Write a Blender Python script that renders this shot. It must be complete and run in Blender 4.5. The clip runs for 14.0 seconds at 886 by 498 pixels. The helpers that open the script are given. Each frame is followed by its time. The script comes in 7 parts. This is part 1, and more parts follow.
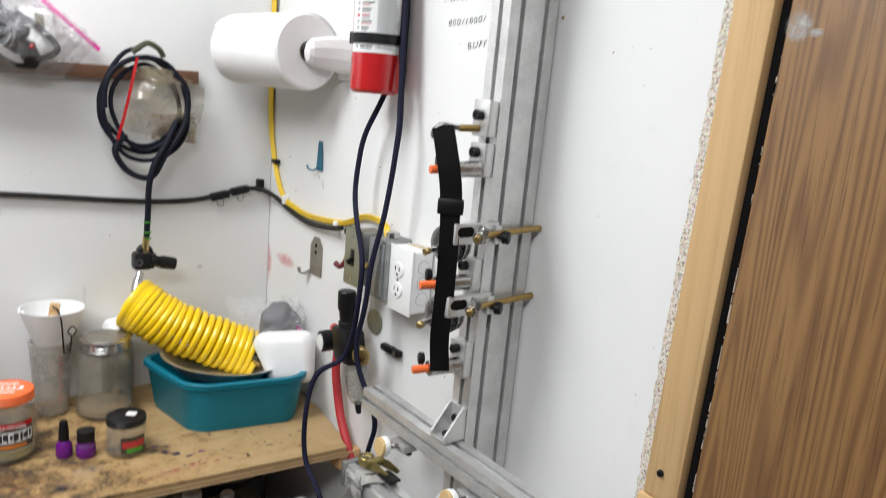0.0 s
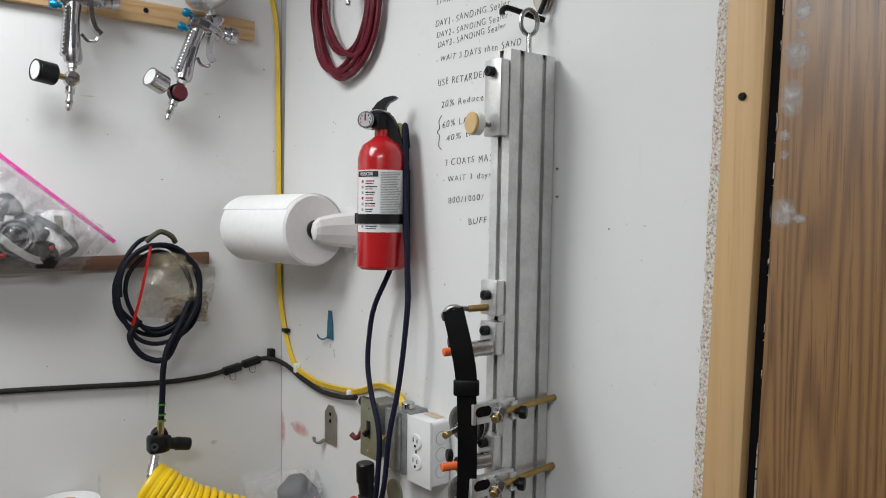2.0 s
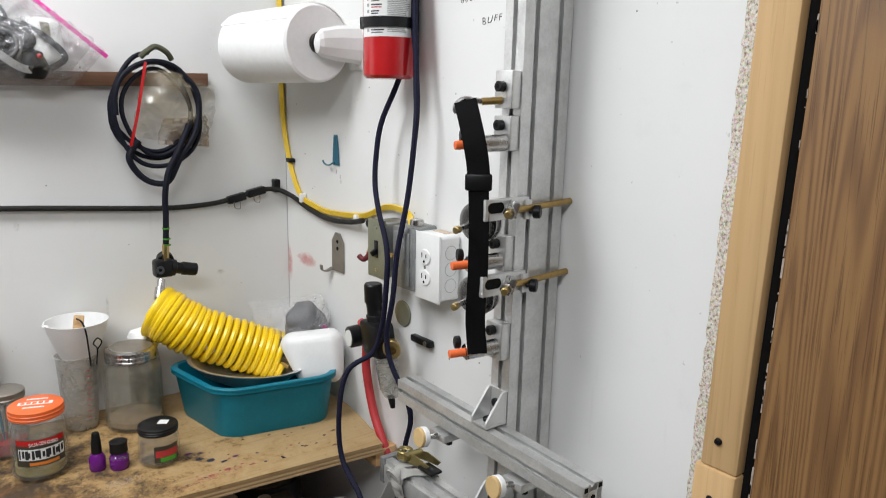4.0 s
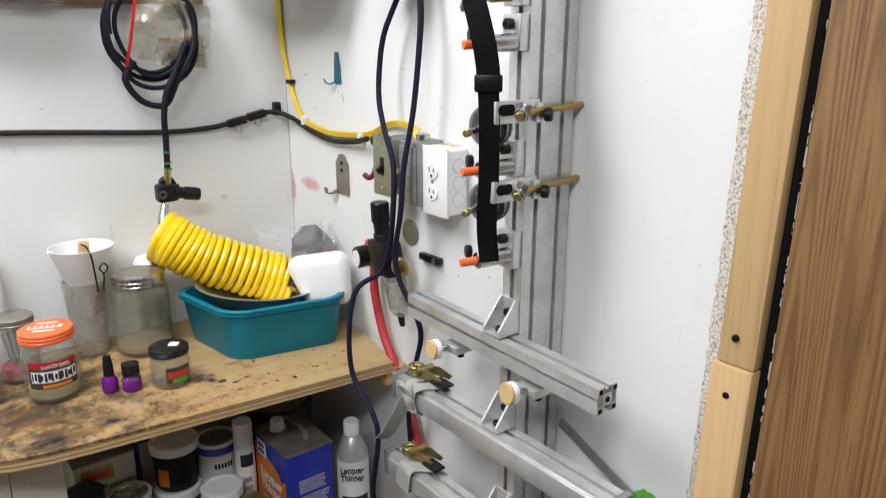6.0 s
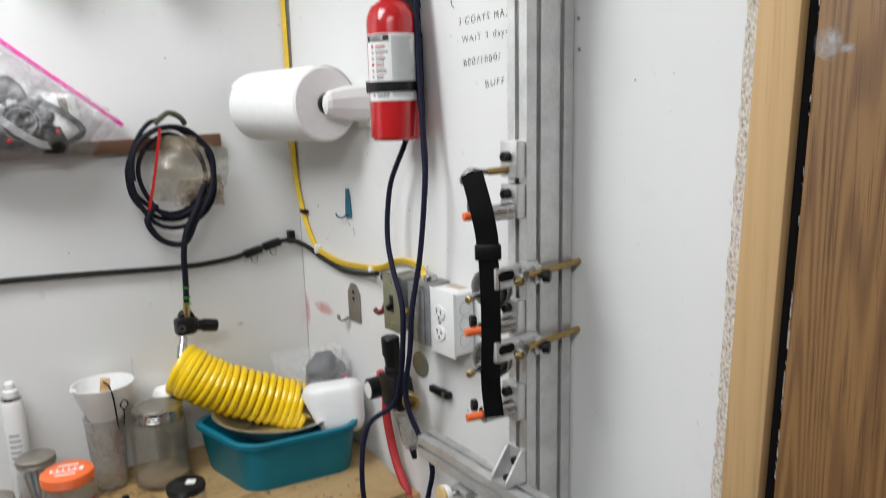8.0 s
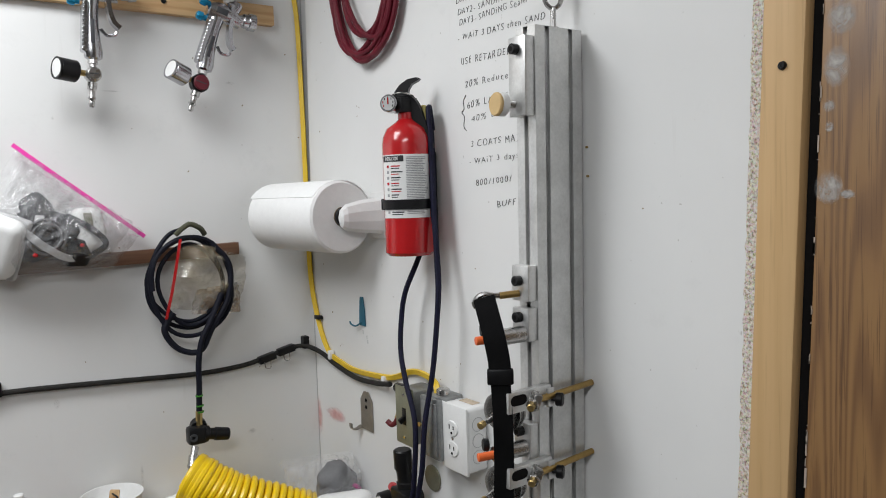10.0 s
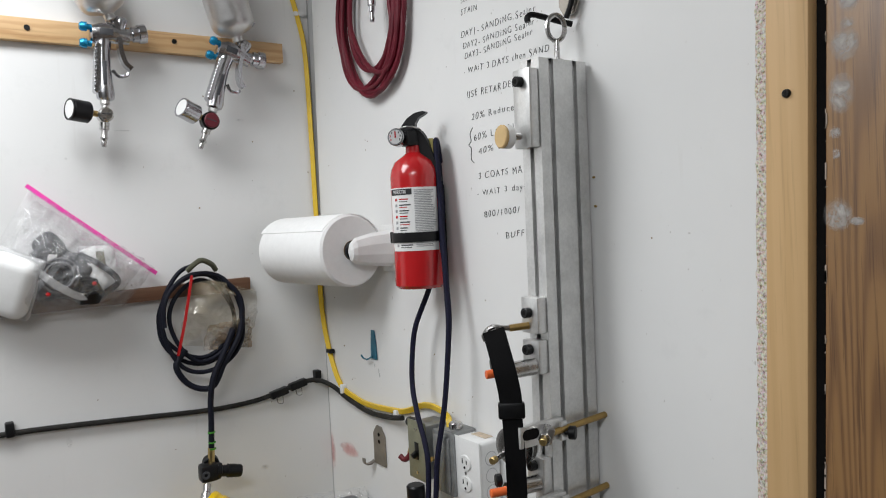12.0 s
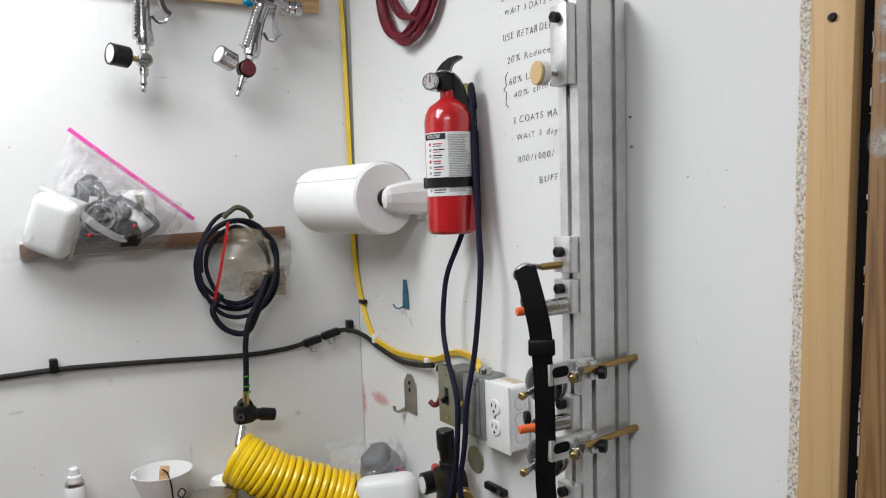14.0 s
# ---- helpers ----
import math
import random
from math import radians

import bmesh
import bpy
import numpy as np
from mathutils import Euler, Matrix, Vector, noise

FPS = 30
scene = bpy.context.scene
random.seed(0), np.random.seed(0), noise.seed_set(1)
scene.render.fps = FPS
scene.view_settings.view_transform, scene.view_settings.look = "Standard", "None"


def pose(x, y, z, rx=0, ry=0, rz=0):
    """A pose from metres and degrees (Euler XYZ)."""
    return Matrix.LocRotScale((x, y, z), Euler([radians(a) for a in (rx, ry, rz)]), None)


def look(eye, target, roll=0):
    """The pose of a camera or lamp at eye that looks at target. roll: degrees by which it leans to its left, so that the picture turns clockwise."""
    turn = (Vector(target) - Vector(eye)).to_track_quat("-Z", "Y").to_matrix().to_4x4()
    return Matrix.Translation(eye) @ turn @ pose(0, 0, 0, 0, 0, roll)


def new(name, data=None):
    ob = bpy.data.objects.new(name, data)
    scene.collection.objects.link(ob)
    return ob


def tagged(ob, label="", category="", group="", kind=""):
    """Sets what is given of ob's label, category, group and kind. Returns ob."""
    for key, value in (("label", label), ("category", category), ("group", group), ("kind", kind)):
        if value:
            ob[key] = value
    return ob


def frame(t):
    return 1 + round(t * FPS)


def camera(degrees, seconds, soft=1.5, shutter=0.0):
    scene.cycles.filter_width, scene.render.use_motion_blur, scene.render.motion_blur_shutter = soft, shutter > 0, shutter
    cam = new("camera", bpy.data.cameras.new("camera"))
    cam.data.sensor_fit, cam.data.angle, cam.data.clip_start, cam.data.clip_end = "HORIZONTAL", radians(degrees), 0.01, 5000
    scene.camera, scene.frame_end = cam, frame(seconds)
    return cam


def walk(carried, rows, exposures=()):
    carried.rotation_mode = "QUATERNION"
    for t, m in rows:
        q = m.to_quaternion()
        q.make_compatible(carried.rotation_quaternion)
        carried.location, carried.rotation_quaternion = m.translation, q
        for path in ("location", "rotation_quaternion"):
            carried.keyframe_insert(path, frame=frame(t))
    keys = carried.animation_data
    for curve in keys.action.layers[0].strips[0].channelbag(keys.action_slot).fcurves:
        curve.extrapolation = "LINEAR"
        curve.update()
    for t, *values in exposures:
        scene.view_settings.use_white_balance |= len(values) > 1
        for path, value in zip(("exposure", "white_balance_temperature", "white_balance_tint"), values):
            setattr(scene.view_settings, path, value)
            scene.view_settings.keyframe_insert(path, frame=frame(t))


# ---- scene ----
cam = camera(61.9, 14.0, soft=1.0, shutter=0.5)
PATH = [
    (0, (0.076, 0.025, 1.706), (1.309, 1.546, 1.298), 4.9),
    (0.5, (0.062, 0.024, 1.752), (1.324, 1.549, 1.469), 1.6),
    (1, (0.05, 0.018, 1.797), (1.318, 1.559, 1.66), 1.0),
    (1.5, (0.043, 0.019, 1.809), (1.3, 1.572, 1.729), 0.6),
    (2, (0.048, 0.022, 1.795), (1.292, 1.586, 1.712), 0.5),
    (2.5, (0.061, 0.036, 1.767), (1.316, 1.588, 1.639), 0.4),
    (3, (0.061, 0.042, 1.73), (1.294, 1.602, 1.514), 0.6),
    (3.5, (0.074, 0.052, 1.691), (1.287, 1.607, 1.356), 0.9),
    (5.8, (0.066, 0.072, 1.622), (1.259, 1.591, 1.106), -0.2),
    (6, (0.068, 0.074, 1.614), (1.251, 1.588, 1.059), -0.2),
    (6.5, (0.067, 0.073, 1.607), (1.253, 1.566, 1.004), 0.1),
    (7, (0.068, 0.073, 1.614), (1.26, 1.551, 0.986), 0.0),
    (7.5, (0.071, 0.058, 1.688), (1.25, 1.57, 1.12), -0.9),
    (8, (0.073, 0.049, 1.753), (1.25, 1.623, 1.377), -1.8),
    (8.5, (0.063, 0.044, 1.775), (1.241, 1.643, 1.544), -1.3),
    (10.8, (0.077, 0.036, 1.831), (1.237, 1.663, 1.754), -2.4),
    (11, (0.078, 0.034, 1.834), (1.235, 1.665, 1.785), -2.6),
    (11.5, (0.079, 0.039, 1.827), (1.237, 1.669, 1.778), -2.8),
    (12, (0.08, 0.038, 1.818), (1.224, 1.677, 1.745), -2.9),
    (12.5, (0.086, 0.034, 1.812), (1.216, 1.68, 1.693), -2.3),
    (13, (0.09, 0.034, 1.806), (1.211, 1.685, 1.674), -2.1),
    (13.5, (0.086, 0.029, 1.795), (1.17, 1.706, 1.664), -2.5),
    (14, (0.077, 0.035, 1.766), (1.141, 1.722, 1.626), -2.1),
]
EXPOSURES = [(0.0, 0.77), (0.5, 0.4), (1.0, 0.12), (1.5, 0.06), (3.0, 0.13), (3.7, 0.45), (5.8, 0.9), (7.0, 0.96), (7.5, 0.93), (8.0, 0.45), (8.5, 0.15), (10.8, 0.06), (12.5, 0.10), (14.0, 0.28)]
walk(cam, [(t, look(eye, target, roll)) for t, eye, target, roll in PATH], EXPOSURES)

# ---- world and light: two long ceiling tubes, no daylight ----
world = bpy.data.worlds.new("room_dark")
world.use_nodes = True
world.node_tree.nodes["Background"].inputs[0].default_value = (0.8, 0.85, 0.9, 1)
world.node_tree.nodes["Background"].inputs[1].default_value = 0.15
scene.world = world


def ceiling_tube(x, y, z, turn, length, watts, width=0.45):
    data = bpy.data.lights.new("tube_light", "AREA")
    data.shape, data.size, data.size_y, data.energy = "RECTANGLE", length, width, watts
    data.color = (0.95, 0.975, 1.0)
    ob = new("tube_light", data)
    ob.matrix_world = pose(x, y, z, 0, 0, turn)
    return ob


ceiling_tube(-0.30, 1.22, 2.62, 0, 1.2, 20)
ceiling_tube(-0.6, -0.25, 2.62, 0, 1.2, 22)

# ---- materials ----
def nodes_of(name):
    m = bpy.data.materials.new(name)
    m.use_nodes = True
    nt = m.node_tree
    return m, nt.nodes, nt.links, nt.nodes["Principled BSDF"]


def coords(N, L, scale=(1, 1, 1), rot=(0, 0, 0)):
    tc, mp = N.new("ShaderNodeTexCoord"), N.new("ShaderNodeMapping")
    mp.inputs["Scale"].default_value = scale
    mp.inputs["Rotation"].default_value = rot
    L.new(tc.outputs["Object"], mp.inputs["Vector"])
    return mp.outputs["Vector"]


def noise_node(N, L, vec, scale, detail=4, rough=0.6, distort=0.0):
    n = N.new("ShaderNodeTexNoise")
    n.inputs["Scale"].default_value, n.inputs["Detail"].default_value = scale, detail
    n.inputs["Roughness"].default_value, n.inputs["Distortion"].default_value = rough, distort
    L.new(vec, n.inputs["Vector"])
    return n.outputs["Fac"]


def ramp(N, L, fac, stops):
    r = N.new("ShaderNodeValToRGB")
    el = r.color_ramp.elements
    while len(el) < len(stops):
        el.new(0.5)
    for e, (p, c) in zip(el, stops):
        e.position, e.color = p, (*c, 1)
    L.new(fac, r.inputs["Fac"])
    return r.outputs["Color"]


def mixc(N, L, fac, a, b, mode="MIX"):
    m = N.new("ShaderNodeMix")
    m.data_type, m.blend_type = "RGBA", mode
    for sock, v in ((m.inputs[0], fac), (m.inputs[6], a), (m.inputs[7], b)):
        if isinstance(v, (int, float)):
            sock.default_value = v
        elif isinstance(v, tuple):
            sock.default_value = (*v, 1)
        else:
            L.new(v, sock)
    return m.outputs[2]


def bump(N, L, P, height, strength, dist=0.002):
    b = N.new("ShaderNodeBump")
    b.inputs["Strength"].default_value, b.inputs["Distance"].default_value = strength, dist
    L.new(height, b.inputs["Height"])
    L.new(b.outputs["Normal"], P.inputs["Normal"])


def plain(name, col, rough=0.5, metal=0.0, var=0.15, scale=25, bump_s=0.05, coat=0.0, spec=0.5, fine=220):
    """A surface with soft blotches, fine grain and slightly uneven gloss."""
    m, N, L, P = nodes_of(name)
    v = coords(N, L)
    big, small = noise_node(N, L, v, scale, 5), noise_node(N, L, v, fine, 3)
    dark = tuple(c * (1 - var) for c in col)
    light = tuple(min(1, c * (1 + var * 0.6)) for c in col)
    c = ramp(N, L, big, [(0.3, dark), (0.7, light)])
    c = mixc(N, L, 0.25, c, ramp(N, L, small, [(0.35, dark), (0.65, light)]))
    L.new(c, P.inputs["Base Color"])
    r = N.new("ShaderNodeMapRange")
    r.inputs[3].default_value, r.inputs[4].default_value = max(0.02, rough - 0.08), min(1, rough + 0.1)
    L.new(big, r.inputs[0])
    L.new(r.outputs[0], P.inputs["Roughness"])
    P.inputs["Metallic"].default_value = metal
    P.inputs["Coat Weight"].default_value = coat
    P.inputs["Specular IOR Level"].default_value = spec
    if bump_s:
        bump(N, L, P, small, bump_s, 0.001)
    return m


def painted_wall(name, col):
    m, N, L, P = nodes_of(name)
    v = coords(N, L)
    big = noise_node(N, L, v, 2.2, 5, 0.6)
    mid = noise_node(N, L, v, 14, 6, 0.7)
    streak = noise_node(N, L, coords(N, L, (40, 40, 3)), 1.0, 4, 0.6)
    specks = noise_node(N, L, v, 95, 2, 0.4)
    c = ramp(N, L, big, [(0.3, tuple(k * 0.95 for k in col)), (0.7, col)])
    c = mixc(N, L, ramp(N, L, mid, [(0.60, (0, 0, 0)), (0.80, (0.35, 0.35, 0.35))]), c, tuple(k * 0.82 for k in col))
    c = mixc(N, L, ramp(N, L, streak, [(0.66, (0, 0, 0)), (0.85, (0.22, 0.22, 0.22))]), c, (0.5, 0.47, 0.42))
    c = mixc(N, L, ramp(N, L, specks, [(0.77, (0, 0, 0)), (0.80, (0.45, 0.45, 0.45))]), c, (0.3, 0.27, 0.23))
    L.new(c, P.inputs["Base Color"])
    P.inputs["Roughness"].default_value = 0.42
    P.inputs["Specular IOR Level"].default_value = 0.35
    bump(N, L, P, mid, 0.05, 0.002)
    return m


def wood(name, light, dark, along="x", rings=28.0, stretch=0.05, rough=0.55, contrast=0.5, stain=None, pores=None, bow=2.5):
    """Long-grained wood; along names the axis that the grain follows."""
    m, N, L, P = nodes_of(name)
    sc = [1.0, 1.0, 1.0]
    sc["xyz".index(along)] = stretch
    v = coords(N, L, tuple(sc))
    w = N.new("ShaderNodeTexWave")
    w.wave_type, w.bands_direction = "BANDS", {"x": "Z", "y": "Z", "z": "Y"}[along]
    w.inputs["Scale"].default_value, w.inputs["Distortion"].default_value = rings, bow
    w.inputs["Detail"].default_value, w.inputs["Detail Scale"].default_value = 3.0, 1.4
    L.new(v, w.inputs["Vector"])
    soft = noise_node(N, L, v, 9, 5, 0.65, 0.6)
    sc[:] = [160.0, 160.0, 160.0]
    sc["xyz".index(along)] = 5.0
    fibre = noise_node(N, L, coords(N, L, tuple(sc)), 1.0, 3, 0.6)
    c = ramp(N, L, w.outputs["Fac"], [(0.05, dark), (0.55, light)])
    c = mixc(N, L, contrast, light, c)
    c = mixc(N, L, 0.5, c, ramp(N, L, soft, [(0.3, dark), (0.7, light)]))
    c = mixc(N, L, ramp(N, L, fibre, [(0.55, (0, 0, 0)), (0.75, (0.55, 0.55, 0.55))]), c, pores or tuple(k * 0.75 for k in dark))
    if stain:
        c = stain(N, L, c)
    L.new(c, P.inputs["Base Color"])
    P.inputs["Roughness"].default_value = rough
    bump(N, L, P, fibre, 0.25, 0.001)
    return m


def clear(name, col=(1, 1, 1), rough=0.05, ior=1.45):
    m, N, L, P = nodes_of(name)
    v = coords(N, L)
    n = noise_node(N, L, v, 18, 5)
    r = N.new("ShaderNodeMapRange")
    r.inputs[3].default_value, r.inputs[4].default_value = rough, rough + 0.25
    L.new(n, r.inputs[0])
    L.new(r.outputs[0], P.inputs["Roughness"])
    P.inputs["Base Color"].default_value = (*col, 1)
    P.inputs["Transmission Weight"].default_value = 1.0
    P.inputs["IOR"].default_value = ior
    return m


def film_plastic(name, tint, haze=0.18, rough=0.12, crease=0.6):
    """Thin plastic film: mostly see-through, with a milky part and gloss."""
    m, N, L, P = nodes_of(name)
    t, mx, out = N.new("ShaderNodeBsdfTransparent"), N.new("ShaderNodeMixShader"), N["Material Output"]
    t.inputs[0].default_value = (0.97, 0.97, 0.97, 1)
    P.inputs["Base Color"].default_value = (*tint, 1)
    P.inputs["Roughness"].default_value = rough
    v = coords(N, L)
    n = noise_node(N, L, v, 22, 5, 0.65, 1.0)
    r = N.new("ShaderNodeMapRange")
    r.inputs[1].default_value, r.inputs[2].default_value = 0.35, 0.75
    r.inputs[3].default_value, r.inputs[4].default_value = haze * 0.4, haze * 2.0
    L.new(n, r.inputs[0])
    L.new(r.outputs[0], mx.inputs[0])
    L.new(t.outputs[0], mx.inputs[1])
    L.new(P.outputs[0], mx.inputs[2])
    bump(N, L, P, n, crease, 0.006)
    gl, lw, pw, top = N.new("ShaderNodeBsdfGlossy"), N.new("ShaderNodeLayerWeight"), N.new("ShaderNodeMath"), N.new("ShaderNodeMixShader")
    gl.inputs["Roughness"].default_value = rough
    lw.inputs["Blend"].default_value = 0.5
    pw.operation = "MULTIPLY_ADD"
    sq = N.new("ShaderNodeMath")
    sq.operation = "POWER"
    sq.inputs[1].default_value = 3.0
    L.new(lw.outputs["Facing"], sq.inputs[0])
    L.new(sq.outputs[0], pw.inputs[0])
    pw.inputs[1].default_value, pw.inputs[2].default_value = (0.45, 0.05) if crease else (0.0, 0.0)
    for s in (gl, lw):
        L.new(P.inputs["Normal"].links[0].from_socket, s.inputs["Normal"])
    L.new(pw.outputs[0], top.inputs[0])
    L.new(mx.outputs[0], top.inputs[1])
    L.new(gl.outputs[0], top.inputs[2])
    L.new(top.outputs[0], out.inputs["Surface"])
    return m


def soft_mark(name, tint, strength, axes, rough=0.7, grain=60.0, cut=0.35):
    """A thin smear that fades towards its rim; axes names the two directions of the surface it lies on."""
    m, N, L, P = nodes_of(name)
    t, mx, out = N.new("ShaderNodeBsdfTransparent"), N.new("ShaderNodeMixShader"), N["Material Output"]
    tc, sep = N.new("ShaderNodeTexCoord"), N.new("ShaderNodeSeparateXYZ")
    L.new(tc.outputs["Generated"], sep.inputs[0])
    sq = []
    for ax in axes:
        a, b = N.new("ShaderNodeMath"), N.new("ShaderNodeMath")
        a.operation, b.operation = "MULTIPLY_ADD", "POWER"
        a.inputs[1].default_value, a.inputs[2].default_value = 2.0, -1.0
        b.inputs[1].default_value = 2.0
        L.new(sep.outputs["xyz".index(ax)], a.inputs[0])
        L.new(a.outputs[0], b.inputs[0])
        sq.append(b.outputs[0])
    add, fall = N.new("ShaderNodeMath"), N.new("ShaderNodeMapRange")
    add.operation = "ADD"
    L.new(sq[0], add.inputs[0])
    L.new(sq[1], add.inputs[1])
    fall.inputs[1].default_value, fall.inputs[2].default_value = 0.85, 0.05
    L.new(add.outputs[0], fall.inputs[0])
    n = noise_node(N, L, coords(N, L), grain, 8, 0.72, 0.4)
    r = N.new("ShaderNodeMapRange")
    r.inputs[1].default_value, r.inputs[2].default_value = cut, cut + 0.3
    L.new(n, r.inputs[0])
    mul, amt = N.new("ShaderNodeMath"), N.new("ShaderNodeMath")
    mul.operation = amt.operation = "MULTIPLY"
    L.new(fall.outputs[0], mul.inputs[0])
    L.new(r.outputs[0], mul.inputs[1])
    L.new(mul.outputs[0], amt.inputs[0])
    amt.inputs[1].default_value = strength
    P.inputs["Base Color"].default_value = (*tint, 1)
    P.inputs["Roughness"].default_value = rough
    L.new(amt.outputs[0], mx.inputs[0])
    L.new(t.outputs[0], mx.inputs[1])
    L.new(P.outputs[0], mx.inputs[2])
    L.new(mx.outputs[0], out.inputs["Surface"])
    return m


def bench_stain(N, L, c):
    v = coords(N, L)
    a = noise_node(N, L, v, 19, 11, 0.82, 0.15)
    b = noise_node(N, L, coords(N, L, (1, 1, 1), (0.4, 0.2, 0.9)), 52, 9, 0.82, 0.15)
    d = noise_node(N, L, coords(N, L, (1, 1, 1), (1.1, 0.5, 0.3)), 30, 5, 0.7)
    sep = N.new("ShaderNodeSeparateXYZ")
    tc = N.new("ShaderNodeTexCoord")
    L.new(tc.outputs["Object"], sep.inputs[0])
    near = N.new("ShaderNodeMapRange")
    near.inputs[1].default_value, near.inputs[2].default_value = 0.72, 0.28
    L.new(sep.outputs[0], near.inputs[0])
    mul = N.new("ShaderNodeMath")
    mul.operation = "MULTIPLY_ADD"
    mul.inputs[1].default_value = 0.21
    L.new(near.outputs[0], mul.inputs[0])
    L.new(a, mul.inputs[2])
    c = mixc(N, L, ramp(N, L, mul.outputs[0], [(0.50, (0, 0, 0)), (0.70, (0.8, 0.8, 0.8))]), c, (0.33, 0.19, 0.06))
    c = mixc(N, L, ramp(N, L, mul.outputs[0], [(0.62, (0, 0, 0)), (0.76, (0.92, 0.92, 0.92))]), c, (0.030, 0.020, 0.016))
    c = mixc(N, L, ramp(N, L, b, [(0.58, (0, 0, 0)), (0.70, (0.7, 0.7, 0.7))]), c, (0.14, 0.07, 0.03))
    c = mixc(N, L, ramp(N, L, d, [(0.69, (0, 0, 0)), (0.74, (0.6, 0.6, 0.6))]), c, (0.42, 0.08, 0.07))
    return c


def particle_board(name):
    m, N, L, P = nodes_of(name)
    v = coords(N, L)
    vor = N.new("ShaderNodeTexVoronoi")
    vor.inputs["Scale"].default_value = 420
    L.new(v, vor.inputs["Vector"])
    n = noise_node(N, L, v, 260, 4, 0.7)
    c = ramp(N, L, n, [(0.34, (0.2, 0.15, 0.1)), (0.46, (0.58, 0.5, 0.41)), (0.6, (0.78, 0.74, 0.68))])
    c = mixc(N, L, 0.3, c, vor.outputs["Color"], "SOFT_LIGHT")
    L.new(c, P.inputs["Base Color"])
    P.inputs["Roughness"].default_value = 0.85
    bump(N, L, P, n, 0.8, 0.002)
    return m


def oak_veneer():
    """Flat-sawn oak: tall cathedral rings, dark open pores and fine streaks."""
    m, N, L, P = nodes_of("oak_veneer")
    field = noise_node(N, L, coords(N, L, (6.5, 6.5, 0.26)), 1.0, 2, 0.5, 0.2)
    mul, sine, half = N.new("ShaderNodeMath"), N.new("ShaderNodeMath"), N.new("ShaderNodeMath")
    mul.operation, sine.operation, half.operation = "MULTIPLY", "SINE", "MULTIPLY_ADD"
    mul.inputs[1].default_value, half.inputs[1].default_value, half.inputs[2].default_value = 230.0, 0.5, 0.5
    L.new(field, mul.inputs[0])
    L.new(mul.outputs[0], sine.inputs[0])
    L.new(sine.outputs[0], half.inputs[0])
    tone = noise_node(N, L, coords(N, L, (9, 9, 1.2)), 1.0, 4, 0.6)
    pore = noise_node(N, L, coords(N, L, (420, 420, 9)), 1.0, 3, 0.65)
    streak = noise_node(N, L, coords(N, L, (90, 90, 1.5)), 1.0, 4, 0.6)
    c = ramp(N, L, half.outputs[0], [(0.0, (0.125, 0.058, 0.017)), (0.25, (0.181, 0.089, 0.028)), (0.5, (0.237, 0.123, 0.039)), (1.0, (0.275, 0.148, 0.048))])
    c = mixc(N, L, 0.26, c, ramp(N, L, streak, [(0.3, (0.120, 0.055, 0.022)), (0.65, (0.267, 0.142, 0.063))]))
    c = mixc(N, L, 0.18, c, ramp(N, L, tone, [(0.3, (0.163, 0.079, 0.033)), (0.7, (0.284, 0.159, 0.077))]))
    c = mixc(N, L, ramp(N, L, pore, [(0.54, (0, 0, 0)), (0.66, (0.645, 0.645, 0.645))]), c, (0.077, 0.033, 0.013))
    L.new(c, P.inputs["Base Color"])
    P.inputs["Roughness"].default_value = 0.36
    bump(N, L, P, pore, 0.3, 0.0008)
    return m


M_WALL = painted_wall("white_painted_panel", (0.80, 0.80, 0.79))
# for the unseen walls: dark to cut bounce light and darken chrome reflections
M_FAR = plain("dark_unseen_wall", (0.20, 0.19, 0.175), 0.8, var=0.3, scale=3)
M_SCUFF = soft_mark("faint_brown_scuff", (0.3, 0.22, 0.14), 0.30, "xz", 0.8)
M_SPRAY = soft_mark("red_overspray", (0.75, 0.10, 0.09), 0.40, "yz", 0.8, 40.0, 0.25)
M_CEIL = plain("ceiling_paint", (0.78, 0.78, 0.77), 0.8)
# floor colour set low so less light bounces up under the bench
M_FLOOR = plain("concrete_floor", (0.10, 0.096, 0.09), 0.8, var=0.25, scale=6, bump_s=0.2)
M_PINE = wood("pine_trim", (0.66, 0.44, 0.22), (0.52, 0.32, 0.14), "z", 14, 0.04, 0.5, 0.45)
M_PINEX = wood("pine_board", (0.68, 0.46, 0.24), (0.44, 0.22, 0.08), "x", 16, 0.22, 0.5, 0.75, bow=7.0)
M_BROWN = wood("dark_brown_board", (0.20, 0.10, 0.055), (0.11, 0.05, 0.028), "x", 30, 0.04, 0.5, 0.5)
M_OAK = oak_veneer()
M_PLY = wood("plywood_top", (0.47, 0.33, 0.165), (0.31, 0.19, 0.08), "x", 10, 0.08, 0.6, 0.4, stain=bench_stain)
M_PLYEDGE = wood("plywood_light_layer", (0.62, 0.44, 0.24), (0.48, 0.31, 0.15), "x", 60, 0.05, 0.7)
M_PLYDARK = wood("plywood_dark_layer", (0.42, 0.26, 0.12), (0.3, 0.17, 0.07), "x", 60, 0.05, 0.7)
M_CHIP = particle_board("raw_particle_board")
M_BLACK = plain("black_plastic", (0.007, 0.007, 0.008), 0.38, var=0.3, spec=0.3)
# also on flat patches, as the painted dark inside slots and holes
M_GAP = plain("black_seal_and_hollows", (0.010, 0.009, 0.009), 0.8, var=0.4, spec=0.15)
M_RUBBER = plain("black_cable", (0.022, 0.021, 0.019), 0.65, var=0.5, scale=40, spec=0.25)
M_ALU = plain("brushed_aluminium", (0.66, 0.66, 0.65), 0.34, 0.65, 0.22, 22, 0.12)
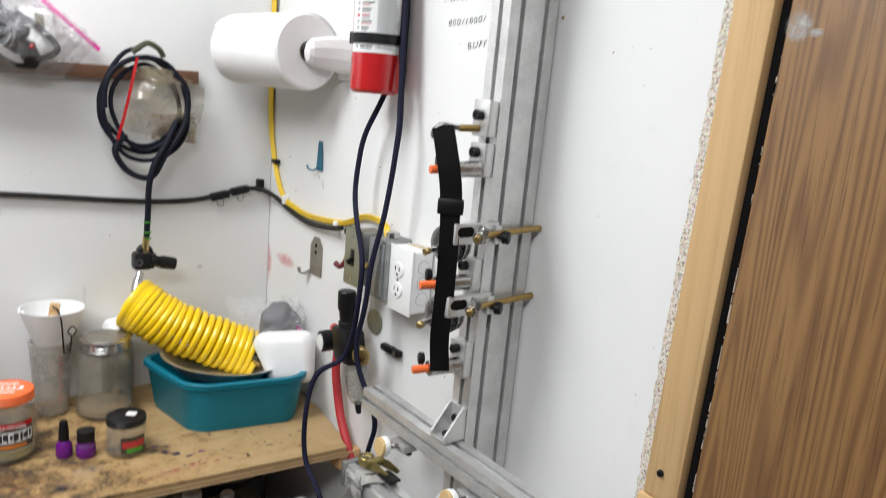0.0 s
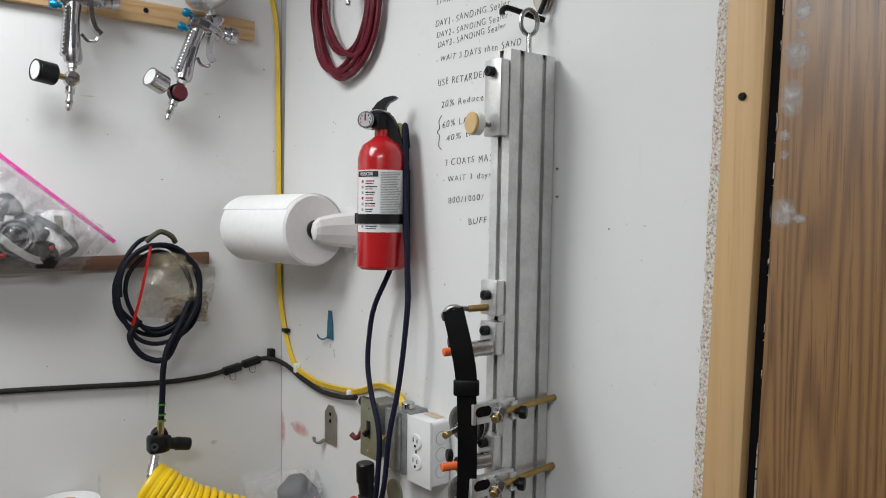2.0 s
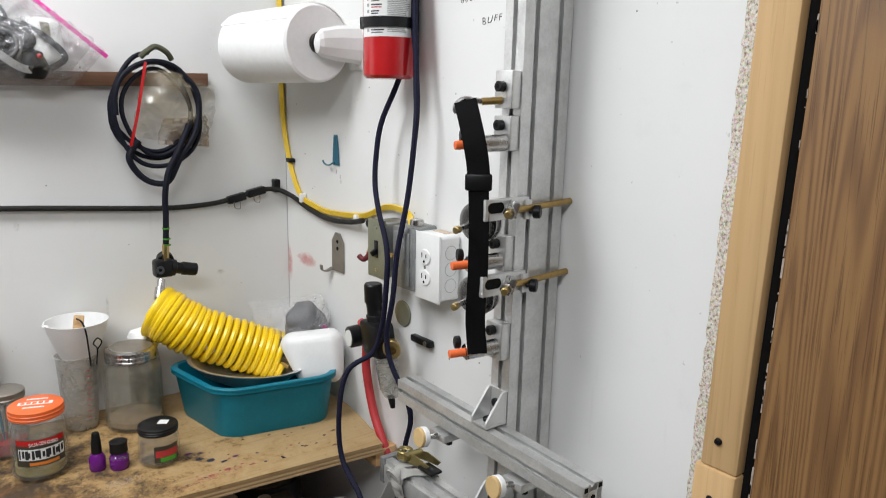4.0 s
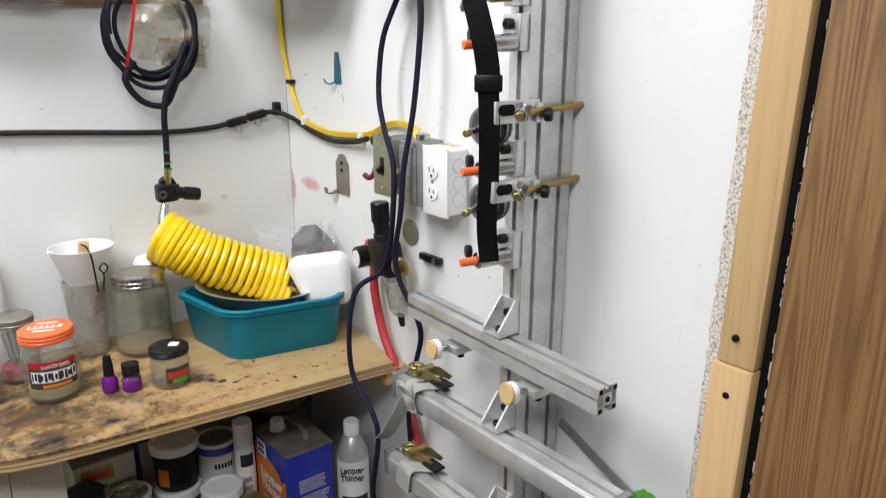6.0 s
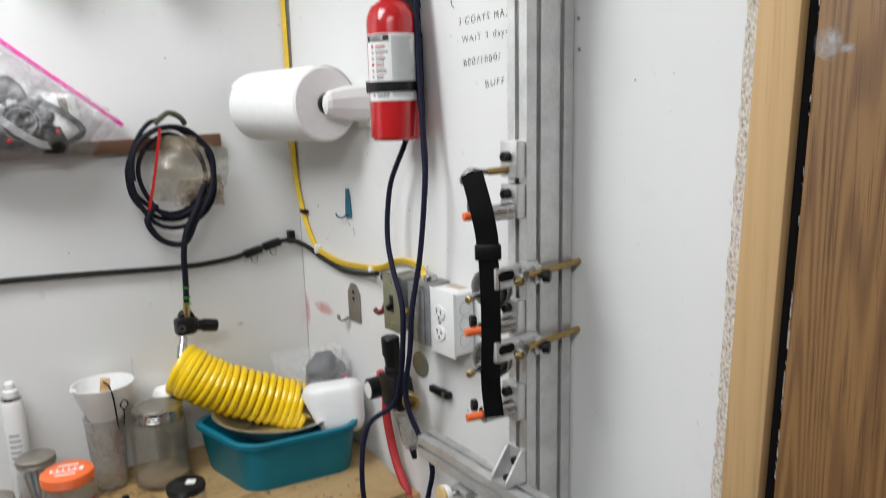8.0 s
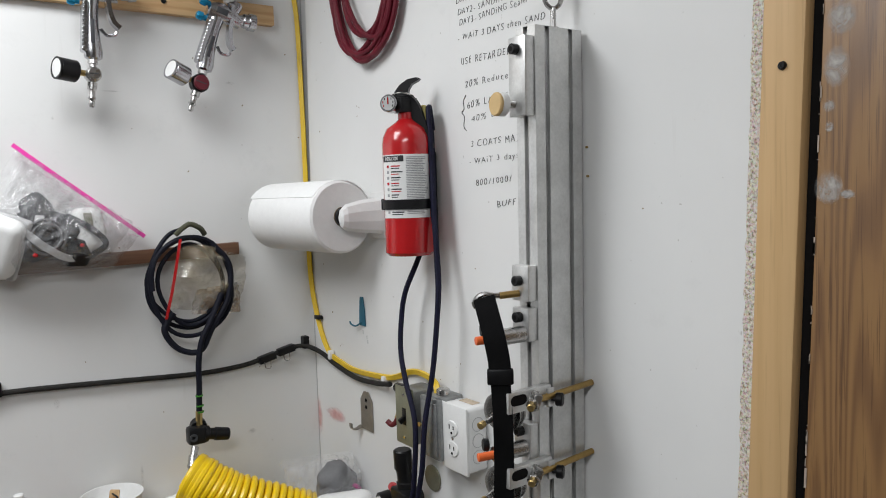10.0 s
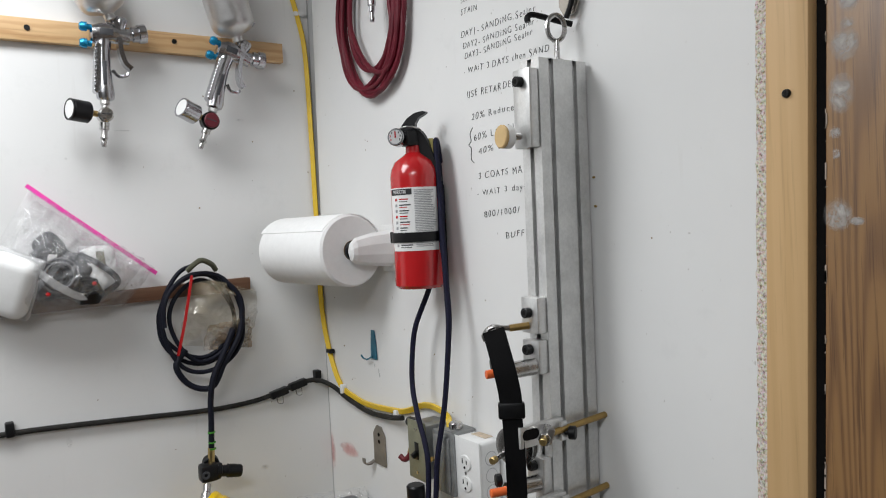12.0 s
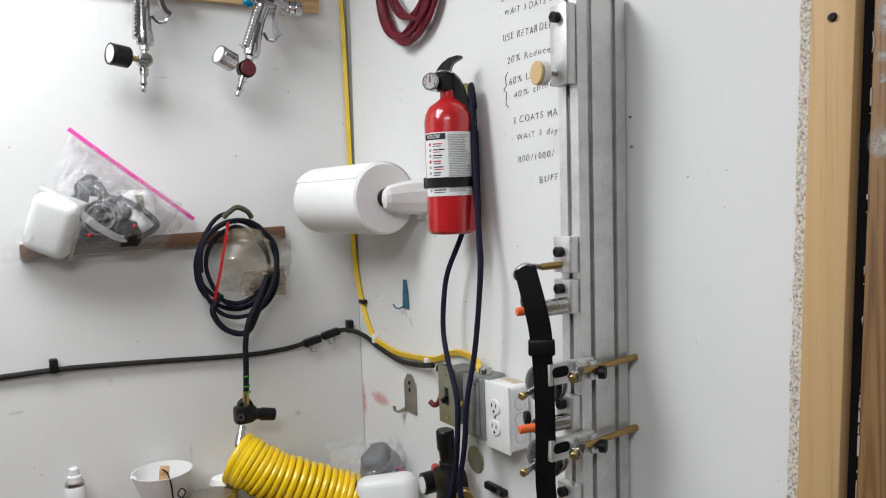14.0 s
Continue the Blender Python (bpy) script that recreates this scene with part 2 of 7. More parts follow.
M_ALUDARK = plain("aluminium_slot", (0.16, 0.16, 0.16), 0.5, 0.8)
M_STEEL = plain("bright_steel", (0.54, 0.53, 0.52), 0.26, 1.0, 0.16, 40, 0.04)
M_CHROME = plain("polished_chrome", (0.50, 0.50, 0.52), 0.20, 1.0, 0.16, 60, 0.06)
M_SATIN = plain("satin_stainless", (0.66, 0.65, 0.64), 0.38, 0.9, 0.12, 30, 0.03)
M_GALV = plain("galvanised_steel", (0.36, 0.37, 0.37), 0.5, 0.8, 0.25, 30, 0.06)
M_ZINC = plain("yellow_zinc", (0.36, 0.29, 0.12), 0.4, 0.85, 0.3, 60)
M_BRASS = plain("brass", (0.55, 0.40, 0.17), 0.32, 0.95, 0.2, 60)
M_ROD = plain("brass_rod", (0.42, 0.28, 0.10), 0.4, 0.8, 0.25, 60)
M_WHITE = plain("white_plastic", (0.80, 0.80, 0.79), 0.35, var=0.06, bump_s=0.02)
M_PAPER = plain("paper_towel", (0.86, 0.86, 0.85), 0.95, var=0.04, scale=60, bump_s=0.35, fine=130)
M_RED = plain("red_enamel", (0.47, 0.011, 0.014), 0.22, var=0.1, coat=0.5, bump_s=0.0)
M_REDHOSE = plain("red_rubber_hose", (0.45, 0.03, 0.035), 0.5, var=0.2)
M_MAROON = plain("maroon_hose", (0.13, 0.007, 0.018), 0.5, var=0.35, fine=500, bump_s=0.25, spec=0.3)
M_BRAID = plain("navy_braided_cord", (0.009, 0.009, 0.030), 0.7, var=0.8, scale=300, fine=700, bump_s=0.4, spec=0.25)
M_MIDGREY = plain("mid_grey_rubber", (0.17, 0.17, 0.175), 0.6, var=0.2)
M_BOWL = film_plastic("cloudy_bowl", (0.45, 0.43, 0.38), 0.42, 0.2, 0.1)
M_NAVYHOSE = plain("navy_rubber_hose", (0.007, 0.008, 0.016), 0.6, var=0.3, spec=0.22)
M_YELLOW = plain("yellow_cable", (0.78, 0.52, 0.03), 0.45, var=0.12)
M_COIL = plain("yellow_coil_hose", (0.92, 0.62, 0.01), 0.3, var=0.06, bump_s=0.0, coat=0.2)
M_TEAL = plain("teal_plastic", (0.004, 0.175, 0.25), 0.42, var=0.14, bump_s=0.03, spec=0.3)
M_ORANGE = plain("orange_plastic", (0.85, 0.16, 0.04), 0.4, var=0.1)
M_TAN = plain("tan_rubber_pad", (0.62, 0.43, 0.2), 0.6, var=0.1)
M_BLUECAP = plain("blue_anodised", (0.02, 0.28, 0.5), 0.25, 0.6, 0.1)
M_DKRED = plain("dark_red_knob", (0.12, 0.01, 0.02), 0.4)
M_PINK = plain("pink_zip", (0.85, 0.07, 0.42), 0.3)
M_GREY = plain("grey_rubber", (0.045, 0.047, 0.052), 0.55, var=0.2)
M_LGREY = plain("light_grey_plastic", (0.5, 0.5, 0.5), 0.5)
M_INK = plain("marker_ink", (0.02, 0.02, 0.022), 0.7, bump_s=0)
M_LABEL = plain("white_label", (0.78, 0.78, 0.77), 0.5, var=0.05, bump_s=0)
M_PURPLE = plain("purple_lacquer", (0.14, 0.01, 0.2), 0.25, var=0.2)
M_OLIVE = plain("olive_box_paint", (0.28, 0.28, 0.2), 0.45, 0.5, 0.2)
M_GREEN = plain("green_plastic", (0.06, 0.30, 0.025), 0.4)
M_TEALHOOK = plain("blue_painted_steel", (0.02, 0.13, 0.2), 0.4)
M_BLUECAN = plain("blue_printed_tin", (0.012, 0.03, 0.36), 0.3, var=0.1, coat=0.3)
M_ORLABEL = plain("orange_print", (0.72, 0.2, 0.03), 0.4, var=0.12)
M_TINTOP = plain("dusty_tin_top", (0.22, 0.2, 0.18), 0.55, 0.5, 0.35, 30)
M_NAVYLID = plain("navy_lid", (0.012, 0.016, 0.04), 0.4)
M_GOLD = plain("gold_lid", (0.45, 0.36, 0.14), 0.4, 0.8, 0.25)
M_CREAM = plain("cream_tin", (0.62, 0.58, 0.48), 0.45, var=0.12)
M_WEB = plain("grey_webbing", (0.36, 0.35, 0.33), 0.85, var=0.15, bump_s=0.5, fine=900)
M_BLKWEB = plain("black_webbing", (0.007, 0.007, 0.0075), 0.9, spec=0.1, var=0.3, bump_s=0.5, fine=900)
M_DIRTY = plain("dirty_liquid", (0.40, 0.33, 0.10), 0.3, var=0.2)
M_BROWNPOWDER = plain("brown_contents", (0.28, 0.2, 0.12), 0.9, var=0.3)
M_GLASS = film_plastic("jar_glass", (0.72, 0.74, 0.70), 0.075, 0.05, 0.2)
M_CLOUDY = film_plastic("stained_glass_jar", (0.56, 0.52, 0.40), 0.10, 0.12, 0.1)
M_CUP = film_plastic("cloudy_plastic_cup", (0.55, 0.52, 0.46), 0.28, 0.4, 0.1)
M_STAINFILM = film_plastic("brown_residue", (0.30, 0.19, 0.09), 0.45, 0.6, 0.4)
M_FILM = film_plastic("clear_bag", (0.9, 0.9, 0.92), 0.11, 0.05, 1.0)
M_BROWNFILM = film_plastic("brown_stained_bag", (0.46, 0.39, 0.26), 0.30)
M_NICKEL = plain("nickel_bracket", (0.36, 0.33, 0.29), 0.45, 0.85, 0.2)

# ---- building helpers ----
def put(bm, name, mat, smooth=35):
    me = bpy.data.meshes.new(name)
    bm.normal_update()
    bm.to_mesh(me)
    bm.free()
    me.materials.append(mat)
    if smooth:
        for p in me.polygons:
            p.use_smooth = True
        me.set_sharp_from_angle(angle=radians(smooth))
    return new(name, me)


def thing(name, base, label, category, group="", kind=""):
    ob = new(name)
    ob.empty_display_size = 0.02
    ob.location = base
    return tagged(ob, label, category, group, kind)


def part(name, bm, mat, parent, label="", smooth=35):
    ob = put(bm, name, mat, smooth)
    ob.parent = parent
    if parent.data is None:
        ob.matrix_parent_inverse = Matrix.Translation(-parent.location)
    return tagged(ob, label)


def solo(name, bm, mat, label="", category="", group="", kind="", smooth=35):
    return tagged(put(bm, name, mat, smooth), label, category, group, kind)


def B():
    return bmesh.new()


def box(bm, lo, hi, bevel=0.0, m=None, seg=2):
    made = bmesh.ops.create_cube(bm, size=1.0)["verts"]
    lo, hi = Vector(lo), Vector(hi)
    for v in made:
        v.co = Vector((lo[i] + (v.co[i] + 0.5) * (hi[i] - lo[i]) for i in range(3)))
    if bevel:
        edges = list({e for v in made for e in v.link_edges})
        made = bmesh.ops.bevel(bm, geom=edges, offset=bevel, segments=seg, affect="EDGES", profile=0.5)["verts"]
    if m is not None:
        for v in made:
            v.co = m @ v.co
    return bm


def axis_frame(p0, p1):
    p0, p1 = Vector(p0), Vector(p1)
    return Matrix.Translation(p0) @ (p1 - p0).to_track_quat("Z", "Y").to_matrix().to_4x4()


def lathe(bm, profile, m=None, n=28):
    """profile: (radius, height) pairs round the z axis of m."""
    m = m or Matrix()
    rings = []
    for r, z in profile:
        if r < 1e-6:
            rings.append([bm.verts.new(m @ Vector((0, 0, z)))])
        else:
            rings.append([bm.verts.new(m @ Vector((r * math.cos(2 * math.pi * k / n), r * math.sin(2 * math.pi * k / n), z))) for k in range(n)])
    for a, b in zip(rings, rings[1:]):
        for k in range(n):
            j = (k + 1) % n
            if len(a) == 1 and len(b) > 1:
                bm.faces.new((a[0], b[j], b[k])[::-1])
            elif len(b) == 1 and len(a) > 1:
                bm.faces.new((a[k], a[j], b[0]))
            elif len(a) > 1:
                bm.faces.new((a[k], a[j], b[j], b[k]))
    return bm


def cyl(bm, p0, p1, r0, r1=None, n=20, bevel=0.0):
    m = axis_frame(p0, p1)
    h = (Vector(p1) - Vector(p0)).length
    r1 = r0 if r1 is None else r1
    c = min(bevel, h / 3, r0 / 2, r1 / 2)
    prof = [(0, 0), (r0 - c, 0), (r0, c), (r1, h - c), (r1 - c, h), (0, h)] if c else [(0, 0), (r0, 0), (r1, h), (0, h)]
    return lathe(bm, prof, m, n)


def spline(points, per=8):
    pts = [Vector(p) for p in points]
    pts = [2 * pts[0] - pts[1]] + pts + [2 * pts[-1] - pts[-2]]
    out = []
    for a, b, c, d in zip(pts, pts[1:], pts[2:], pts[3:]):
        for k in range(per):
            t = k / per
            out.append(0.5 * ((2 * b) + (c - a) * t + (2 * a - 5 * b + 4 * c - d) * t * t + (3 * b - 3 * c + d - a) * t ** 3))
    return out + [pts[-2]]


def sweep(bm, path, section, up=None):
    """Sweeps a section of (side, up) pairs along a path."""
    rings, side = [], None
    n = len(path)
    for i, p in enumerate(path):
        d = (path[min(i + 1, n - 1)] - path[max(i - 1, 0)]).normalized()
        if up is not None:
            s = d.cross(Vector(up))
        else:
            s = (side - d * side.dot(d)) if side is not None else d.orthogonal()
        s = s.normalized() if s.length > 1e-6 else d.orthogonal().normalized()
        side = s
        u = s.cross(d).normalized()
        rings.append([bm.verts.new(p + s * a + u * b) for a, b in section])
    k = len(section)
    for a, b in zip(rings, rings[1:]):
        for j in range(k):
            bm.faces.new((a[j], a[(j + 1) % k], b[(j + 1) % k], b[j]))
    bm.faces.new(rings[0][::-1])
    bm.faces.new(rings[-1])
    return bm


def tube(bm, points, r, n=8, per=8, raw=False):
    path = [Vector(p) for p in points] if raw else spline(points, per)
    return sweep(bm, path, [(r * math.cos(2 * math.pi * k / n), r * math.sin(2 * math.pi * k / n)) for k in range(n)])


def strap(bm, points, width, thick, up, per=8):
    w, h = width / 2, thick / 2
    return sweep(bm, spline(points, per), [(-w, -h), (w, -h), (w, h), (-w, h)], up)


def loft(bm, stations, n=16):
    """A skin over ellipses: each station is centre, half-widths (a, b) and their two directions."""
    rings = []
    for c, a, b2, da, db in stations:
        rings.append([bm.verts.new(Vector(c) + Vector(da) * a * math.cos(2 * math.pi * k / n) + Vector(db) * b2 * math.sin(2 * math.pi * k / n)) for k in range(n)])
    for r0, r1 in zip(rings, rings[1:]):
        for k in range(n):
            bm.faces.new((r0[k], r0[(k + 1) % n], r1[(k + 1) % n], r1[k]))
    bm.faces.new(rings[0][::-1])
    bm.faces.new(rings[-1])
    bmesh.ops.recalc_face_normals(bm, faces=list(bm.faces))
    return bm


def prism(bm, outline, m, depth):
    """An outline in the xy plane of m, pushed by depth along its z."""
    a = [bm.verts.new(m @ Vector((x, y, 0))) for x, y in outline]
    b = [bm.verts.new(m @ Vector((x, y, depth))) for x, y in outline]
    k = len(a)
    bm.faces.new(a[::-1])
    bm.faces.new(b)
    for j in range(k):
        bm.faces.new((a[j], a[(j + 1) % k], b[(j + 1) % k], b[j]))
    return bm


def write(name, body, size, mat, m, parent, shear=0.0, width=0.0, label="", thin=0.0):
    """Letters as a thin mesh; m's x runs along the line, y up the letters. width squeezes the line to that length."""
    cu = bpy.data.curves.new(name, "FONT")
    cu.body, cu.size, cu.extrude, cu.shear, cu.offset = body, size, 0.0002, shear, -thin
    cu.space_character = 1.0 if thin <= 0 else 1.3
    tmp = bpy.data.objects.new(name, cu)
    me = bpy.data.meshes.new_from_object(tmp)
    bpy.data.objects.remove(tmp)
    xs = [v.co.x for v in me.vertices]
    k = width / max(xs) if width else 1.0
    if thin > 0:
        for v in me.vertices:
            q = noise.noise_vector(Vector((v.co.x * 55, v.co.y * 55, len(body) * 3.7)))
            v.co.x += q.x * size * 0.16
            v.co.y += q.y * size * 0.16
    me.transform(m @ Matrix.Diagonal((k, 1, 1, 1)))
    me.materials.append(mat)
    ob = new(name, me)
    ob.parent = parent
    if parent.data is None:
        ob.matrix_parent_inverse = Matrix.Translation(-parent.location)
    return tagged(ob, label)


def on_right(y, z, x=0.899):
    """A frame on the side wall: x along the wall to the door, y up, z out of the wall."""
    return Matrix(((0, 0, -1, x), (-1, 0, 0, y), (0, 1, 0, z), (0, 0, 0, 1)))


def on_can(centre, r, angle, z):
    """A frame tangent to a round can, looking out at the given angle (degrees)."""
    a = radians(angle)
    o = Vector((math.cos(a), math.sin(a), 0))
    s = Vector((-math.sin(a), math.cos(a), 0))
    p = Vector((centre[0], centre[1], z)) + o * r
    return Matrix(((s.x, 0, o.x, p.x), (s.y, 0, o.y, p.y), (0, 1, 0, p.z), (0, 0, 0, 1)))


def wrap(bm, centre, r, a0, a1, z0, z1, n=14):
    """A curved label patch round an upright axis, between two angles in degrees."""
    prev = None
    for k in range(n + 1):
        a = radians(a0 + (a1 - a0) * k / n)
        c, s = math.cos(a), math.sin(a)
        col = [bm.verts.new((centre[0] + q * c, centre[1] + q * s, z)) for q, z in ((r, z0), (r, z1), (r - 0.0006, z1), (r - 0.0006, z0))]
        if prev:
            for j in range(4):
                bm.faces.new((prev[j], col[j], col[(j + 1) % 4], prev[(j + 1) % 4]))
        prev = col
    return bm


def leaned(bm):
    """The door frame is out of plumb by about two degrees."""
    for v in bm.verts:
        v.co.y -= 0.033 * (v.co.z - 1.5)
    return bm


def jolt(bm, amount, scale):
    for v in bm.verts:
        v.co += noise.noise_vector(v.co * scale) * amount
    return bm


W, YB, ZT, ZS = 0.9, 1.757, 0.963, 0.53

# ---- the room ----
solo("floor", box(B(), (-2.6, -2.4, -0.1), (1.1, 1.9, 0.0)), M_FLOOR, "dark grey concrete workshop floor, kept dark to limit bounce light", "floor", kind="structure")
solo("ceiling", box(B(), (-2.6, -2.4, 2.70), (1.1, 1.9, 2.80)), M_CEIL, "plain white ceiling", "ceiling", kind="structure")
solo("wall_back", box(B(), (-2.5, YB, 0.0), (W + 0.1, YB + 0.1, 2.70)), M_WALL, "white painted panel wall with scuffs and specks", "wall", kind="structure")
solo("wall_right", leaned(box(B(), (W, 0.515, 0.0), (W + 0.1, YB - 0.001, 2.70))), M_WALL, "white painted panel wall with marker writing", "wall", kind="structure")
solo("wall_door_side", box(B(), (W, -2.3, 0.0), (W + 0.1, -0.46, 2.70)), M_WALL, "white painted wall beyond the door", "wall", kind="structure")
solo("wall_over_door", box(B(), (W, -0.458, 2.22), (W + 0.1, 0.46, 2.698)), M_WALL, "white wall over the door", "wall", kind="structure")
# two unseen closing walls, made dark to hold down the fill light
solo("wall_left", box(B(), (-2.6, -2.3, 0.0), (-2.5, YB + 0.1, 2.70)), M_FAR, "dark grey wall out of view, keeps bounce light low", "wall", kind="structure")
solo("wall_front", box(B(), (-2.6, -2.4, 0.0), (W + 0.1, -2.3, 2.70)), M_FAR, "dark grey wall out of view, keeps bounce light low", "wall", kind="structure")

bm = B()
zs = [0.02 + 0.012 * k for k in range(222)]
rows = []
for z in zs:
    edge = 0.5605 + 0.003 * noise.noise(Vector((3.1, 0, z * 14))) + 0.004 * noise.noise(Vector((9.0, 0, z * 70)))
    rows.append([bm.verts.new(c) for c in ((W - 0.0004, edge, z), (W - 0.0025, 0.517, z), (W + 0.001, 0.517, z), (W + 0.001, edge + 0.002, z))])
for a, b in zip(rows, rows[1:]):
    for j in range(4):
        bm.faces.new((a[j], a[(j + 1) % 4], b[(j + 1) % 4], b[j]))
solo("raw_panel_edge", leaned(bm), M_CHIP, "chipped raw particle board edge of the white panel", "panel edge", kind="structure")

trim = thing("door_frame_trim", (0.87, 0.49, 0.0), "pale pine door trim in two lengths, butted", "trim", kind="structure")
part("upper_board", leaned(box(B(), (0.833, 0.4605, 1.2365), (0.852, 0.5085, 2.698), 0.003)), M_PINE, trim)
part("lower_board", leaned(box(B(), (0.831, 0.4605, 0.0), (0.852, 0.5145, 1.2355), 0.003)), M_PINE, trim, "darker pine length below the joint")
for y, z in ((0.4835, 1.935), (0.488, 1.272), (0.489, 1.197), (0.484, 0.62)):
    bm = cyl(B(), (0.8335, y, z), (0.8295, y, z), 0.0048, 0.0042, 16, 0.0006)
    box(bm, (0.8287, y - 0.0026, z - 0.0005), (0.8297, y + 0.0026, z + 0.0005))
    box(bm, (0.8287, y - 0.0005, z - 0.0026), (0.8297, y + 0.0005, z + 0.0026))
    part("screw", leaned(bm), M_BLACK, trim, "black drywall screw")
# solid black box puts in the shade of the gap behind the trim
solo("door_seal", leaned(box(B(), (0.8525, 0.40, 0.0), (0.898, 0.508, 2.69), 0.002)), M_GAP, "black filler for the dark gap and seal beside the door", "seal", kind="structure")

door = thing("door_1", (0.86, 0.0, 0.0), "oak veneer door with worn edge and white scuffs", "door", kind="structure")
part("leaf", leaned(box(B(), (0.842, -0.455, 0.008), (0.8515, 0.447, 2.68), 0.0015)), M_OAK, door)
M_WORN = plain("worn_veneer_edge", (0.42, 0.34, 0.28), 0.7, var=0.3, scale=160)
M_SMEAR = soft_mark("pale_smear", (0.55, 0.54, 0.52), 0.85, "yz", 0.7, 55.0, 0.3)
random.seed(5)
for y, z, a, b in ((0.424, 2.019, 0.0087, 0.0096), (0.426, 1.995, 0.0056, 0.0048), (0.428, 1.975, 0.0112, 0.0132), (0.431, 1.927, 0.0105, 0.0156), (0.437, 1.888, 0.0050, 0.0048), (0.434, 1.805, 0.0112, 0.0132), (0.436, 1.867, 0.0037, 0.0042), (0.415, 1.798, 0.0062, 0.0036)):
    bm = B()
    bm.faces.new([bm.verts.new((0.8414, y + 1.5 * a * math.cos(k * 0.3142), z + 1.5 * b * math.sin(k * 0.3142))) for k in range(20)])
    part("scuff", leaned(bm), M_SMEAR, door, "pale smear", 0)
bm = B()
for k in range(90):
    z = random.uniform(0.8, 2.3)
    w = 0.0004 + 0.0016 * random.random() ** 2
    box(bm, (0.8412, 0.447 - w, z), (0.845, 0.4474, z + 0.03 * random.random() ** 2))
part("worn_edge", leaned(bm), M_WORN, door, "chipped pale veneer edge")

# ---- aluminium clamping post on the side wall ----
PX0, PX1, PY0, PY1 = 0.800, 0.893, 0.810, 0.850
def slot_profile(w, h, nx, ny, slot=0.0085, deep=0.0098):
    """Outline of a slotted extrusion: w by h, with nx slots on the w sides and ny on the h sides."""
    pts = []
    def side(length, count, to):
        for k in range(count):
            c = length * (k + 0.5) / count
            for along, inn in ((c - slot / 2, 0), (c - slot / 2, 0.003), (c - slot, 0.0045), (c - slot, deep), (c + slot, deep), (c + slot, 0.0045), (c + slot / 2, 0.003), (c + slot / 2, 0)):
                pts.append(to(along, inn))
    pts.append((0.0, 0.0)); side(w, nx, lambda a, i: (a, i))
    pts.append((w, 0.0)); side(h, ny, lambda a, i: (w - i, a))
    pts.append((w, h)); side(w, nx, lambda a, i: (w - a, h - i))
    pts.append((0.0, h)); side(h, ny, lambda a, i: (i, h - a))
    return pts


def extrusion(name, m, w, h, nx, ny, length, parent, label=""):
    bm = prism(B(), slot_profile(w, h, nx, ny), m, length)
    bmesh.ops.triangulate(bm, faces=[f for f in bm.faces if len(f.verts) > 4], ngon_method="EAR_CLIP")
    return part(name, bm, M_ALU, parent, label, 25)


post = thing("clamping_post", (0.85, 0.83, 0.0), "slotted aluminium post bolted upright to the white wall", "clamping rack")
extrusion("upright", Matrix.Translation((PX0, PY0, 0.35)), PX1 - PX0, PY1 - PY0, 2, 1, 2.043 - 0.35, post)

def cap_screw(bm_parent, x, y, z, r=0.0075):
    bm = cyl(B(), (x, y, z), (x - 0.011, y, z), r, None, 18, 0.001)
    s = part("cap_screw", bm, M_BLACK, bm_parent, "black socket head screw")
    part("hex_socket", cyl(B(), (x - 0.0105, y, z), (x - 0.0113, y, z), r * 0.5, None, 6), M_GAP, s)
    return s


def slide_block(z0, z1, screw_z):
    blk = part("slide_block", box(B(), (PX0 - 0.0175, PY0 + 0.002, z0), (PX0 - 0.0005, PY0 + 0.037, z1), 0.0015), M_ALU, post)
    cap_screw(blk, PX0 - 0.0175, PY0 + 0.0195, screw_z)
    return blk


b = slide_block(1.917, 2.028, 2.010)
part("pad_stem", cyl(B(), (PX0 - 0.017, 0.835, 1.934), (0.763, 0.840, 1.934), 0.0045), M_STEEL, b)
bm = cyl(B(), (0.768, 0.840, 1.934), (0.757, 0.8415, 1.934), 0.017, None, 28, 0.001)
part("pad_rim", bm, M_WHITE, b)
part("rubber_pad", cyl(B(), (0.7575, 0.8414, 1.934), (0.7515, 0.8422, 1.934), 0.0165, None, 28, 0.0015), M_TAN, b, "tan rubber pad")

b = slide_block(1.652, 1.704, 1.682)
part("brass_stem", cyl(B(), (PX0 - 0.017, 0.832, 1.663), (0.758, 0.846, 1.661), 0.0052, None, 16), M_ROD, b, "brass stem")
part("hook_rod", tube(B(), [(0.760, 0.845, 1.661), (0.748, 0.850, 1.662), (0.738, 0.856, 1.664), (0.730, 0.861, 1.660), (0.726, 0.864, 1.652), (0.728, 0.863, 1.645)], 0.0042), M_STEEL, b, "bent steel hook")


def stop_pin(z, z0, z1, knob):
    blk = slide_block(z0, z1, z + 0.024)
    tip, mid, root = Vector((0.708, 0.841, z - 0.003)), Vector((0.731, 0.833, z - 0.002)), Vector((PX0 - 0.017, 0.823, z))
    part("sleeve", cyl(B(), root, mid, 0.0120, None, 24, 0.001), M_STEEL, blk, "turned aluminium sleeve")
    part("orange_tip", cyl(B(), mid, tip, 0.0062, None, 18, 0.0008), M_ORANGE, blk, "orange plastic tip")
    if knob:
        c = mid + Vector((0.002, 0.014, 0.011))
        part("thumb_nut", cyl(B(), c, c + Vector((-0.008, 0.004, 0)), 0.0095, None, 14, 0.0015), M_BLACK, blk, "black thumb nut")


stop_pin(1.605, 1.594, 1.642, True)
stop_pin(1.436, 1.420, 1.472, True)
stop_pin(1.305, 1.284, 1.340, True)


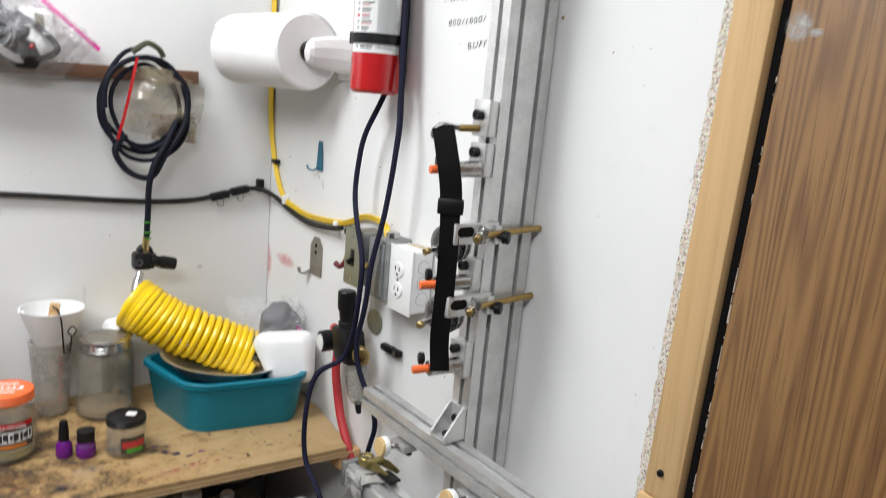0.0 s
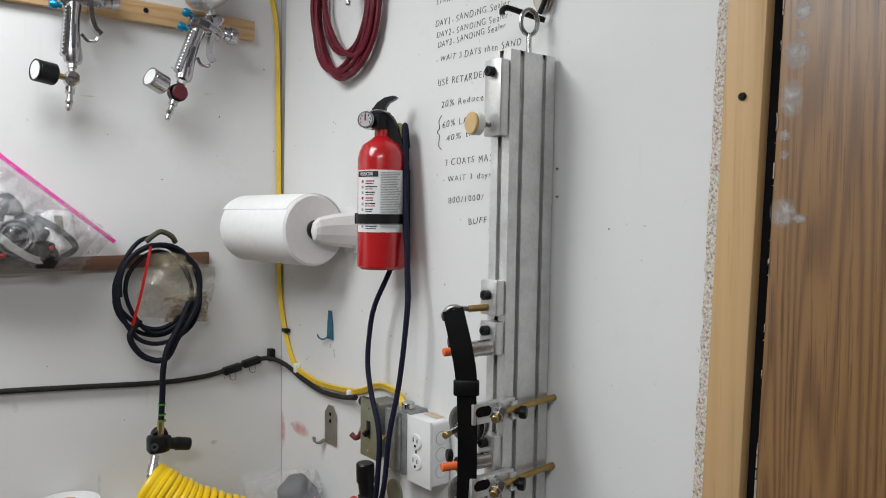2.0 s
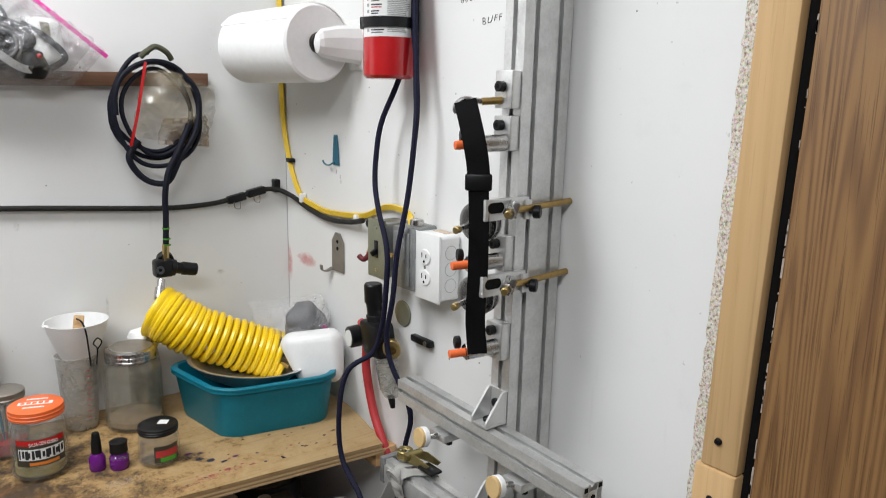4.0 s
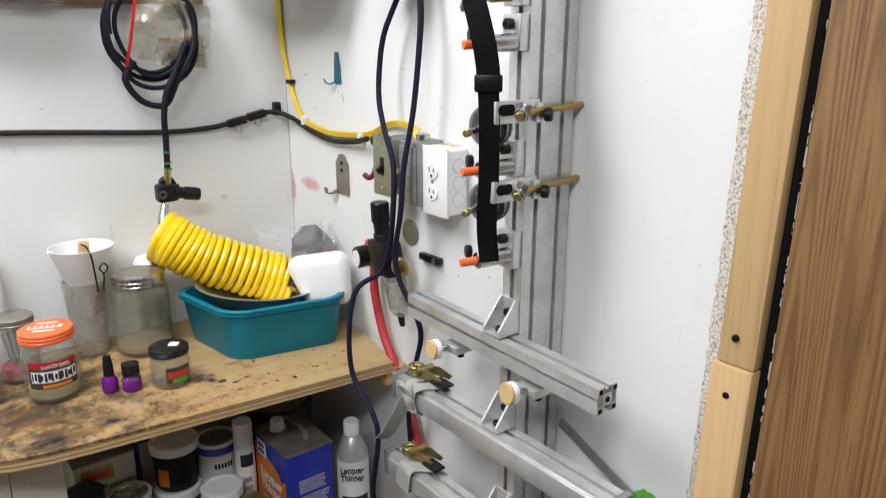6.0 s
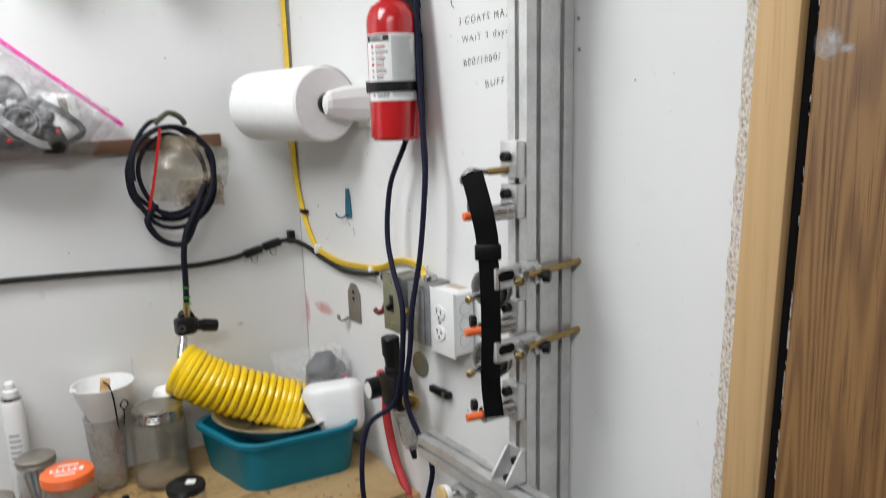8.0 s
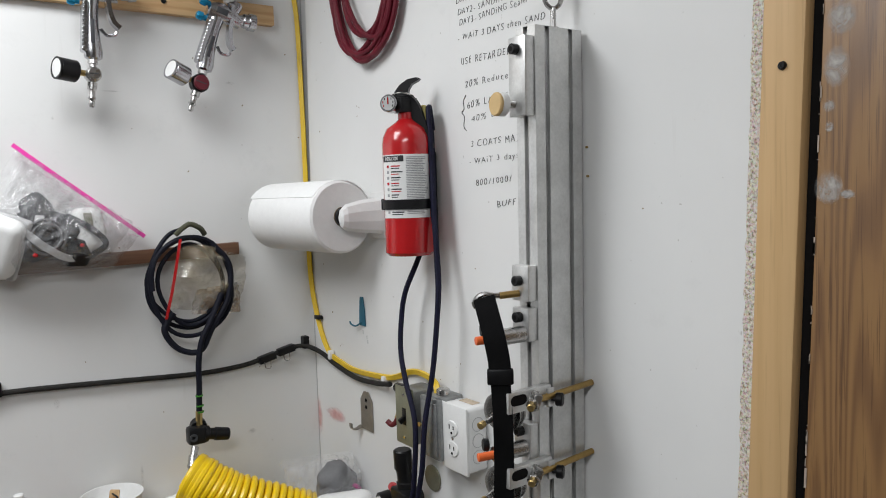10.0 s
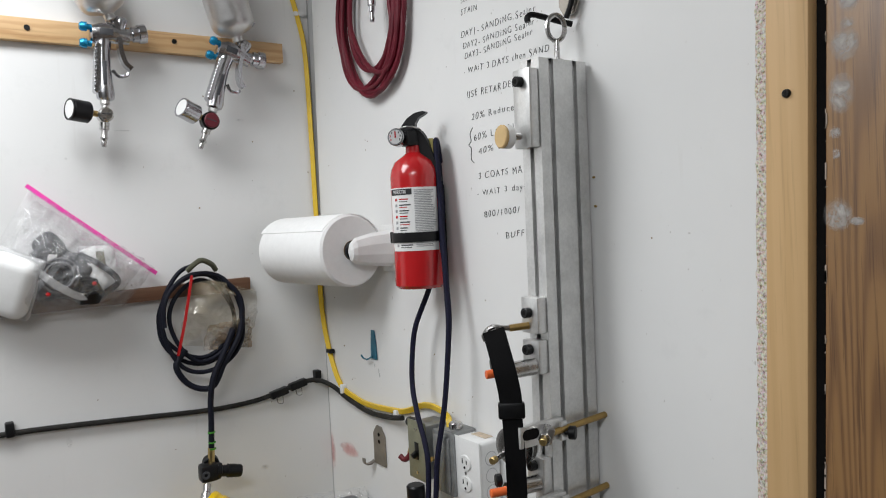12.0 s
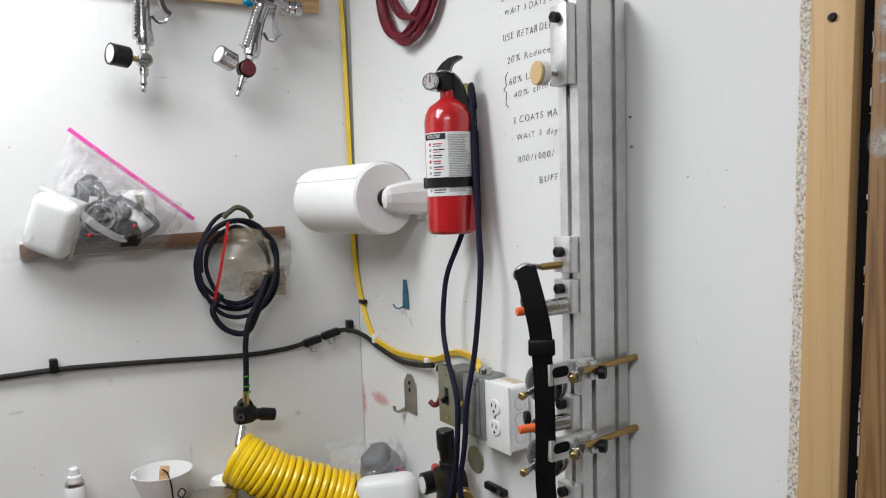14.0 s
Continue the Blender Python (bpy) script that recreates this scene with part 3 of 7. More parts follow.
def rod_clamp(z):
    """A slotted plate across the post's face with a bored wheel, thumb screw and a brass rod that reaches to the wall."""
    y = PY0 - 0.0005
    plate = part("clamp_plate", box(B(), (0.731, y - 0.011, z - 0.014), (0.813, y, z + 0.016), 0.0012), M_ALU, post, "slotted clamp plate")
    bm = cyl(B(), (0.742, y - 0.0108, z + 0.004), (0.742, y - 0.0116, z + 0.004), 0.0075, None, 20)
    cyl(bm, (0.757, y - 0.0108, z + 0.004), (0.757, y - 0.0116, z + 0.004), 0.0075, None, 20)
    box(bm, (0.742, y - 0.0115, z - 0.0035), (0.757, y - 0.0109, z + 0.0115))
    part("plate_slot", bm, M_GAP, plate)
    part("brass_rod", cyl(B(), (0.775, y - 0.016, z - 0.001), (0.8985, y - 0.010, z + 0.003), 0.0048, None, 16), M_ROD, plate, "brass rod")
    knob = part("screw_stem", cyl(B(), (0.806, y - 0.008, z - 0.005), (0.816, y - 0.022, z - 0.005), 0.0035), M_BLACK, plate)
    part("screw_head", cyl(B(), (0.814, y - 0.019, z - 0.005), (0.820, y - 0.028, z - 0.005), 0.0098, None, 20, 0.0014), M_BLACK, knob)
    part("end_lug", box(B(), (0.802, y - 0.016, z - 0.016), (0.814, y - 0.0112, z + 0.012), 0.0008), M_ALU, plate)
    c, out = Vector((0.756, 0.836, z - 0.020)), Vector((-0.93, -0.34, -0.05)).normalized()
    bm = lathe(B(), [(0.007, -0.010), (0.022, -0.010), (0.030, -0.008), (0.030, -0.004), (0.023, -0.001), (0.023, 0.004), (0.030, 0.007), (0.030, 0.010), (0.024, 0.0112), (0.007, 0.0085)], axis_frame(c, c + out), 36)
    wheel = part("grooved_wheel", bm, M_STEEL, plate, "grooved steel wheel")
    part("wheel_hub", cyl(B(), c - out * 0.012, c + out * 0.014, 0.0105, None, 20, 0.001), M_BLACK, wheel)
    part("axle", cyl(B(), c + out * 0.013, c + out * 0.062, 0.0042, None, 12), M_STEEL, wheel)
    part("axle_collar", cyl(B(), c + out * 0.024, c + out * 0.032, 0.0068, None, 14, 0.0008), M_STEEL, wheel)
    part("brass_tip", cyl(B(), c + out * 0.061, c + out * 0.071, 0.0052, None, 12, 0.0008), M_BRASS, wheel, "brass tip")
    bm = box(B(), (-0.006, -0.013, -0.011), (0.006, 0.013, 0.011), 0.002, Matrix.Translation((0.771, y - 0.022, z + 0.002)) @ pose(0, 0, 0, 0, 18, -32))
    part("hex_block", bm, M_STEEL, plate)
    part("hex_nut", cyl(B(), (0.766, y - 0.024, z - 0.001), (0.757, y - 0.030, z - 0.002), 0.0095, None, 6, 0.001), M_STEEL, plate)
    part("hex_bolt", cyl(B(), (0.758, y - 0.029, z - 0.002), (0.750, y - 0.034, z - 0.003), 0.0055, None, 12, 0.001), M_BRASS, plate, "brass bolt end")


rod_clamp(1.514)
rod_clamp(1.406)

M_BRIGHTALU = plain("bright_cast_aluminium", (0.66, 0.66, 0.65), 0.3, 0.6, 0.1)


def corner_bracket(z):
    bm = B()
    y0, y1, x0 = PY0 + 0.002, PY0 + 0.038, PX0 - 0.0005
    box(bm, (x0 - 0.004, y0, z), (x0, y1, z + 0.052), 0.0006)
    box(bm, (x0 - 0.040, y0, z), (x0 - 0.0042, y1, z + 0.004), 0.0006)
    for y in (y0, y1 - 0.004):
        m = Matrix(((1, 0, 0, 0), (0, 0, 1, y), (0, 1, 0, 0), (0, 0, 0, 1)))
        prism(bm, [(x0 - 0.040, z + 0.0042), (x0 - 0.0042, z + 0.0042), (x0 - 0.0042, z + 0.052), (x0 - 0.008, z + 0.052), (x0 - 0.040, z + 0.010)], m, 0.004)
    br = part("corner_bracket", bm, M_BRIGHTALU, post, "bright cast corner bracket", 20)
    part("bolt", cyl(B(), (x0 - 0.004, PY0 + 0.02, z + 0.030), (x0 - 0.010, PY0 + 0.02, z + 0.030), 0.007, None, 16, 0.001), M_BLACK, br)
    part("bolt", cyl(B(), (x0 - 0.022, PY0 + 0.02, z + 0.004), (x0 - 0.022, PY0 + 0.02, z + 0.010), 0.007, None, 16, 0.001), M_BLACK, br)


AX0 = PX0 - 0.040
ALONG_Y = lambda x, y, z: Matrix(((-1, 0, 0, x), (0, 0, 1, y), (0, 1, 0, z), (0, 0, 0, 1)))
UA0, UA1, UAZ = 0.622, 1.047, 1.134
upper_parts = [extrusion("upper_arm", ALONG_Y(PX0 - 0.001, UA0, UAZ), 0.038, 0.038, 1, 1, UA1 - UA0, post, "slotted arm with open ends")]
ux = PX0 - 0.039
for x0, x1, z0, z1 in ((0, 0.0102, 0, 0.0102), (0.0278, 0.038, 0, 0.0102), (0, 0.0102, 0.0278, 0.038), (0.0278, 0.038, 0.0278, 0.038), (0.0105, 0.0275, 0.0105, 0.0275)):
    upper_parts.append(part("cut_face", box(B(), (ux + x0, UA0 - 0.0012, UAZ + z0), (ux + x1, UA0 - 0.0001, UAZ + z1), 0.0003), M_BRIGHTALU, post, "sawn bright end"))
# hollows and core hole are raised black patches, their shade put into the colour
for x, z in ((0.0051, 0.0051), (0.0329, 0.0051), (0.0051, 0.0329), (0.0329, 0.0329)):
    upper_parts.append(part("corner_hollow", box(B(), (ux + x - 0.0034, UA0 - 0.0018, UAZ + z - 0.0034), (ux + x + 0.0034, UA0 - 0.0011, UAZ + z + 0.0034), 0.0002), M_GAP, post, "dark hollow corner"))
upper_parts.append(part("core_hole", cyl(B(), (ux + 0.019, UA0 - 0.0011, UAZ + 0.019), (ux + 0.019, UA0 - 0.0018, UAZ + 0.019), 0.0042, None, 16), M_GAP, post, "dark core hole"))
for ob in upper_parts:
    for v in ob.data.vertices:
        v.co.z += 0.03 * (v.co.y - UA0)
corner_bracket(1.180)
for name, z, y0, y1 in (("middle_arm", 0.976, 0.594, 1.082), ("lower_arm", 0.800, 0.590, 1.113)):
    arm = extrusion(name, ALONG_Y(PX0 - 0.001, y0, z), 0.038, 0.042, 1, 1, y1 - y0, post, "slotted arm faced with flat bar and end caps")
    part("face_bar", box(B(), (AX0 - 0.0045, y0 + 0.002, z + 0.001), (AX0 + 0.0008, y1 - 0.002, z + 0.034), 0.0006), M_ALU, arm)
    for ya, yb in ((y0 - 0.012, y0 - 0.0005), (y1 + 0.0005, y1 + 0.012)):
        part("end_cap", box(B(), (AX0 - 0.004, ya, z - 0.004), (PX0 + 0.001, yb, z + 0.045), 0.001), M_GALV, arm, "grey steel end cap")
    part("cap_hole", cyl(B(), (AX0 + 0.02, y0 - 0.0118, z + 0.024), (AX0 + 0.02, y0 - 0.0126, z + 0.024), 0.006, None, 18), M_LABEL, arm)
    corner_bracket(z + 0.043)


def pad_screw(y, z, parent):
    """A threaded pad under an arm, pointing into the room."""
    part("clamp_foot", box(B(), (AX0 - 0.001, y - 0.020, z - 0.014), (PX0 - 0.004, y + 0.020, z - 0.001), 0.001), M_ALU, parent)
    part("foot_screw", cyl(B(), (AX0 + 0.02, y - 0.005, z - 0.012), (AX0 + 0.02, y - 0.005, z - 0.026), 0.006, None, 14, 0.001), M_BLACK, parent)
    stem = part("pad_stem", cyl(B(), (AX0 + 0.004, y - 0.002, z - 0.007), (AX0 - 0.026, y, z - 0.002), 0.0048, None, 14), M_STEEL, parent)
    part("pad_rim", cyl(B(), (AX0 - 0.024, y, z - 0.002), (AX0 - 0.033, y + 0.001, z - 0.001), 0.0165, None, 28, 0.001), M_WHITE, stem)
    part("rubber_pad", cyl(B(), (AX0 - 0.0325, y + 0.001, z - 0.001), (AX0 - 0.0385, y + 0.0015, z - 0.0005), 0.016, None, 28, 0.001), M_TAN, stem, "tan rubber pad")


pad_screw(0.930, 1.132, post)
pad_screw(0.752, 1.126, post)
pad_screw(0.982, 0.800, post)
# flat grey braces from the post to the wall below the arms
for z in (1.005, 0.845):
    solo("wall_brace", strap(B(), [(0.888, 0.812, z), (0.888, 0.74, z - 0.030), (0.888, 0.60, z - 0.085)], 0.016, 0.004, (1, 0, 0), 3), M_GALV, "flat grey steel brace against the wall", "brace")

# the post stands slightly out of plumb, like the door frame beside it
for ob in post.children_recursive:
    for v in ob.data.vertices:
        v.co.y += 0.009 - 0.013 * (v.co.z - 1.5)

# ratchet straps tied on the two lower arms
def ratchet_strap(y, z, tail, knotted):
    th = thing("ratchet_strap", (0.78, y, z), "grey webbing ratchet strap " + ("knotted" if knotted else "wrapped twice") + " round the aluminium arm", "strap", "straps on the rack")
    a, b2, top = AX0 - 0.0068, PX0 + 0.004, z + 0.0445

    def band(y_low, y_top, y_back, lift, width):
        """One turn of webbing round the arm, slanting from the foot of its face to its back edge."""
        path = [(a - lift, y_low, z - 0.004), (a - lift, y_low * 0.6 + y_top * 0.4, z + 0.020), (a - lift, y_low * 0.3 + y_top * 0.7, z + 0.038), (a + 0.006, y_top, top + lift), (a + 0.024, y_top * 0.6 + y_back * 0.4, top + 0.001 + lift), (b2 - 0.006, y_back, top + lift), (b2 + lift, y_back, z + 0.030), (b2 + lift, y_back, z - 0.004), (b2 - 0.012, y_back * 0.5 + y_low * 0.5, z - 0.0075 - lift), (a + 0.008, y_low, z - 0.0075 - lift)]
        part("webbing", strap(B(), path, 0.0018, width, (0, 1, 0), 6), M_WEB, th, "", 60)

    if knotted:
        band(y + 0.020, y - 0.010, y - 0.034, 0.0, 0.024)
        band(y - 0.006, y + 0.012, y + 0.004, 0.0022, 0.017)
        for k, (dy, dz, r) in enumerate(((0.012, 0.030, 0.014), (0.004, 0.016, 0.011))):
            ring = [Vector((a - 0.006 - 0.004 * math.sin(q), y + dy + r * math.cos(q), z + dz + 0.75 * r * math.sin(q))) for q in [m * math.pi / 6 for m in range(13)]]
            part("knot_turn", strap(B(), ring, 0.010, 0.005, (1, 0.2, 0.3 - 0.5 * k), 3), M_WEB, th, "", 60)
    else:
        band(y + 0.020, y + 0.006, y - 0.020, 0.0, 0.027)
        band(y + 0.004, y - 0.010, y - 0.044, 0.0022, 0.027)
    part("tail", strap(B(), tail, 0.025, 0.0016, (0.35, 0.9, 0.1), 8), M_WEB, th, "loose webbing tail", 60)
    bm = B()
    for s in (-0.013, 0.013):
        prism(bm, [(0, 0), (0.055, 0.004), (0.062, 0.012), (0.03, 0.020), (0, 0.014)], Matrix(((0.15, 0, 1, PX0 - 0.012 + s), (-0.98, 0, 0.1, y + 0.02), (0, 1, 0, z + 0.050), (0, 0, 0, 1))), 0.0018)
    body = part("ratchet_frame", bm, M_ZINC, th, "yellow zinc ratchet frame", 20)
    part("spool", cyl(B(), (PX0 - 0.030, y + 0.012, z + 0.062), (PX0 + 0.006, y + 0.010, z + 0.062), 0.008, None, 14), M_ZINC, body)
    bm = B()
    for k in range(4):
        tube(bm, [Vector((PX0 - 0.02 + 0.013 * math.cos(q * 0.7 + k), y + 0.024 + 0.013 * math.sin(q * 0.7 + k), z + 0.056 + 0.004 * k)) for q in range(9)], 0.0022, 6, 3)
    part("wire_hook", bm, M_ZINC, body)
    part("ratchet_handle", box(B(), (PX0 - 0.024, y - 0.058, z + 0.052), (PX0 + 0.002, y - 0.018, z + 0.057), 0.002), M_BLACK, body, "black ratchet handle")


ratchet_strap(1.040, 0.976, [(AX0 - 0.010, 1.052, 0.996), (AX0 - 0.014, 1.062, 0.972), (AX0 - 0.018, 1.080, 0.940), (AX0 - 0.018, 1.105, 0.905), (AX0 - 0.014, 1.132, 0.878)], True)
ratchet_strap(1.066, 0.800, [(AX0 - 0.003, 1.048, 0.800), (AX0 - 0.003, 1.047, 0.782), (AX0 + 0.001, 1.046, 0.75), (AX0 + 0.004, 1.045, 0.70), (AX0 + 0.004, 1.045, 0.62)], False)

knob = thing("green_knob", (0.895, 0.635, 0.945), "bright green plastic knob on the white wall", "knob")
bm = cyl(B(), (0.899, 0.632, 0.945), (0.872, 0.636, 0.946), 0.017, 0.015, 7, 0.004)
part("cap", bm, M_GREEN, knob)
part("collar", cyl(B(), (0.8995, 0.646, 0.948), (0.880, 0.652, 0.949), 0.011, 0.010, 18, 0.001), M_GREEN, knob)

# hanging eye, hook and plate above the post
hang = thing("hanging_bracket", (0.89, 0.835, 2.13), "nickel joist plate with black hook and steel eye bolt", "bracket")
bm = B()
prism(bm, [(-0.020, 0.0), (-0.011, -0.016), (0.011, -0.016), (0.020, 0.0), (0.020, 0.16), (-0.020, 0.16)], on_right(0.838, 2.135, 0.893), 0.003)
plate = part("plate", bm, M_NICKEL, hang)
for y, z in ((0.848, 2.165), (0.830, 2.158), (0.838, 2.185), (0.829, 2.2)):
    part("plate_hole", cyl(B(), (0.8903, y, z), (0.8893, y, z), 0.0032, None, 14), M_GAP, plate)
part("cable_loop", tube(B(), [(0.886, 0.822, 2.25), (0.884, 0.820, 2.19), (0.884, 0.824, 2.14), (0.882, 0.836, 2.112)], 0.0042), M_BLACK, hang, "black cable loop")
part("hook", tube(B(), [(0.892, 0.835, 2.104), (0.870, 0.846, 2.110), (0.852, 0.856, 2.116), (0.838, 0.863, 2.119), (0.832, 0.866, 2.115), (0.832, 0.866, 2.108)], 0.0046), M_BLACK, hang, "black steel screw hook")
bm = tube(B(), [Vector((0.862 + 0.012 * math.cos(a * 0.4488), 0.838 - 0.006 * math.cos(a * 0.4488), 2.096 + 0.019 * math.sin(a * 0.4488))) for a in range(15)], 0.0036, 8, 4)
cyl(bm, (0.862, 0.838, 2.078), (0.862, 0.838, 2.0435), 0.0042, None, 12)
cyl(bm, (0.862, 0.838, 2.049), (0.862, 0.838, 2.0435), 0.009, None, 18)
part("eye_bolt", bm, M_STEEL, hang, "zinc plated eye bolt")

# black sling with buckle over hook and pins
sling = thing("black_sling", (0.73, 0.855, 1.45), "black webbing strap hung on the post's hook", "strap")
part("upper_web", strap(B(), [(0.7292, 0.8534, 1.6602), (0.7254, 0.8393, 1.6371), (0.7238, 0.8258, 1.6066), (0.7268, 0.8210, 1.5754), (0.7268, 0.8191, 1.5521)], 0.031, 0.009, (0.6, 0.7, 0)), M_BLKWEB, sling)
part("buckle", box(B(), (-0.0185, -0.006, -0.010), (0.0185, 0.006, 0.013), 0.003, Matrix.Translation((0.7268, 0.8191, 1.5521)) @ pose(0, 0, 0, 0, 0, -38)), M_BLACK, sling, "black plastic buckle")
part("lower_web", strap(B(), [(0.7268, 0.8191, 1.5521), (0.7280, 0.8173, 1.4956), (0.7292, 0.8186, 1.4273), (0.7306, 0.8230, 1.3589), (0.7359, 0.8224, 1.3064)], 0.028, 0.004, (0.6, 0.7, 0)), M_BLKWEB, sling)

# ---- marker writing on the side wall ----
writing = thing("wall_writing", (0.899, 1.0, 2.0), "black marker finishing notes written on the white wall", "writing")
for y0, z, size, body, y1, z1 in (
        (1.121, 2.234, 0.018, "Mark of Wood", 0.992, 2.230),
        (1.119, 2.212, 0.018, "Seal Binding w/ Lacquer", 0.937, 2.200),
        (1.119, 2.190, 0.021, "STAIN", 1.071, 2.188),
        (1.122, 2.150, 0.022, "DAY1- SANDiNG Sealer", 0.920, 2.147),
        (1.118, 2.129, 0.021, "DAY2- SANDiNG Sealer", 0.924, 2.127),
        (1.114, 2.110, 0.021, "DAY3- SANDiNG Sealer", 0.929, 2.112),
        (1.120, 2.084, 0.021, "- WAiT 3 DAYS then SAND", 0.894, 2.078),
        (1.113, 2.041, 0.023, "USE RETARDER", 0.978, 2.038),
        (1.102, 1.999, 0.022, "20% Reducer", 0.974, 2.000),
        (1.098, 1.961, 0.022, "60% LACQUER", 0.952, 1.969),
        (1.086, 1.936, 0.020, "40% thinner", 0.953, 1.945),
        (1.090, 1.892, 0.022, "3 COATS MAX", 0.956, 1.894),
        (1.097, 1.861, 0.020, "- WAiT 3 days", 0.962, 1.866),
        (1.078, 1.822, 0.022, "800/1000/", 0.981, 1.827),
        (1.021, 1.783, 0.024, "BUFF", 0.972, 1.787)):
    write("written_line", body, size * 0.74, M_INK, on_right(y0, z, 0.8995) @ pose(0, 0, 0, 0, 0, math.degrees(math.atan2(z1 - z, y0 - y1))), writing, 0.1, math.hypot(y0 - y1, z1 - z), thin=0.0003)
part("brace_mark", tube(B(), [(0.8995, 1.100, 1.985), (0.8995, 1.108, 1.975), (0.8995, 1.106, 1.962), (0.8995, 1.113, 1.955), (0.8995, 1.106, 1.948), (0.8995, 1.108, 1.93), (0.8995, 1.100, 1.922)], 0.0007, 5, 4), M_INK, writing)

# ---- fire extinguisher ----
EX, EY = 0.839, 1.206
ext = thing("fire_extinguisher", (EX, EY, 1.697), "red fire extinguisher with white label strapped to the wall", "extinguisher")
R = 0.0465
part("cylinder", lathe(B(), [(0, 1.700), (R - 0.006, 1.697), (R, 1.703), (R, 1.905), (R - 0.002, 1.918), (R - 0.009, 1.933), (0.022, 1.944), (0.015, 1.950), (0.0145, 1.968), (0, 1.968)], Matrix.Translation((EX, EY, 0)), 40), M_RED, ext)
lab = part("label", wrap(B(), (EX, EY), R + 0.0006, 165, 292, 1.768, 1.884, 24), M_LABEL, ext, "white printed label")
part("label_header", wrap(B(), (EX, EY), R + 0.0010, 168, 228, 1.871, 1.882), M_INK, lab)
write("label_heading", "INSTRUCTIONS", 0.0095, M_LABEL, on_can((EX, EY), R + 0.0014, 196, 1.8733) @ Matrix.Translation((-0.012, 0, 0)), lab, 0, 0.030)
random.seed(11)
M_PRINT = plain("grey_print", (0.33, 0.33, 0.34), 0.6, bump_s=0)
for k in range(9):
    z = 1.862 - k * 0.0105
    part("print_line", wrap(B(), (EX, EY), R + 0.0010, 196, 196 + random.uniform(18, 30), z, z + 0.0022, 5), M_INK if k % 3 else M_RED, lab)
    part("print_line", wrap(B(), (EX, EY), R + 0.0010, 196, 196 + random.uniform(12, 28), z - 0.004, z - 0.0024, 5), M_INK if k % 3 != 1 else M_RED, lab)
    part("print_icon", wrap(B(), (EX, EY), R + 0.0010, 183, 190, z - 0.002, z + 0.003, 3), M_RED if k % 3 == 0 else M_PRINT, lab)
for k in range(34):
    z = 1.878 - k * 0.0031
    part("print_line", wrap(B(), (EX, EY), R + 0.0010, 233, random.uniform(272, 286), z, z + 0.0014, 6), M_PRINT, lab)
part("strap_band", lathe(B(), [(R + 0.0014, 1.784), (R + 0.003, 1.784), (R + 0.003, 1.802), (R + 0.0014, 1.802), (R + 0.0014, 1.784)], Matrix.Translation((EX, EY, 0)), 40), M_BLACK, ext, "black plastic retaining strap")
part("strap_latch", box(B(), (-0.006, -0.004, -0.010), (0.012, 0.004, 0.011), 0.0015, Matrix.Translation((EX - 0.037, EY + 0.026, 1.793)) @ pose(0, 0, 0, 0, 0, -55)), M_BLACK, ext)
part("wall_bracket", box(B(), (EX + 0.041, EY - 0.010, 1.71), (W - 0.0005, EY + 0.016, 1.89), 0.002), M_BLACK, ext, "black plastic wall bracket")
part("valve_body", box(B(), (EX - 0.020, EY - 0.016, 1.962), (EX + 0.018, EY + 0.016, 1.990), 0.004), M_BLACK, ext)
part("carry_handle", strap(B(), [(EX - 0.004, EY - 0.002, 1.990), (EX + 0.006, EY - 0.014, 1.978), (EX + 0.013, EY - 0.022, 1.955), (EX + 0.019, EY - 0.030, 1.925), (EX + 0.023, EY - 0.037, 1.893)], 0.022, 0.010, (0.8, 0.55, 0.25)), M_BLACK, ext, "black plastic carry handle")
# the lever is a thin horn that sweeps up and back to a point
bm = B()
horn = [(-0.022, 0.000), (-0.018, 0.012), (-0.008, 0.024), (0.006, 0.033), (0.022, 0.036), (0.030, 0.034), (0.026, 0.030), (0.014, 0.024), (0.008, 0.015), (0.006, 0.004), (0.008, 0.000)]
prism(bm, horn, Matrix(((0.70, 0, 0.71, EX - 0.006), (-0.71, 0, 0.70, EY - 0.006), (0, 1, 0, 1.990), (0, 0, 0, 1))), 0.016)
part("squeeze_lever", bm, M_BLACK, ext, "black squeeze lever", 40)
gx, gy = -0.80, -0.60
g = part("pressure_gauge", cyl(B(), (EX - 0.022, EY + 0.012, 1.978), (EX - 0.022 + 0.020 * gx, EY + 0.012 + 0.020 * gy, 1.979), 0.0165, None, 32, 0.0015), M_CHROME, ext, "chrome rimmed gauge")
part("gauge_stem", cyl(B(), (EX - 0.010, EY + 0.008, 1.978), (EX - 0.024, EY + 0.013, 1.978), 0.006), M_NICKEL, g)
part("gauge_face", cyl(B(), (EX - 0.022 + 0.0195 * gx, EY + 0.012 + 0.0195 * gy, 1.979), (EX - 0.022 + 0.0208 * gx, EY + 0.012 + 0.0208 * gy, 1.979), 0.0128, None, 26), M_LGREY, g)
part("gauge_needle", box(B(), (-0.001, -0.001, -0.002), (0.001, 0.001, 0.010), 0, Matrix.Translation((EX - 0.022 + 0.0212 * gx, EY + 0.012 + 0.0212 * gy, 1.979))), M_RED, g)
for k in range(7):
    a = radians(-30 + 40 * k)
    part("gauge_mark", box(B(), (-0.0007, -0.0007, -0.002), (0.0007, 0.0007, 0.002), 0, Matrix.Translation((EX - 0.022 + 0.0208 * gx + 0.0100 * math.cos(a) * 0.6, EY + 0.012 + 0.0208 * gy - 0.0100 * math.cos(a) * 0.8, 1.979 + 0.010 * math.sin(a)))), M_RED if k > 4 else M_INK, g)
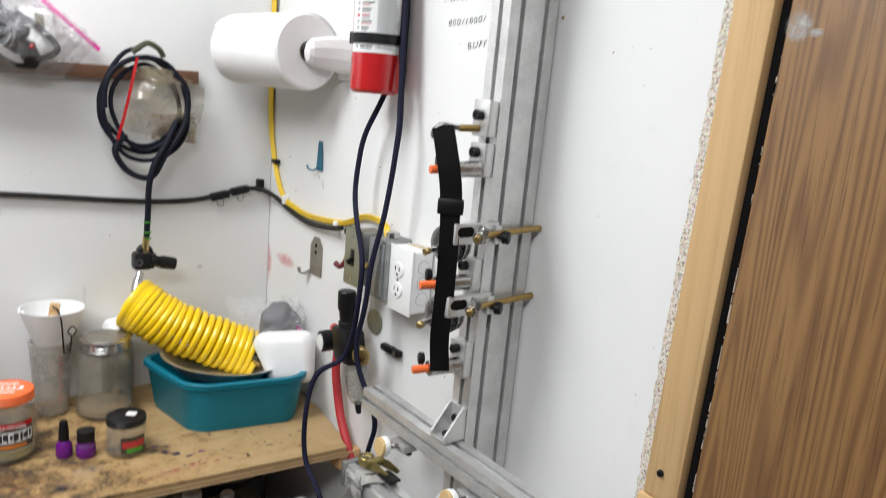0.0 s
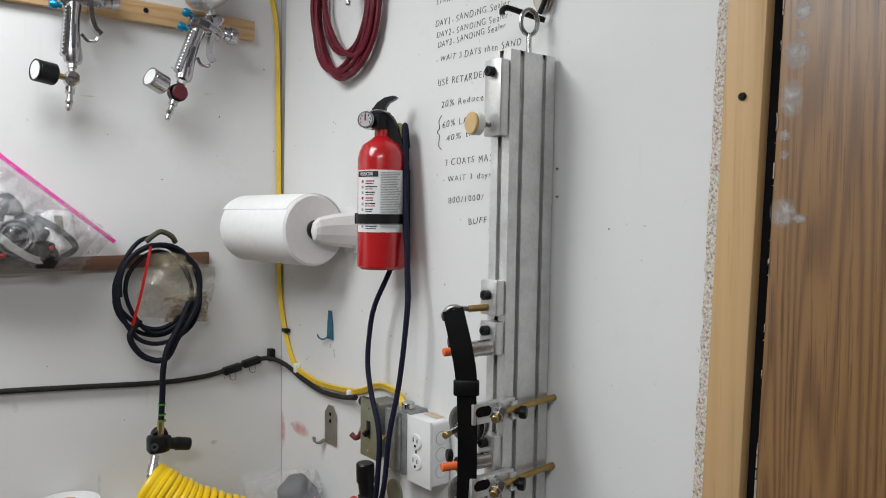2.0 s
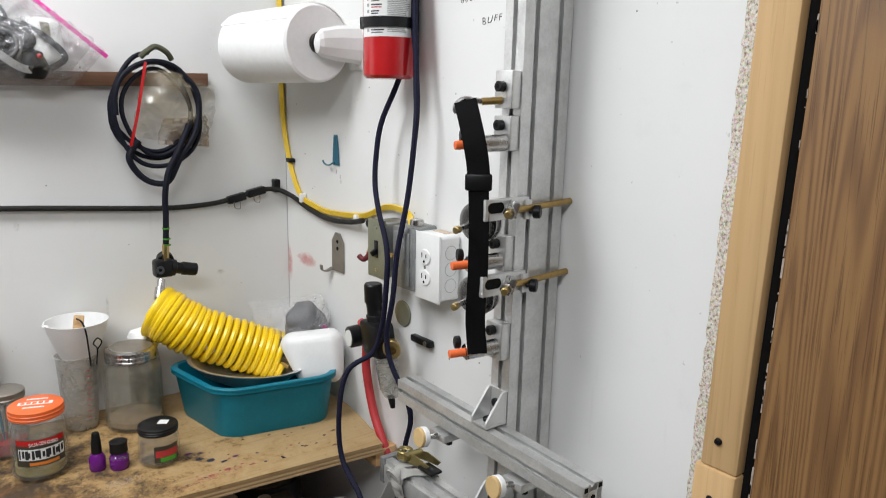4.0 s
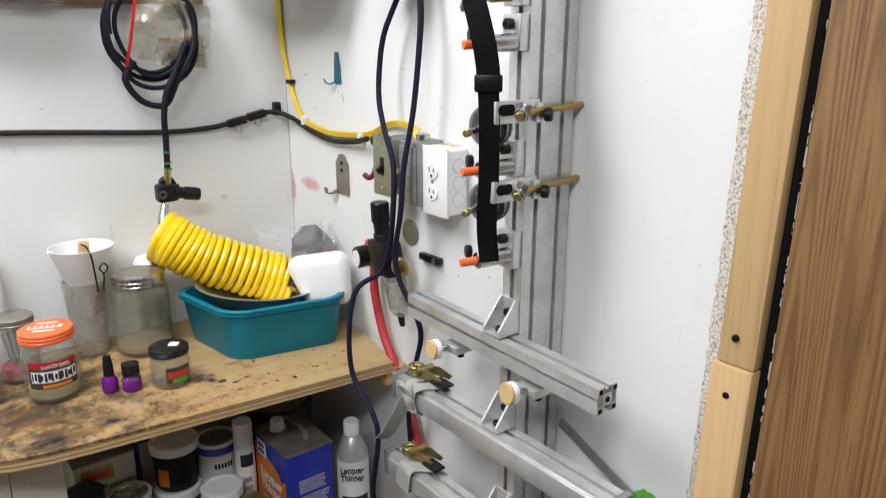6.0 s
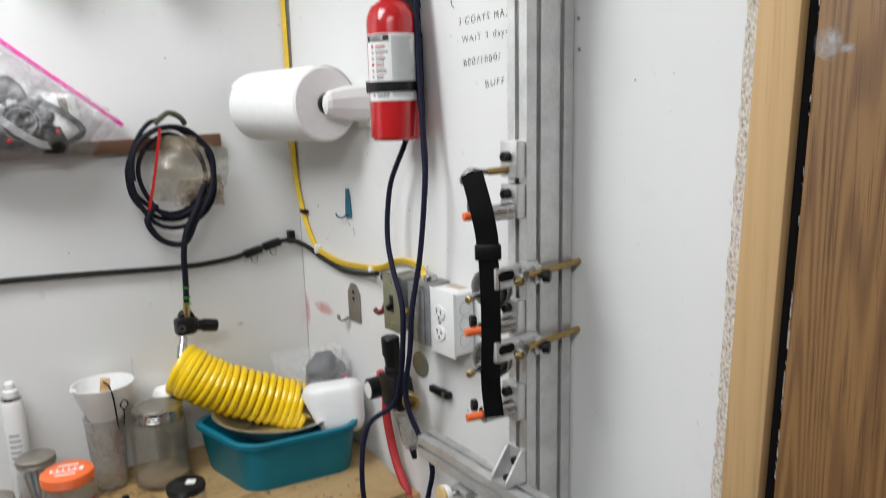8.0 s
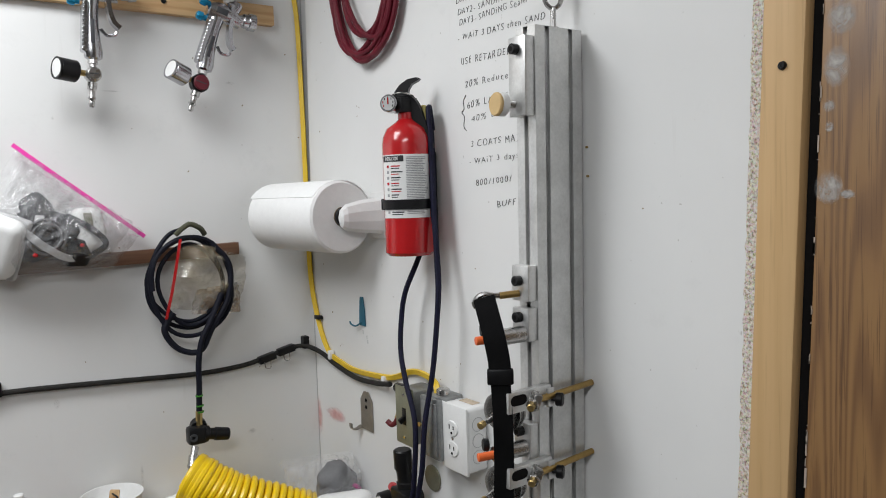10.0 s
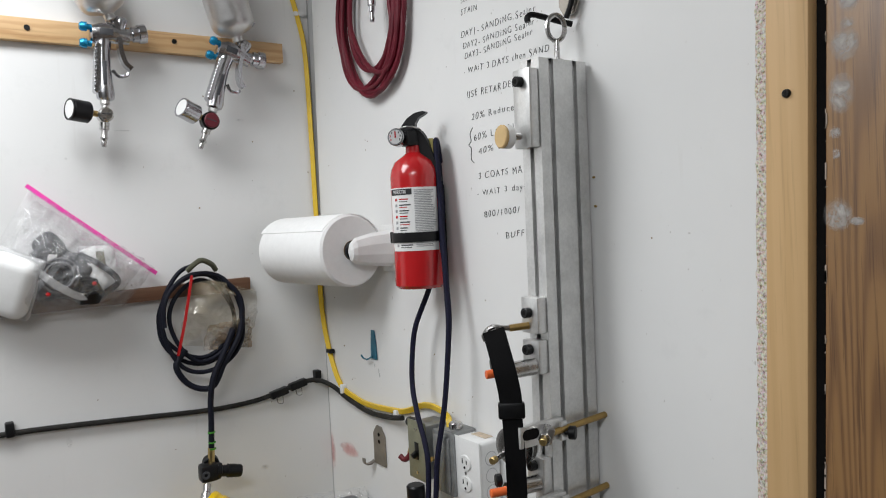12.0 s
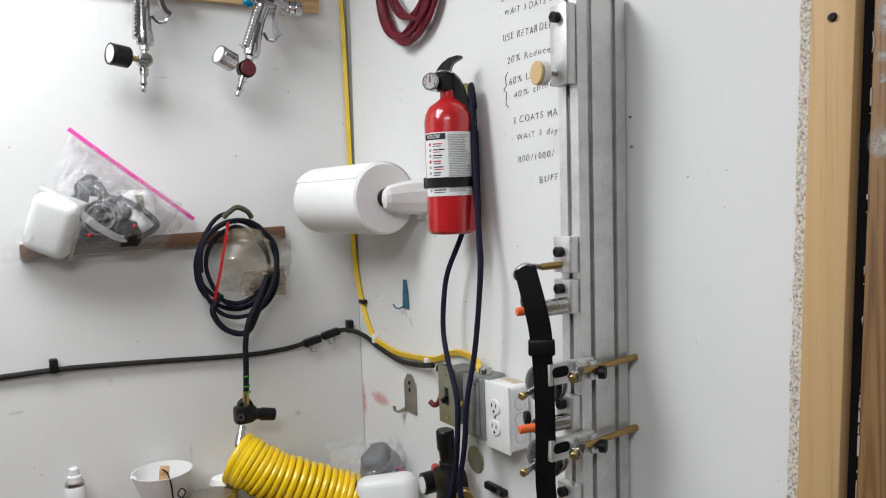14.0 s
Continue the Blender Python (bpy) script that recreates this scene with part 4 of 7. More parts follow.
part("pull_pin", tube(B(), [Vector((EX - 0.006 + 0.020 * math.cos(a), EY + 0.020 * math.sin(a), 1.995 + 0.002 * math.sin(2 * a))) for a in [k * 0.55 for k in range(12)]], 0.0015, 6, 3), M_STEEL, ext, "steel pull pin ring")

# ---- paper towel roll on its holder ----
tow = thing("paper_towel_holder", (0.80, 1.42, 1.785), "white plastic paper towel arm on the wall", "holder")
RX, RZ = 0.812, 1.768
bm = loft(B(), [((x, 1.396, RZ + dz), a, b2, (0, 0, 1), (0, 1, 0)) for x, dz, a, b2 in ((RX - 0.019, -0.002, 0.008, 0.006), (RX - 0.015, -0.002, 0.020, 0.012), (RX - 0.006, -0.001, 0.027, 0.015), (RX + 0.03, 0.0, 0.034, 0.015), (RX + 0.07, 0.0, 0.038, 0.015), (W - 0.0045, 0.0, 0.040, 0.015))], 10)
part("arm", bm, M_WHITE, tow, "", 12)
part("hub", cyl(B(), (RX, 1.423, RZ), (RX, 1.409, RZ), 0.020, None, 24, 0.001), M_BLACK, tow, "dark hub recess")
part("wall_plate", box(B(), (W - 0.006, 1.35, RZ - 0.05), (W - 0.0005, 1.44, RZ + 0.05), 0.002), M_WHITE, tow)
roll = thing("paper_towel_roll", (RX, 1.57, RZ), "white quilted paper towel roll", "paper towel")
ROLL = axis_frame((RX, 1.420, RZ), (RX - 0.025, 1.70, RZ))
prof = [(0.021, 0.0), (0.072, 0.0), (0.0768, 0.004), (0.0774, 0.14), (0.0768, 0.276), (0.072, 0.280), (0.021, 0.280), (0.021, 0.0)]
part("paper", lathe(B(), prof, ROLL, 64), M_PAPER, roll)
part("core", lathe(B(), [(0.0185, -0.001), (0.0208, -0.001), (0.0208, 0.275), (0.0185, 0.275), (0.0185, -0.001)], ROLL, 28), M_BROWNPOWDER, roll, "cardboard core")
# the last sheet lies round the roll and ends in a straight lifted edge
bm = B()
prev = None
for k in range(25):
    a = radians(146 - k * 5)
    r = 0.0777 + 0.0009 * max(0.0, 1 - k / 6)
    row = [bm.verts.new(Vector((RX - 0.0004 - 0.025 * v / 0.28 + q * math.cos(a), 1.420 + v, RZ + q * math.sin(a)))) for v, q in ((0.003, r), (0.277, r), (0.277, r - 0.0016), (0.003, r - 0.0016))]
    if prev:
        for j in range(4):
            bm.faces.new((prev[j], row[j], row[(j + 1) % 4], prev[(j + 1) % 4]))
    else:
        bm.faces.new(row[::-1])
    prev = row
bm.faces.new(prev)
part("loose_sheet", bm, M_PAPER, roll, "loose last sheet", 40)

# ---- hoses and cables on the walls ----
th = thing("navy_air_hose", (0.85, 1.14, 1.98), "dark navy braided air cord draped behind the extinguisher", "hose")
part("strand", tube(B(), [(0.886, 1.188, 1.93), (0.884, 1.190, 1.962), (0.874, 1.180, 1.972), (0.866, 1.170, 1.950), (0.860, 1.156, 1.843), (0.853, 1.141, 1.694), (0.846, 1.131, 1.62), (0.838, 1.142, 1.492), (0.822, 1.152, 1.388), (0.818, 1.160, 1.302), (0.818, 1.180, 1.222), (0.822, 1.172, 1.167), (0.836, 1.128, 1.081), (0.84, 1.148, 1.004), (0.85, 1.19, 0.90), (0.86, 1.20, 0.78)], 0.0052, 10), M_BRAID, th)
part("strand", tube(B(), [(0.884, 1.192, 1.955), (0.884, 1.188, 1.90), (0.884, 1.19, 1.80), (0.868, 1.215, 1.70), (0.856, 1.255, 1.62), (0.852, 1.268, 1.56), (0.846, 1.264, 1.50), (0.834, 1.232, 1.45), (0.818, 1.180, 1.385), (0.812, 1.176, 1.30), (0.814, 1.192, 1.235), (0.806, 1.212, 1.18), (0.765, 1.236, 1.145), (0.745, 1.236, 1.072), (0.744, 1.228, 0.975), (0.744, 1.160, 0.920), (0.744, 1.143, 0.868), (0.744, 1.168, 0.739), (0.744, 1.141, 0.66), (0.76, 1.15, 0.45)], 0.0052, 10), M_BRAID, th)

part("strand", tube(B(), [(0.888, 1.200, 1.93), (0.884, 1.202, 1.962), (0.872, 1.194, 1.970), (0.862, 1.184, 1.945), (0.862, 1.170, 1.86), (0.860, 1.156, 1.77), (0.856, 1.144, 1.70), (0.849, 1.132, 1.64), (0.8435, 1.1345, 1.57)], 0.0052, 10), M_BRAID, th)

part("tape_wrap", tube(B(), [(0.870, 1.192, 1.971), (0.864, 1.185, 1.960), (0.861, 1.180, 1.945)], 0.0085, 10), plain("dull_yellow_tape", (0.42, 0.36, 0.12), 0.6), th, "dull yellow tape wrap")

red = thing("red_air_hose", (0.885, 1.33, 1.0), "red rubber air hose running down beside the bench", "hose")
part("hose", tube(B(), [(0.858, 1.335, 1.20), (0.872, 1.352, 1.185), (0.879, 1.352, 1.14), (0.878, 1.350, 1.085), (0.876, 1.318, 1.0), (0.874, 1.272, 0.938), (0.874, 1.20, 0.813), (0.874, 1.15, 0.70), (0.874, 1.12, 0.5)], 0.0095, 12), M_REDHOSE, red)

mar = thing("maroon_hose_coil", (0.87, 1.43, 2.26), "coiled maroon air hose hung on the wall", "hose")
laps = ((0.146, 0.184, 0.022), (0.122, 0.150, -0.030), (0.138, 0.180, -0.008), (0.100, 0.132, 0.026), (0.134, 0.166, 0.030), (0.118, 0.178, -0.036), (0.074, 0.082, -0.026), (0.100, 0.150, 0.0))
pts = []
for k in range(len(laps) * 16 - 8):
    f = k / 16
    i, w = int(f), (f % 1) ** 2 * (3 - 2 * (f % 1))
    a = math.pi / 2 + 2 * math.pi * f
    p, q = laps[i], laps[min(i + 1, len(laps) - 1)]
    ry, rz, dy = (p[n] + (q[n] - p[n]) * w for n in range(3))
    low = max(0.0, -math.sin(a))
    pts.append((0.886 - 0.0075 * (i % 3) - 0.004 * math.sin(a * 0.5 + i), 1.416 + dy * (0.25 + low) + ry * math.cos(a) * (1 - 0.25 * max(0.0, math.sin(a)) ** 2), 2.266 + (0.182 if math.sin(a) > 0 else rz) * math.sin(a)))
part("coil", tube(B(), pts, 0.0056, 9, 3), M_MAROON, mar)
part("tail", tube(B(), [(0.872, 1.42, 2.452), (0.862, 1.40, 2.40), (0.860, 1.376, 2.34), (0.862, 1.370, 2.305)], 0.0055, 9), M_MAROON, mar)
m = axis_frame((0.862, 1.370, 2.305), (0.862, 1.371, 2.20))
part("quick_connector", lathe(B(), [(0, 0), (0.0065, 0), (0.0065, 0.012), (0.0085, 0.013), (0.0085, 0.034), (0.006, 0.036), (0.006, 0.046), (0.0045, 0.048), (0.0045, 0.058), (0.0055, 0.061), (0.004, 0.068), (0, 0.068)], m, 18), M_CHROME, mar, "chrome quick connector")
part("wall_peg", cyl(B(), (0.899, 1.425, 2.448), (0.855, 1.425, 2.455), 0.006), M_STEEL, mar)

blk = thing("black_power_cable", (0.6, YB - 0.01, 1.42), "thick black power cable clipped along the back wall", "cable")
part("cable", tube(B(), [(-0.35, 1.748, 1.44), (0.05, 1.749, 1.438), (0.20, 1.748, 1.438), (0.31, 1.748, 1.432), (0.43, 1.748, 1.423), (0.59, 1.748, 1.411), (0.69, 1.747, 1.412), (0.75, 1.746, 1.421), (0.82, 1.744, 1.437), (0.862, 1.738, 1.438), (0.886, 1.70, 1.424), (0.889, 1.63, 1.405), (0.889, 1.53, 1.391), (0.884, 1.43, 1.398), (0.872, 1.352, 1.413)], 0.0058, 10), M_RUBBER, blk)
for x in (0.194, 0.866):
    part("cable_clip", box(B(), (x - 0.008, 1.736, 1.432 if x < 0.5 else 1.43), (x + 0.008, YB - 0.0005, 1.462), 0.003), M_BLACK, blk, "black plastic clip")
for x, z in ((0.762, 1.4225), (0.812, 1.4345)):
    bm = box(B(), (-0.022, -0.010, -0.009), (0.022, 0.008, 0.009), 0.002, Matrix.Translation((x, 1.745, z)) @ pose(0, 0, 0, 0, -12, 0))
    c = part("binder_clip", bm, M_BLACK, blk, "black binder clip")
    part("wire_handle", tube(B(), [(x - 0.010, 1.735, z - 0.008), (x - 0.008, 1.733, z - 0.022), (x + 0.004, 1.733, z - 0.024), (x + 0.006, 1.735, z - 0.008)], 0.0011, 6), M_STEEL, c)

yel = thing("yellow_cable", (0.885, 1.745, 1.8), "flat yellow electrical cable stapled down the corner", "cable")
part("cable", strap(B(), [(0.80, 1.7525, 2.55), (0.846, 1.7525, 2.43), (0.872, 1.7525, 2.34), (0.886, 1.752, 2.25), (0.889, 1.750, 2.05), (0.890, 1.750, 1.86), (0.890, 1.748, 1.63), (0.8925, 1.722, 1.51), (0.8935, 1.672, 1.432), (0.8935, 1.60, 1.412), (0.8935, 1.53, 1.406), (0.8935, 1.41, 1.414), (0.8935, 1.36, 1.424), (0.892, 1.30, 1.446), (0.884, 1.24, 1.452), (0.872, 1.185, 1.447), (0.865, 1.170, 1.425)], 0.011, 0.0055, (0.7, 0.7, 0.1)), M_YELLOW, yel)
for y, z in ((1.716, 1.51),):
    part("staple_clip", box(B(), (0.885, y - 0.012, z - 0.005), (0.8985, y + 0.012, z + 0.005), 0.002), M_BLACK, yel, "black cable clip")
for y, z in ((1.655, 1.424), (1.405, 1.406)):
    part("staple_clip", box(B(), (0.884, y - 0.006, z - 0.011), (0.8985, y + 0.006, z + 0.011), 0.002), M_WHITE, yel, "white cable staple")
part("staple_clip", box(B(), (0.862, 1.747, 2.348), (0.888, 1.7565, 2.358), 0.001), M_WHITE, yel, "white cable staple")

# ---- electric boxes ----
sw = thing("switch_box", (0.87, 1.26, 1.375), "olive steel switch box with black toggle", "switch")
part("box_body", box(B(), (0.841, 1.218, 1.322), (W - 0.0005, 1.272, 1.429), 0.003), M_GALV, sw)
cv = part("cover_plate", box(B(), (0.8375, 1.2145, 1.318), (0.8405, 1.278, 1.434), 0.002), M_OLIVE, sw)
part("toggle_slot", box(B(), (0.8368, 1.240, 1.358), (0.8376, 1.254, 1.392), 0.0005), M_BLACK, cv)
part("toggle", box(B(), (-0.014, -0.004, -0.005), (0.0, 0.004, 0.005), 0.0015, Matrix.Translation((0.838, 1.247, 1.372)) @ pose(0, 0, 0, 0, -28, 0)), M_BLACK, cv, "black toggle lever")
for z in (1.333, 1.418):
    part("screw", cyl(B(), (0.8378, 1.247, z), (0.836, 1.247, z), 0.0032, None, 12), M_STEEL, cv)
part("cable_gland", cyl(B(), (0.872, 1.325, 1.412), (0.868, 1.276, 1.416), 0.010, 0.011, 14, 0.001), M_BLACK, sw)
M_DKREDLEVER = plain("dull_red_lever", (0.13, 0.010, 0.014), 0.45)
lv = part("red_lever", tube(B(), [(0.851, 1.292, 1.358), (0.846, 1.296, 1.348), (0.842, 1.304, 1.344), (0.838, 1.313, 1.350)], 0.0055, 10), M_DKREDLEVER, sw, "red shutoff lever")
part("valve_stem", tube(B(), [(0.862, 1.288, 1.41), (0.857, 1.290, 1.380), (0.851, 1.295, 1.356)], 0.006, 8, 5), M_BRASS, lv)

gb = thing("covered_outlet_box", (0.87, 1.18, 1.37), "galvanised outlet box with hinged grey cover", "outlet")
part("box_body", box(B(), (0.850, 1.134, 1.318), (W - 0.0005, 1.192, 1.432), 0.004), M_GALV, gb)
part("hinged_cover", box(B(), (0.840, 1.131, 1.314), (0.8495, 1.194, 1.430), 0.003), M_GALV, gb)
part("cover_rim", box(B(), (0.836, 1.137, 1.322), (0.8402, 1.186, 1.422), 0.002), M_GALV, gb)
part("cover_screw", cyl(B(), (0.836, 1.188, 1.374), (0.832, 1.188, 1.374), 0.0045, None, 12), M_BRASS, gb, "brass screw")
part("clamp_connector", cyl(B(), (0.868, 1.155, 1.431), (0.868, 1.155, 1.444), 0.013, None, 14, 0.002), M_STEEL, gb)

M_DUST = plain("pale_brown_dust", (0.55, 0.45, 0.34), 0.95, var=0.3, scale=120)
ob_ = thing("white_outlet", (0.875, 1.10, 1.365), "white duplex outlet box with dusty top", "outlet")
part("box_body", box(B(), (0.8525, 1.063, 1.306), (W - 0.0005, 1.137, 1.426), 0.007, None, 3), M_WHITE, ob_)
fp = part("face_plate", box(B(), (0.8485, 1.061, 1.304), (0.8535, 1.139, 1.428), 0.002), M_WHITE, ob_)
for z in (1.384, 1.346):
    bm = lathe(B(), [(0, 0), (0.0165, 0), (0.0165, 0.0022), (0.0155, 0.003), (0, 0.003)], Matrix(((0, 0, -1, 0.8487), (1, 0, 0, 1.102), (0, 0.86, 0, z), (0, 0, 0, 1))), 28)
    rc = part("receptacle", bm, M_WHITE, fp)
    for dy, h in ((0.006, 0.0085), (-0.006, 0.007)):
        part("blade_slot", box(B(), (0.8450, 1.102 + dy - 0.001, z - 0.001), (0.8456, 1.102 + dy + 0.001, z - 0.001 + h)), M_GAP, rc)
    part("ground_hole", cyl(B(), (0.8456, 1.102, z - 0.008), (0.8450, 1.102, z - 0.008), 0.0026, None, 12), M_GAP, rc)
part("centre_screw", cyl(B(), (0.8487, 1.102, 1.365), (0.8472, 1.102, 1.365), 0.003, None, 12), M_STEEL, fp)
for z in (1.395, 1.365, 1.335):
    part("knockout_groove", lathe(B(), [(0.0122, 0.0002), (0.0132, 0.0006), (0.0116, 0.0006)], Matrix(((1, 0, 0, 0.876), (0, 0, -1, 1.0631), (0, 1, 0, z), (0, 0, 0, 1))), 24), M_LGREY, ob_)
    part("knockout", lathe(B(), [(0.0105, 0), (0.0118, 0.0004), (0.0118, 0.0012), (0.0, 0.0012)], Matrix(((1, 0, 0, 0.876), (0, 0, -1, 1.0631), (0, 1, 0, z), (0, 0, 0, 1))), 22), M_WHITE, ob_)
part("dust", box(B(), (0.878, 1.08, 1.4262), (0.897, 1.121, 1.4270), 0.0003), M_DUST, ob_, "brown dust on top")

# small hooks, blank plate, marks
hk = thing("blue_hook", (0.897, 1.505, 1.545), "small blue painted double hook on the wall", "hook")
part("plate", prism(B(), [(-0.013, -0.03), (0.014, -0.03), (0.012, 0.006), (0.006, 0.036), (-0.006, 0.036), (-0.010, 0.006)], on_right(1.505, 1.545, 0.8985), 0.0022), M_TEALHOOK, hk)
part("prong", tube(B(), [(0.897, 1.508, 1.522), (0.888, 1.518, 1.514), (0.882, 1.528, 1.517), (0.880, 1.532, 1.524)], 0.002, 7), M_TEALHOOK, hk)
hk = thing("steel_hook", (0.897, 1.505, 1.315), "bare steel hook plate screwed to the wall", "hook")
pl = part("plate", prism(B(), [(-0.026, -0.050), (0.026, -0.050), (0.026, 0.020), (0.010, 0.040), (-0.010, 0.040), (-0.026, 0.020)], on_right(1.500, 1.322, 0.8985), 0.0024), M_NICKEL, hk)
part("hook_lip", strap(B(), [(0.897, 1.527, 1.276), (0.886, 1.532, 1.270), (0.876, 1.536, 1.272), (0.874, 1.537, 1.284)], 0.0025, 0.012, (0, 1, 0)), M_NICKEL, hk)
for z in (1.342, 1.326):
    part("screw_hole", cyl(B(), (0.8962, 1.500, z), (0.8955, 1.500, z), 0.0045, None, 14), M_GAP, pl)
solo("blank_disc", cyl(B(), (0.8995, 1.2425, 1.236), (0.8965, 1.2425, 1.236), 0.027, None, 28, 0.001), M_OLIVE, "dull olive round blanking disc on the wall", "disc")
for y, z in ((0.8095, 1.873), (0.8085, 1.83)):
    solo("wall_nail", cyl(B(), (0.8995, y, z), (0.8965, y, z), 0.0018, None, 10), M_ROD, "small rusty nail in the white wall", "nail", "nails")
random.seed(21)
bm = B()
for k in range(70):
    if k % 2:
        y, z, r = random.uniform(0.6, 1.7), random.uniform(1.0, 2.3), random.uniform(0.0008, 0.0019)
        cyl(bm, (0.9005, y, z), (0.8995, y, z), r, None, 7)
    else:
        x, z, r = random.uniform(0.0, 0.88), random.uniform(1.0, 2.3), random.uniform(0.0008, 0.0019)
        cyl(bm, (x, YB + 0.0005, z), (x, YB - 0.0006, z), r, None, 7)
solo("wall_specks", bm, M_BROWNPOWDER, "dark specks and nail holes in the white walls", "specks", kind="stuff")
for y, z, x in ((1.507, 1.500, W), (1.49, 1.49, W), (1.487, 1.48, W), (1.30, 1.27, W)):
    solo("wall_chip", box(B(), (0.8992, y - 0.001, z - 0.005), (0.9005, y + 0.001, z + 0.004)), M_LGREY, "small grey chip in the painted wall", "chip", "wall chips")

for x, y, z, a, b in ((0.8993, 1.654, 1.271, 0.075, 0.026), (0.8993, 1.751, 1.244, 0.030, 0.070)):
    bm = B()
    bm.faces.new([bm.verts.new((x, y + a * (0.7 + 0.3 * noise.noise(Vector((k * 0.7, y, 0)))) * math.cos(k * 0.3142), z + b * (0.7 + 0.3 * noise.noise(Vector((k * 0.9, z, 4)))) * math.sin(k * 0.3142))) for k in range(20)])
    solo("overspray_mark", bm, M_SPRAY, "faint red overspray on the white wall", "stain", "overspray marks", smooth=0)
for x, z, a, b in ((0.445, 2.052, 0.035, 0.003), (0.71, 2.085, 0.02, 0.006), (0.30, 1.395, 0.012, 0.02), (0.12, 1.36, 0.03, 0.008), (0.46, 1.20, 0.008, 0.05), (0.72, 1.245, 0.02, 0.012), (0.58, 1.235, 0.02, 0.02), (0.33, 1.99, 0.006, 0.006)):
    bm = B()
    bm.faces.new([bm.verts.new((x + a * (0.6 + 0.4 * noise.noise(Vector((k * 0.9, x * 40, 0)))) * math.cos(k * 0.3927), YB - 0.0006, z + b * (0.6 + 0.4 * noise.noise(Vector((k * 1.3, z * 40, 4)))) * math.sin(k * 0.3927))) for k in range(16)])
    solo("wall_scuff", bm, M_SCUFF, "faint brown scuff on the white back wall", "scuff", "wall scuffs", smooth=0)
solo("corner_seam", box(B(), (W - 0.0016, YB - 0.0022, 0.97), (W - 0.0001, YB - 0.0001, 2.69)), M_LGREY, "dark open seam in the wall corner", "seam", kind="structure")

# ---- filter regulator on the side wall ----
fr = thing("filter_regulator", (0.85, 1.27, 1.19), "black air filter regulator with clear bowl on the wall", "regulator")
FX, FY = 0.846, 1.272
part("adjust_knob", lathe(B(), [(0, 1.300), (0.016, 1.300), (0.0185, 1.297), (0.0185, 1.262), (0.016, 1.258), (0.016, 1.238), (0.019, 1.236), (0.019, 1.222), (0, 1.222)][::-1], Matrix.Translation((FX, FY, 0)), 22), M_BLACK, fr)
part("body", box(B(), (FX - 0.026, FY - 0.032, 1.158), (FX + 0.022, FY + 0.028, 1.226), 0.008), M_BLACK, fr)
bl = part("filter_bowl", lathe(B(), [(0, 1.082), (0.014, 1.084), (0.020, 1.098), (0.024, 1.162), (0.022, 1.162), (0.0185, 1.098), (0, 1.088)], Matrix.Translation((FX - 0.002, FY - 0.022, 0)), 24), M_BOWL, fr, "cloudy clear bowl")
part("drain", cyl(B(), (FX - 0.002, FY - 0.022, 1.084), (FX - 0.002, FY - 0.022, 1.062), 0.008, 0.005, 12), M_BLACK, bl)
gg = part("gauge", cyl(B(), (FX - 0.004, FY + 0.042, 1.182), (FX - 0.030, FY + 0.046, 1.180), 0.0225, None, 28, 0.002), M_BLACK, fr, "black pressure gauge")
part("gauge_face", cyl(B(), (FX - 0.0296, FY + 0.0459, 1.180), (FX - 0.0312, FY + 0.0462, 1.180), 0.0185, None, 24), M_LABEL, gg)
part("gauge_stem", cyl(B(), (FX - 0.004, FY + 0.02, 1.182), (FX - 0.006, FY + 0.044, 1.182), 0.006), M_BRASS, fr)
bm = lathe(B(), [(0.007, 0.0), (0.014, 0.0), (0.014, 0.012), (0.0175, 0.013), (0.0175, 0.022), (0.0155, 0.023), (0.0155, 0.026), (0.0085, 0.026), (0.0085, 0.004), (0, 0.004)], axis_frame((FX - 0.002, FY - 0.050, 1.190), (FX - 0.028, FY - 0.088, 1.188)), 22)
part("brass_port", bm, M_BRASS, fr, "brass hose port")
part("wall_tab", box(B(), (0.886, FY - 0.135, 1.192), (W - 0.0005, FY - 0.072, 1.206), 0.003), M_BLACK, fr, "black mounting tab")
part("tab_screw", cyl(B(), (0.8865, FY - 0.122, 1.199), (0.884, FY - 0.122, 1.199), 0.005, None, 12), M_STEEL, fr)
part("hose_barb", cyl(B(), (FX + 0.006, FY + 0.02, 1.20), (FX + 0.010, FY + 0.055, 1.20), 0.009, None, 14), M_REDHOSE, fr, "red hose end")

for ob in fr.children_recursive:
    if ob.name.split(".")[0] in ("body", "filter_bowl", "drain", "brass_port", "adjust_knob"):
        for v in ob.data.vertices:
            v.co.y -= 0.25 * max(0.0, 1.27 - v.co.z)

# ---- boards, guns, bags on the back wall ----
gunboard = thing("spray_gun_board", (0.45, YB - 0.01, 2.25), "knotty pine board screwed across the back wall", "board")
part("plank", box(B(), (-0.35, YB - 0.020, 2.225), (0.820, YB - 0.0005, 2.271), 0.0015), M_PINEX, gunboard)
for x in (0.273, 0.562):
    part("screw", cyl(B(), (x, YB - 0.0198, 2.251), (x, YB - 0.0225, 2.251), 0.0055, None, 14), M_BLACK, gunboard, "black screw")
bb = thing("brown_board", (0.43, YB - 0.01, 1.69), "dark stained board across the back wall", "board")
bm = box(B(), (0.149, YB - 0.020, 1.672), (0.704, YB - 0.0005, 1.701), 0.001)
for v in bm.verts:
    v.co.z += 0.0095 * (v.co.x - 0.149) / 0.555
part("plank", bm, M_BROWN, bb)


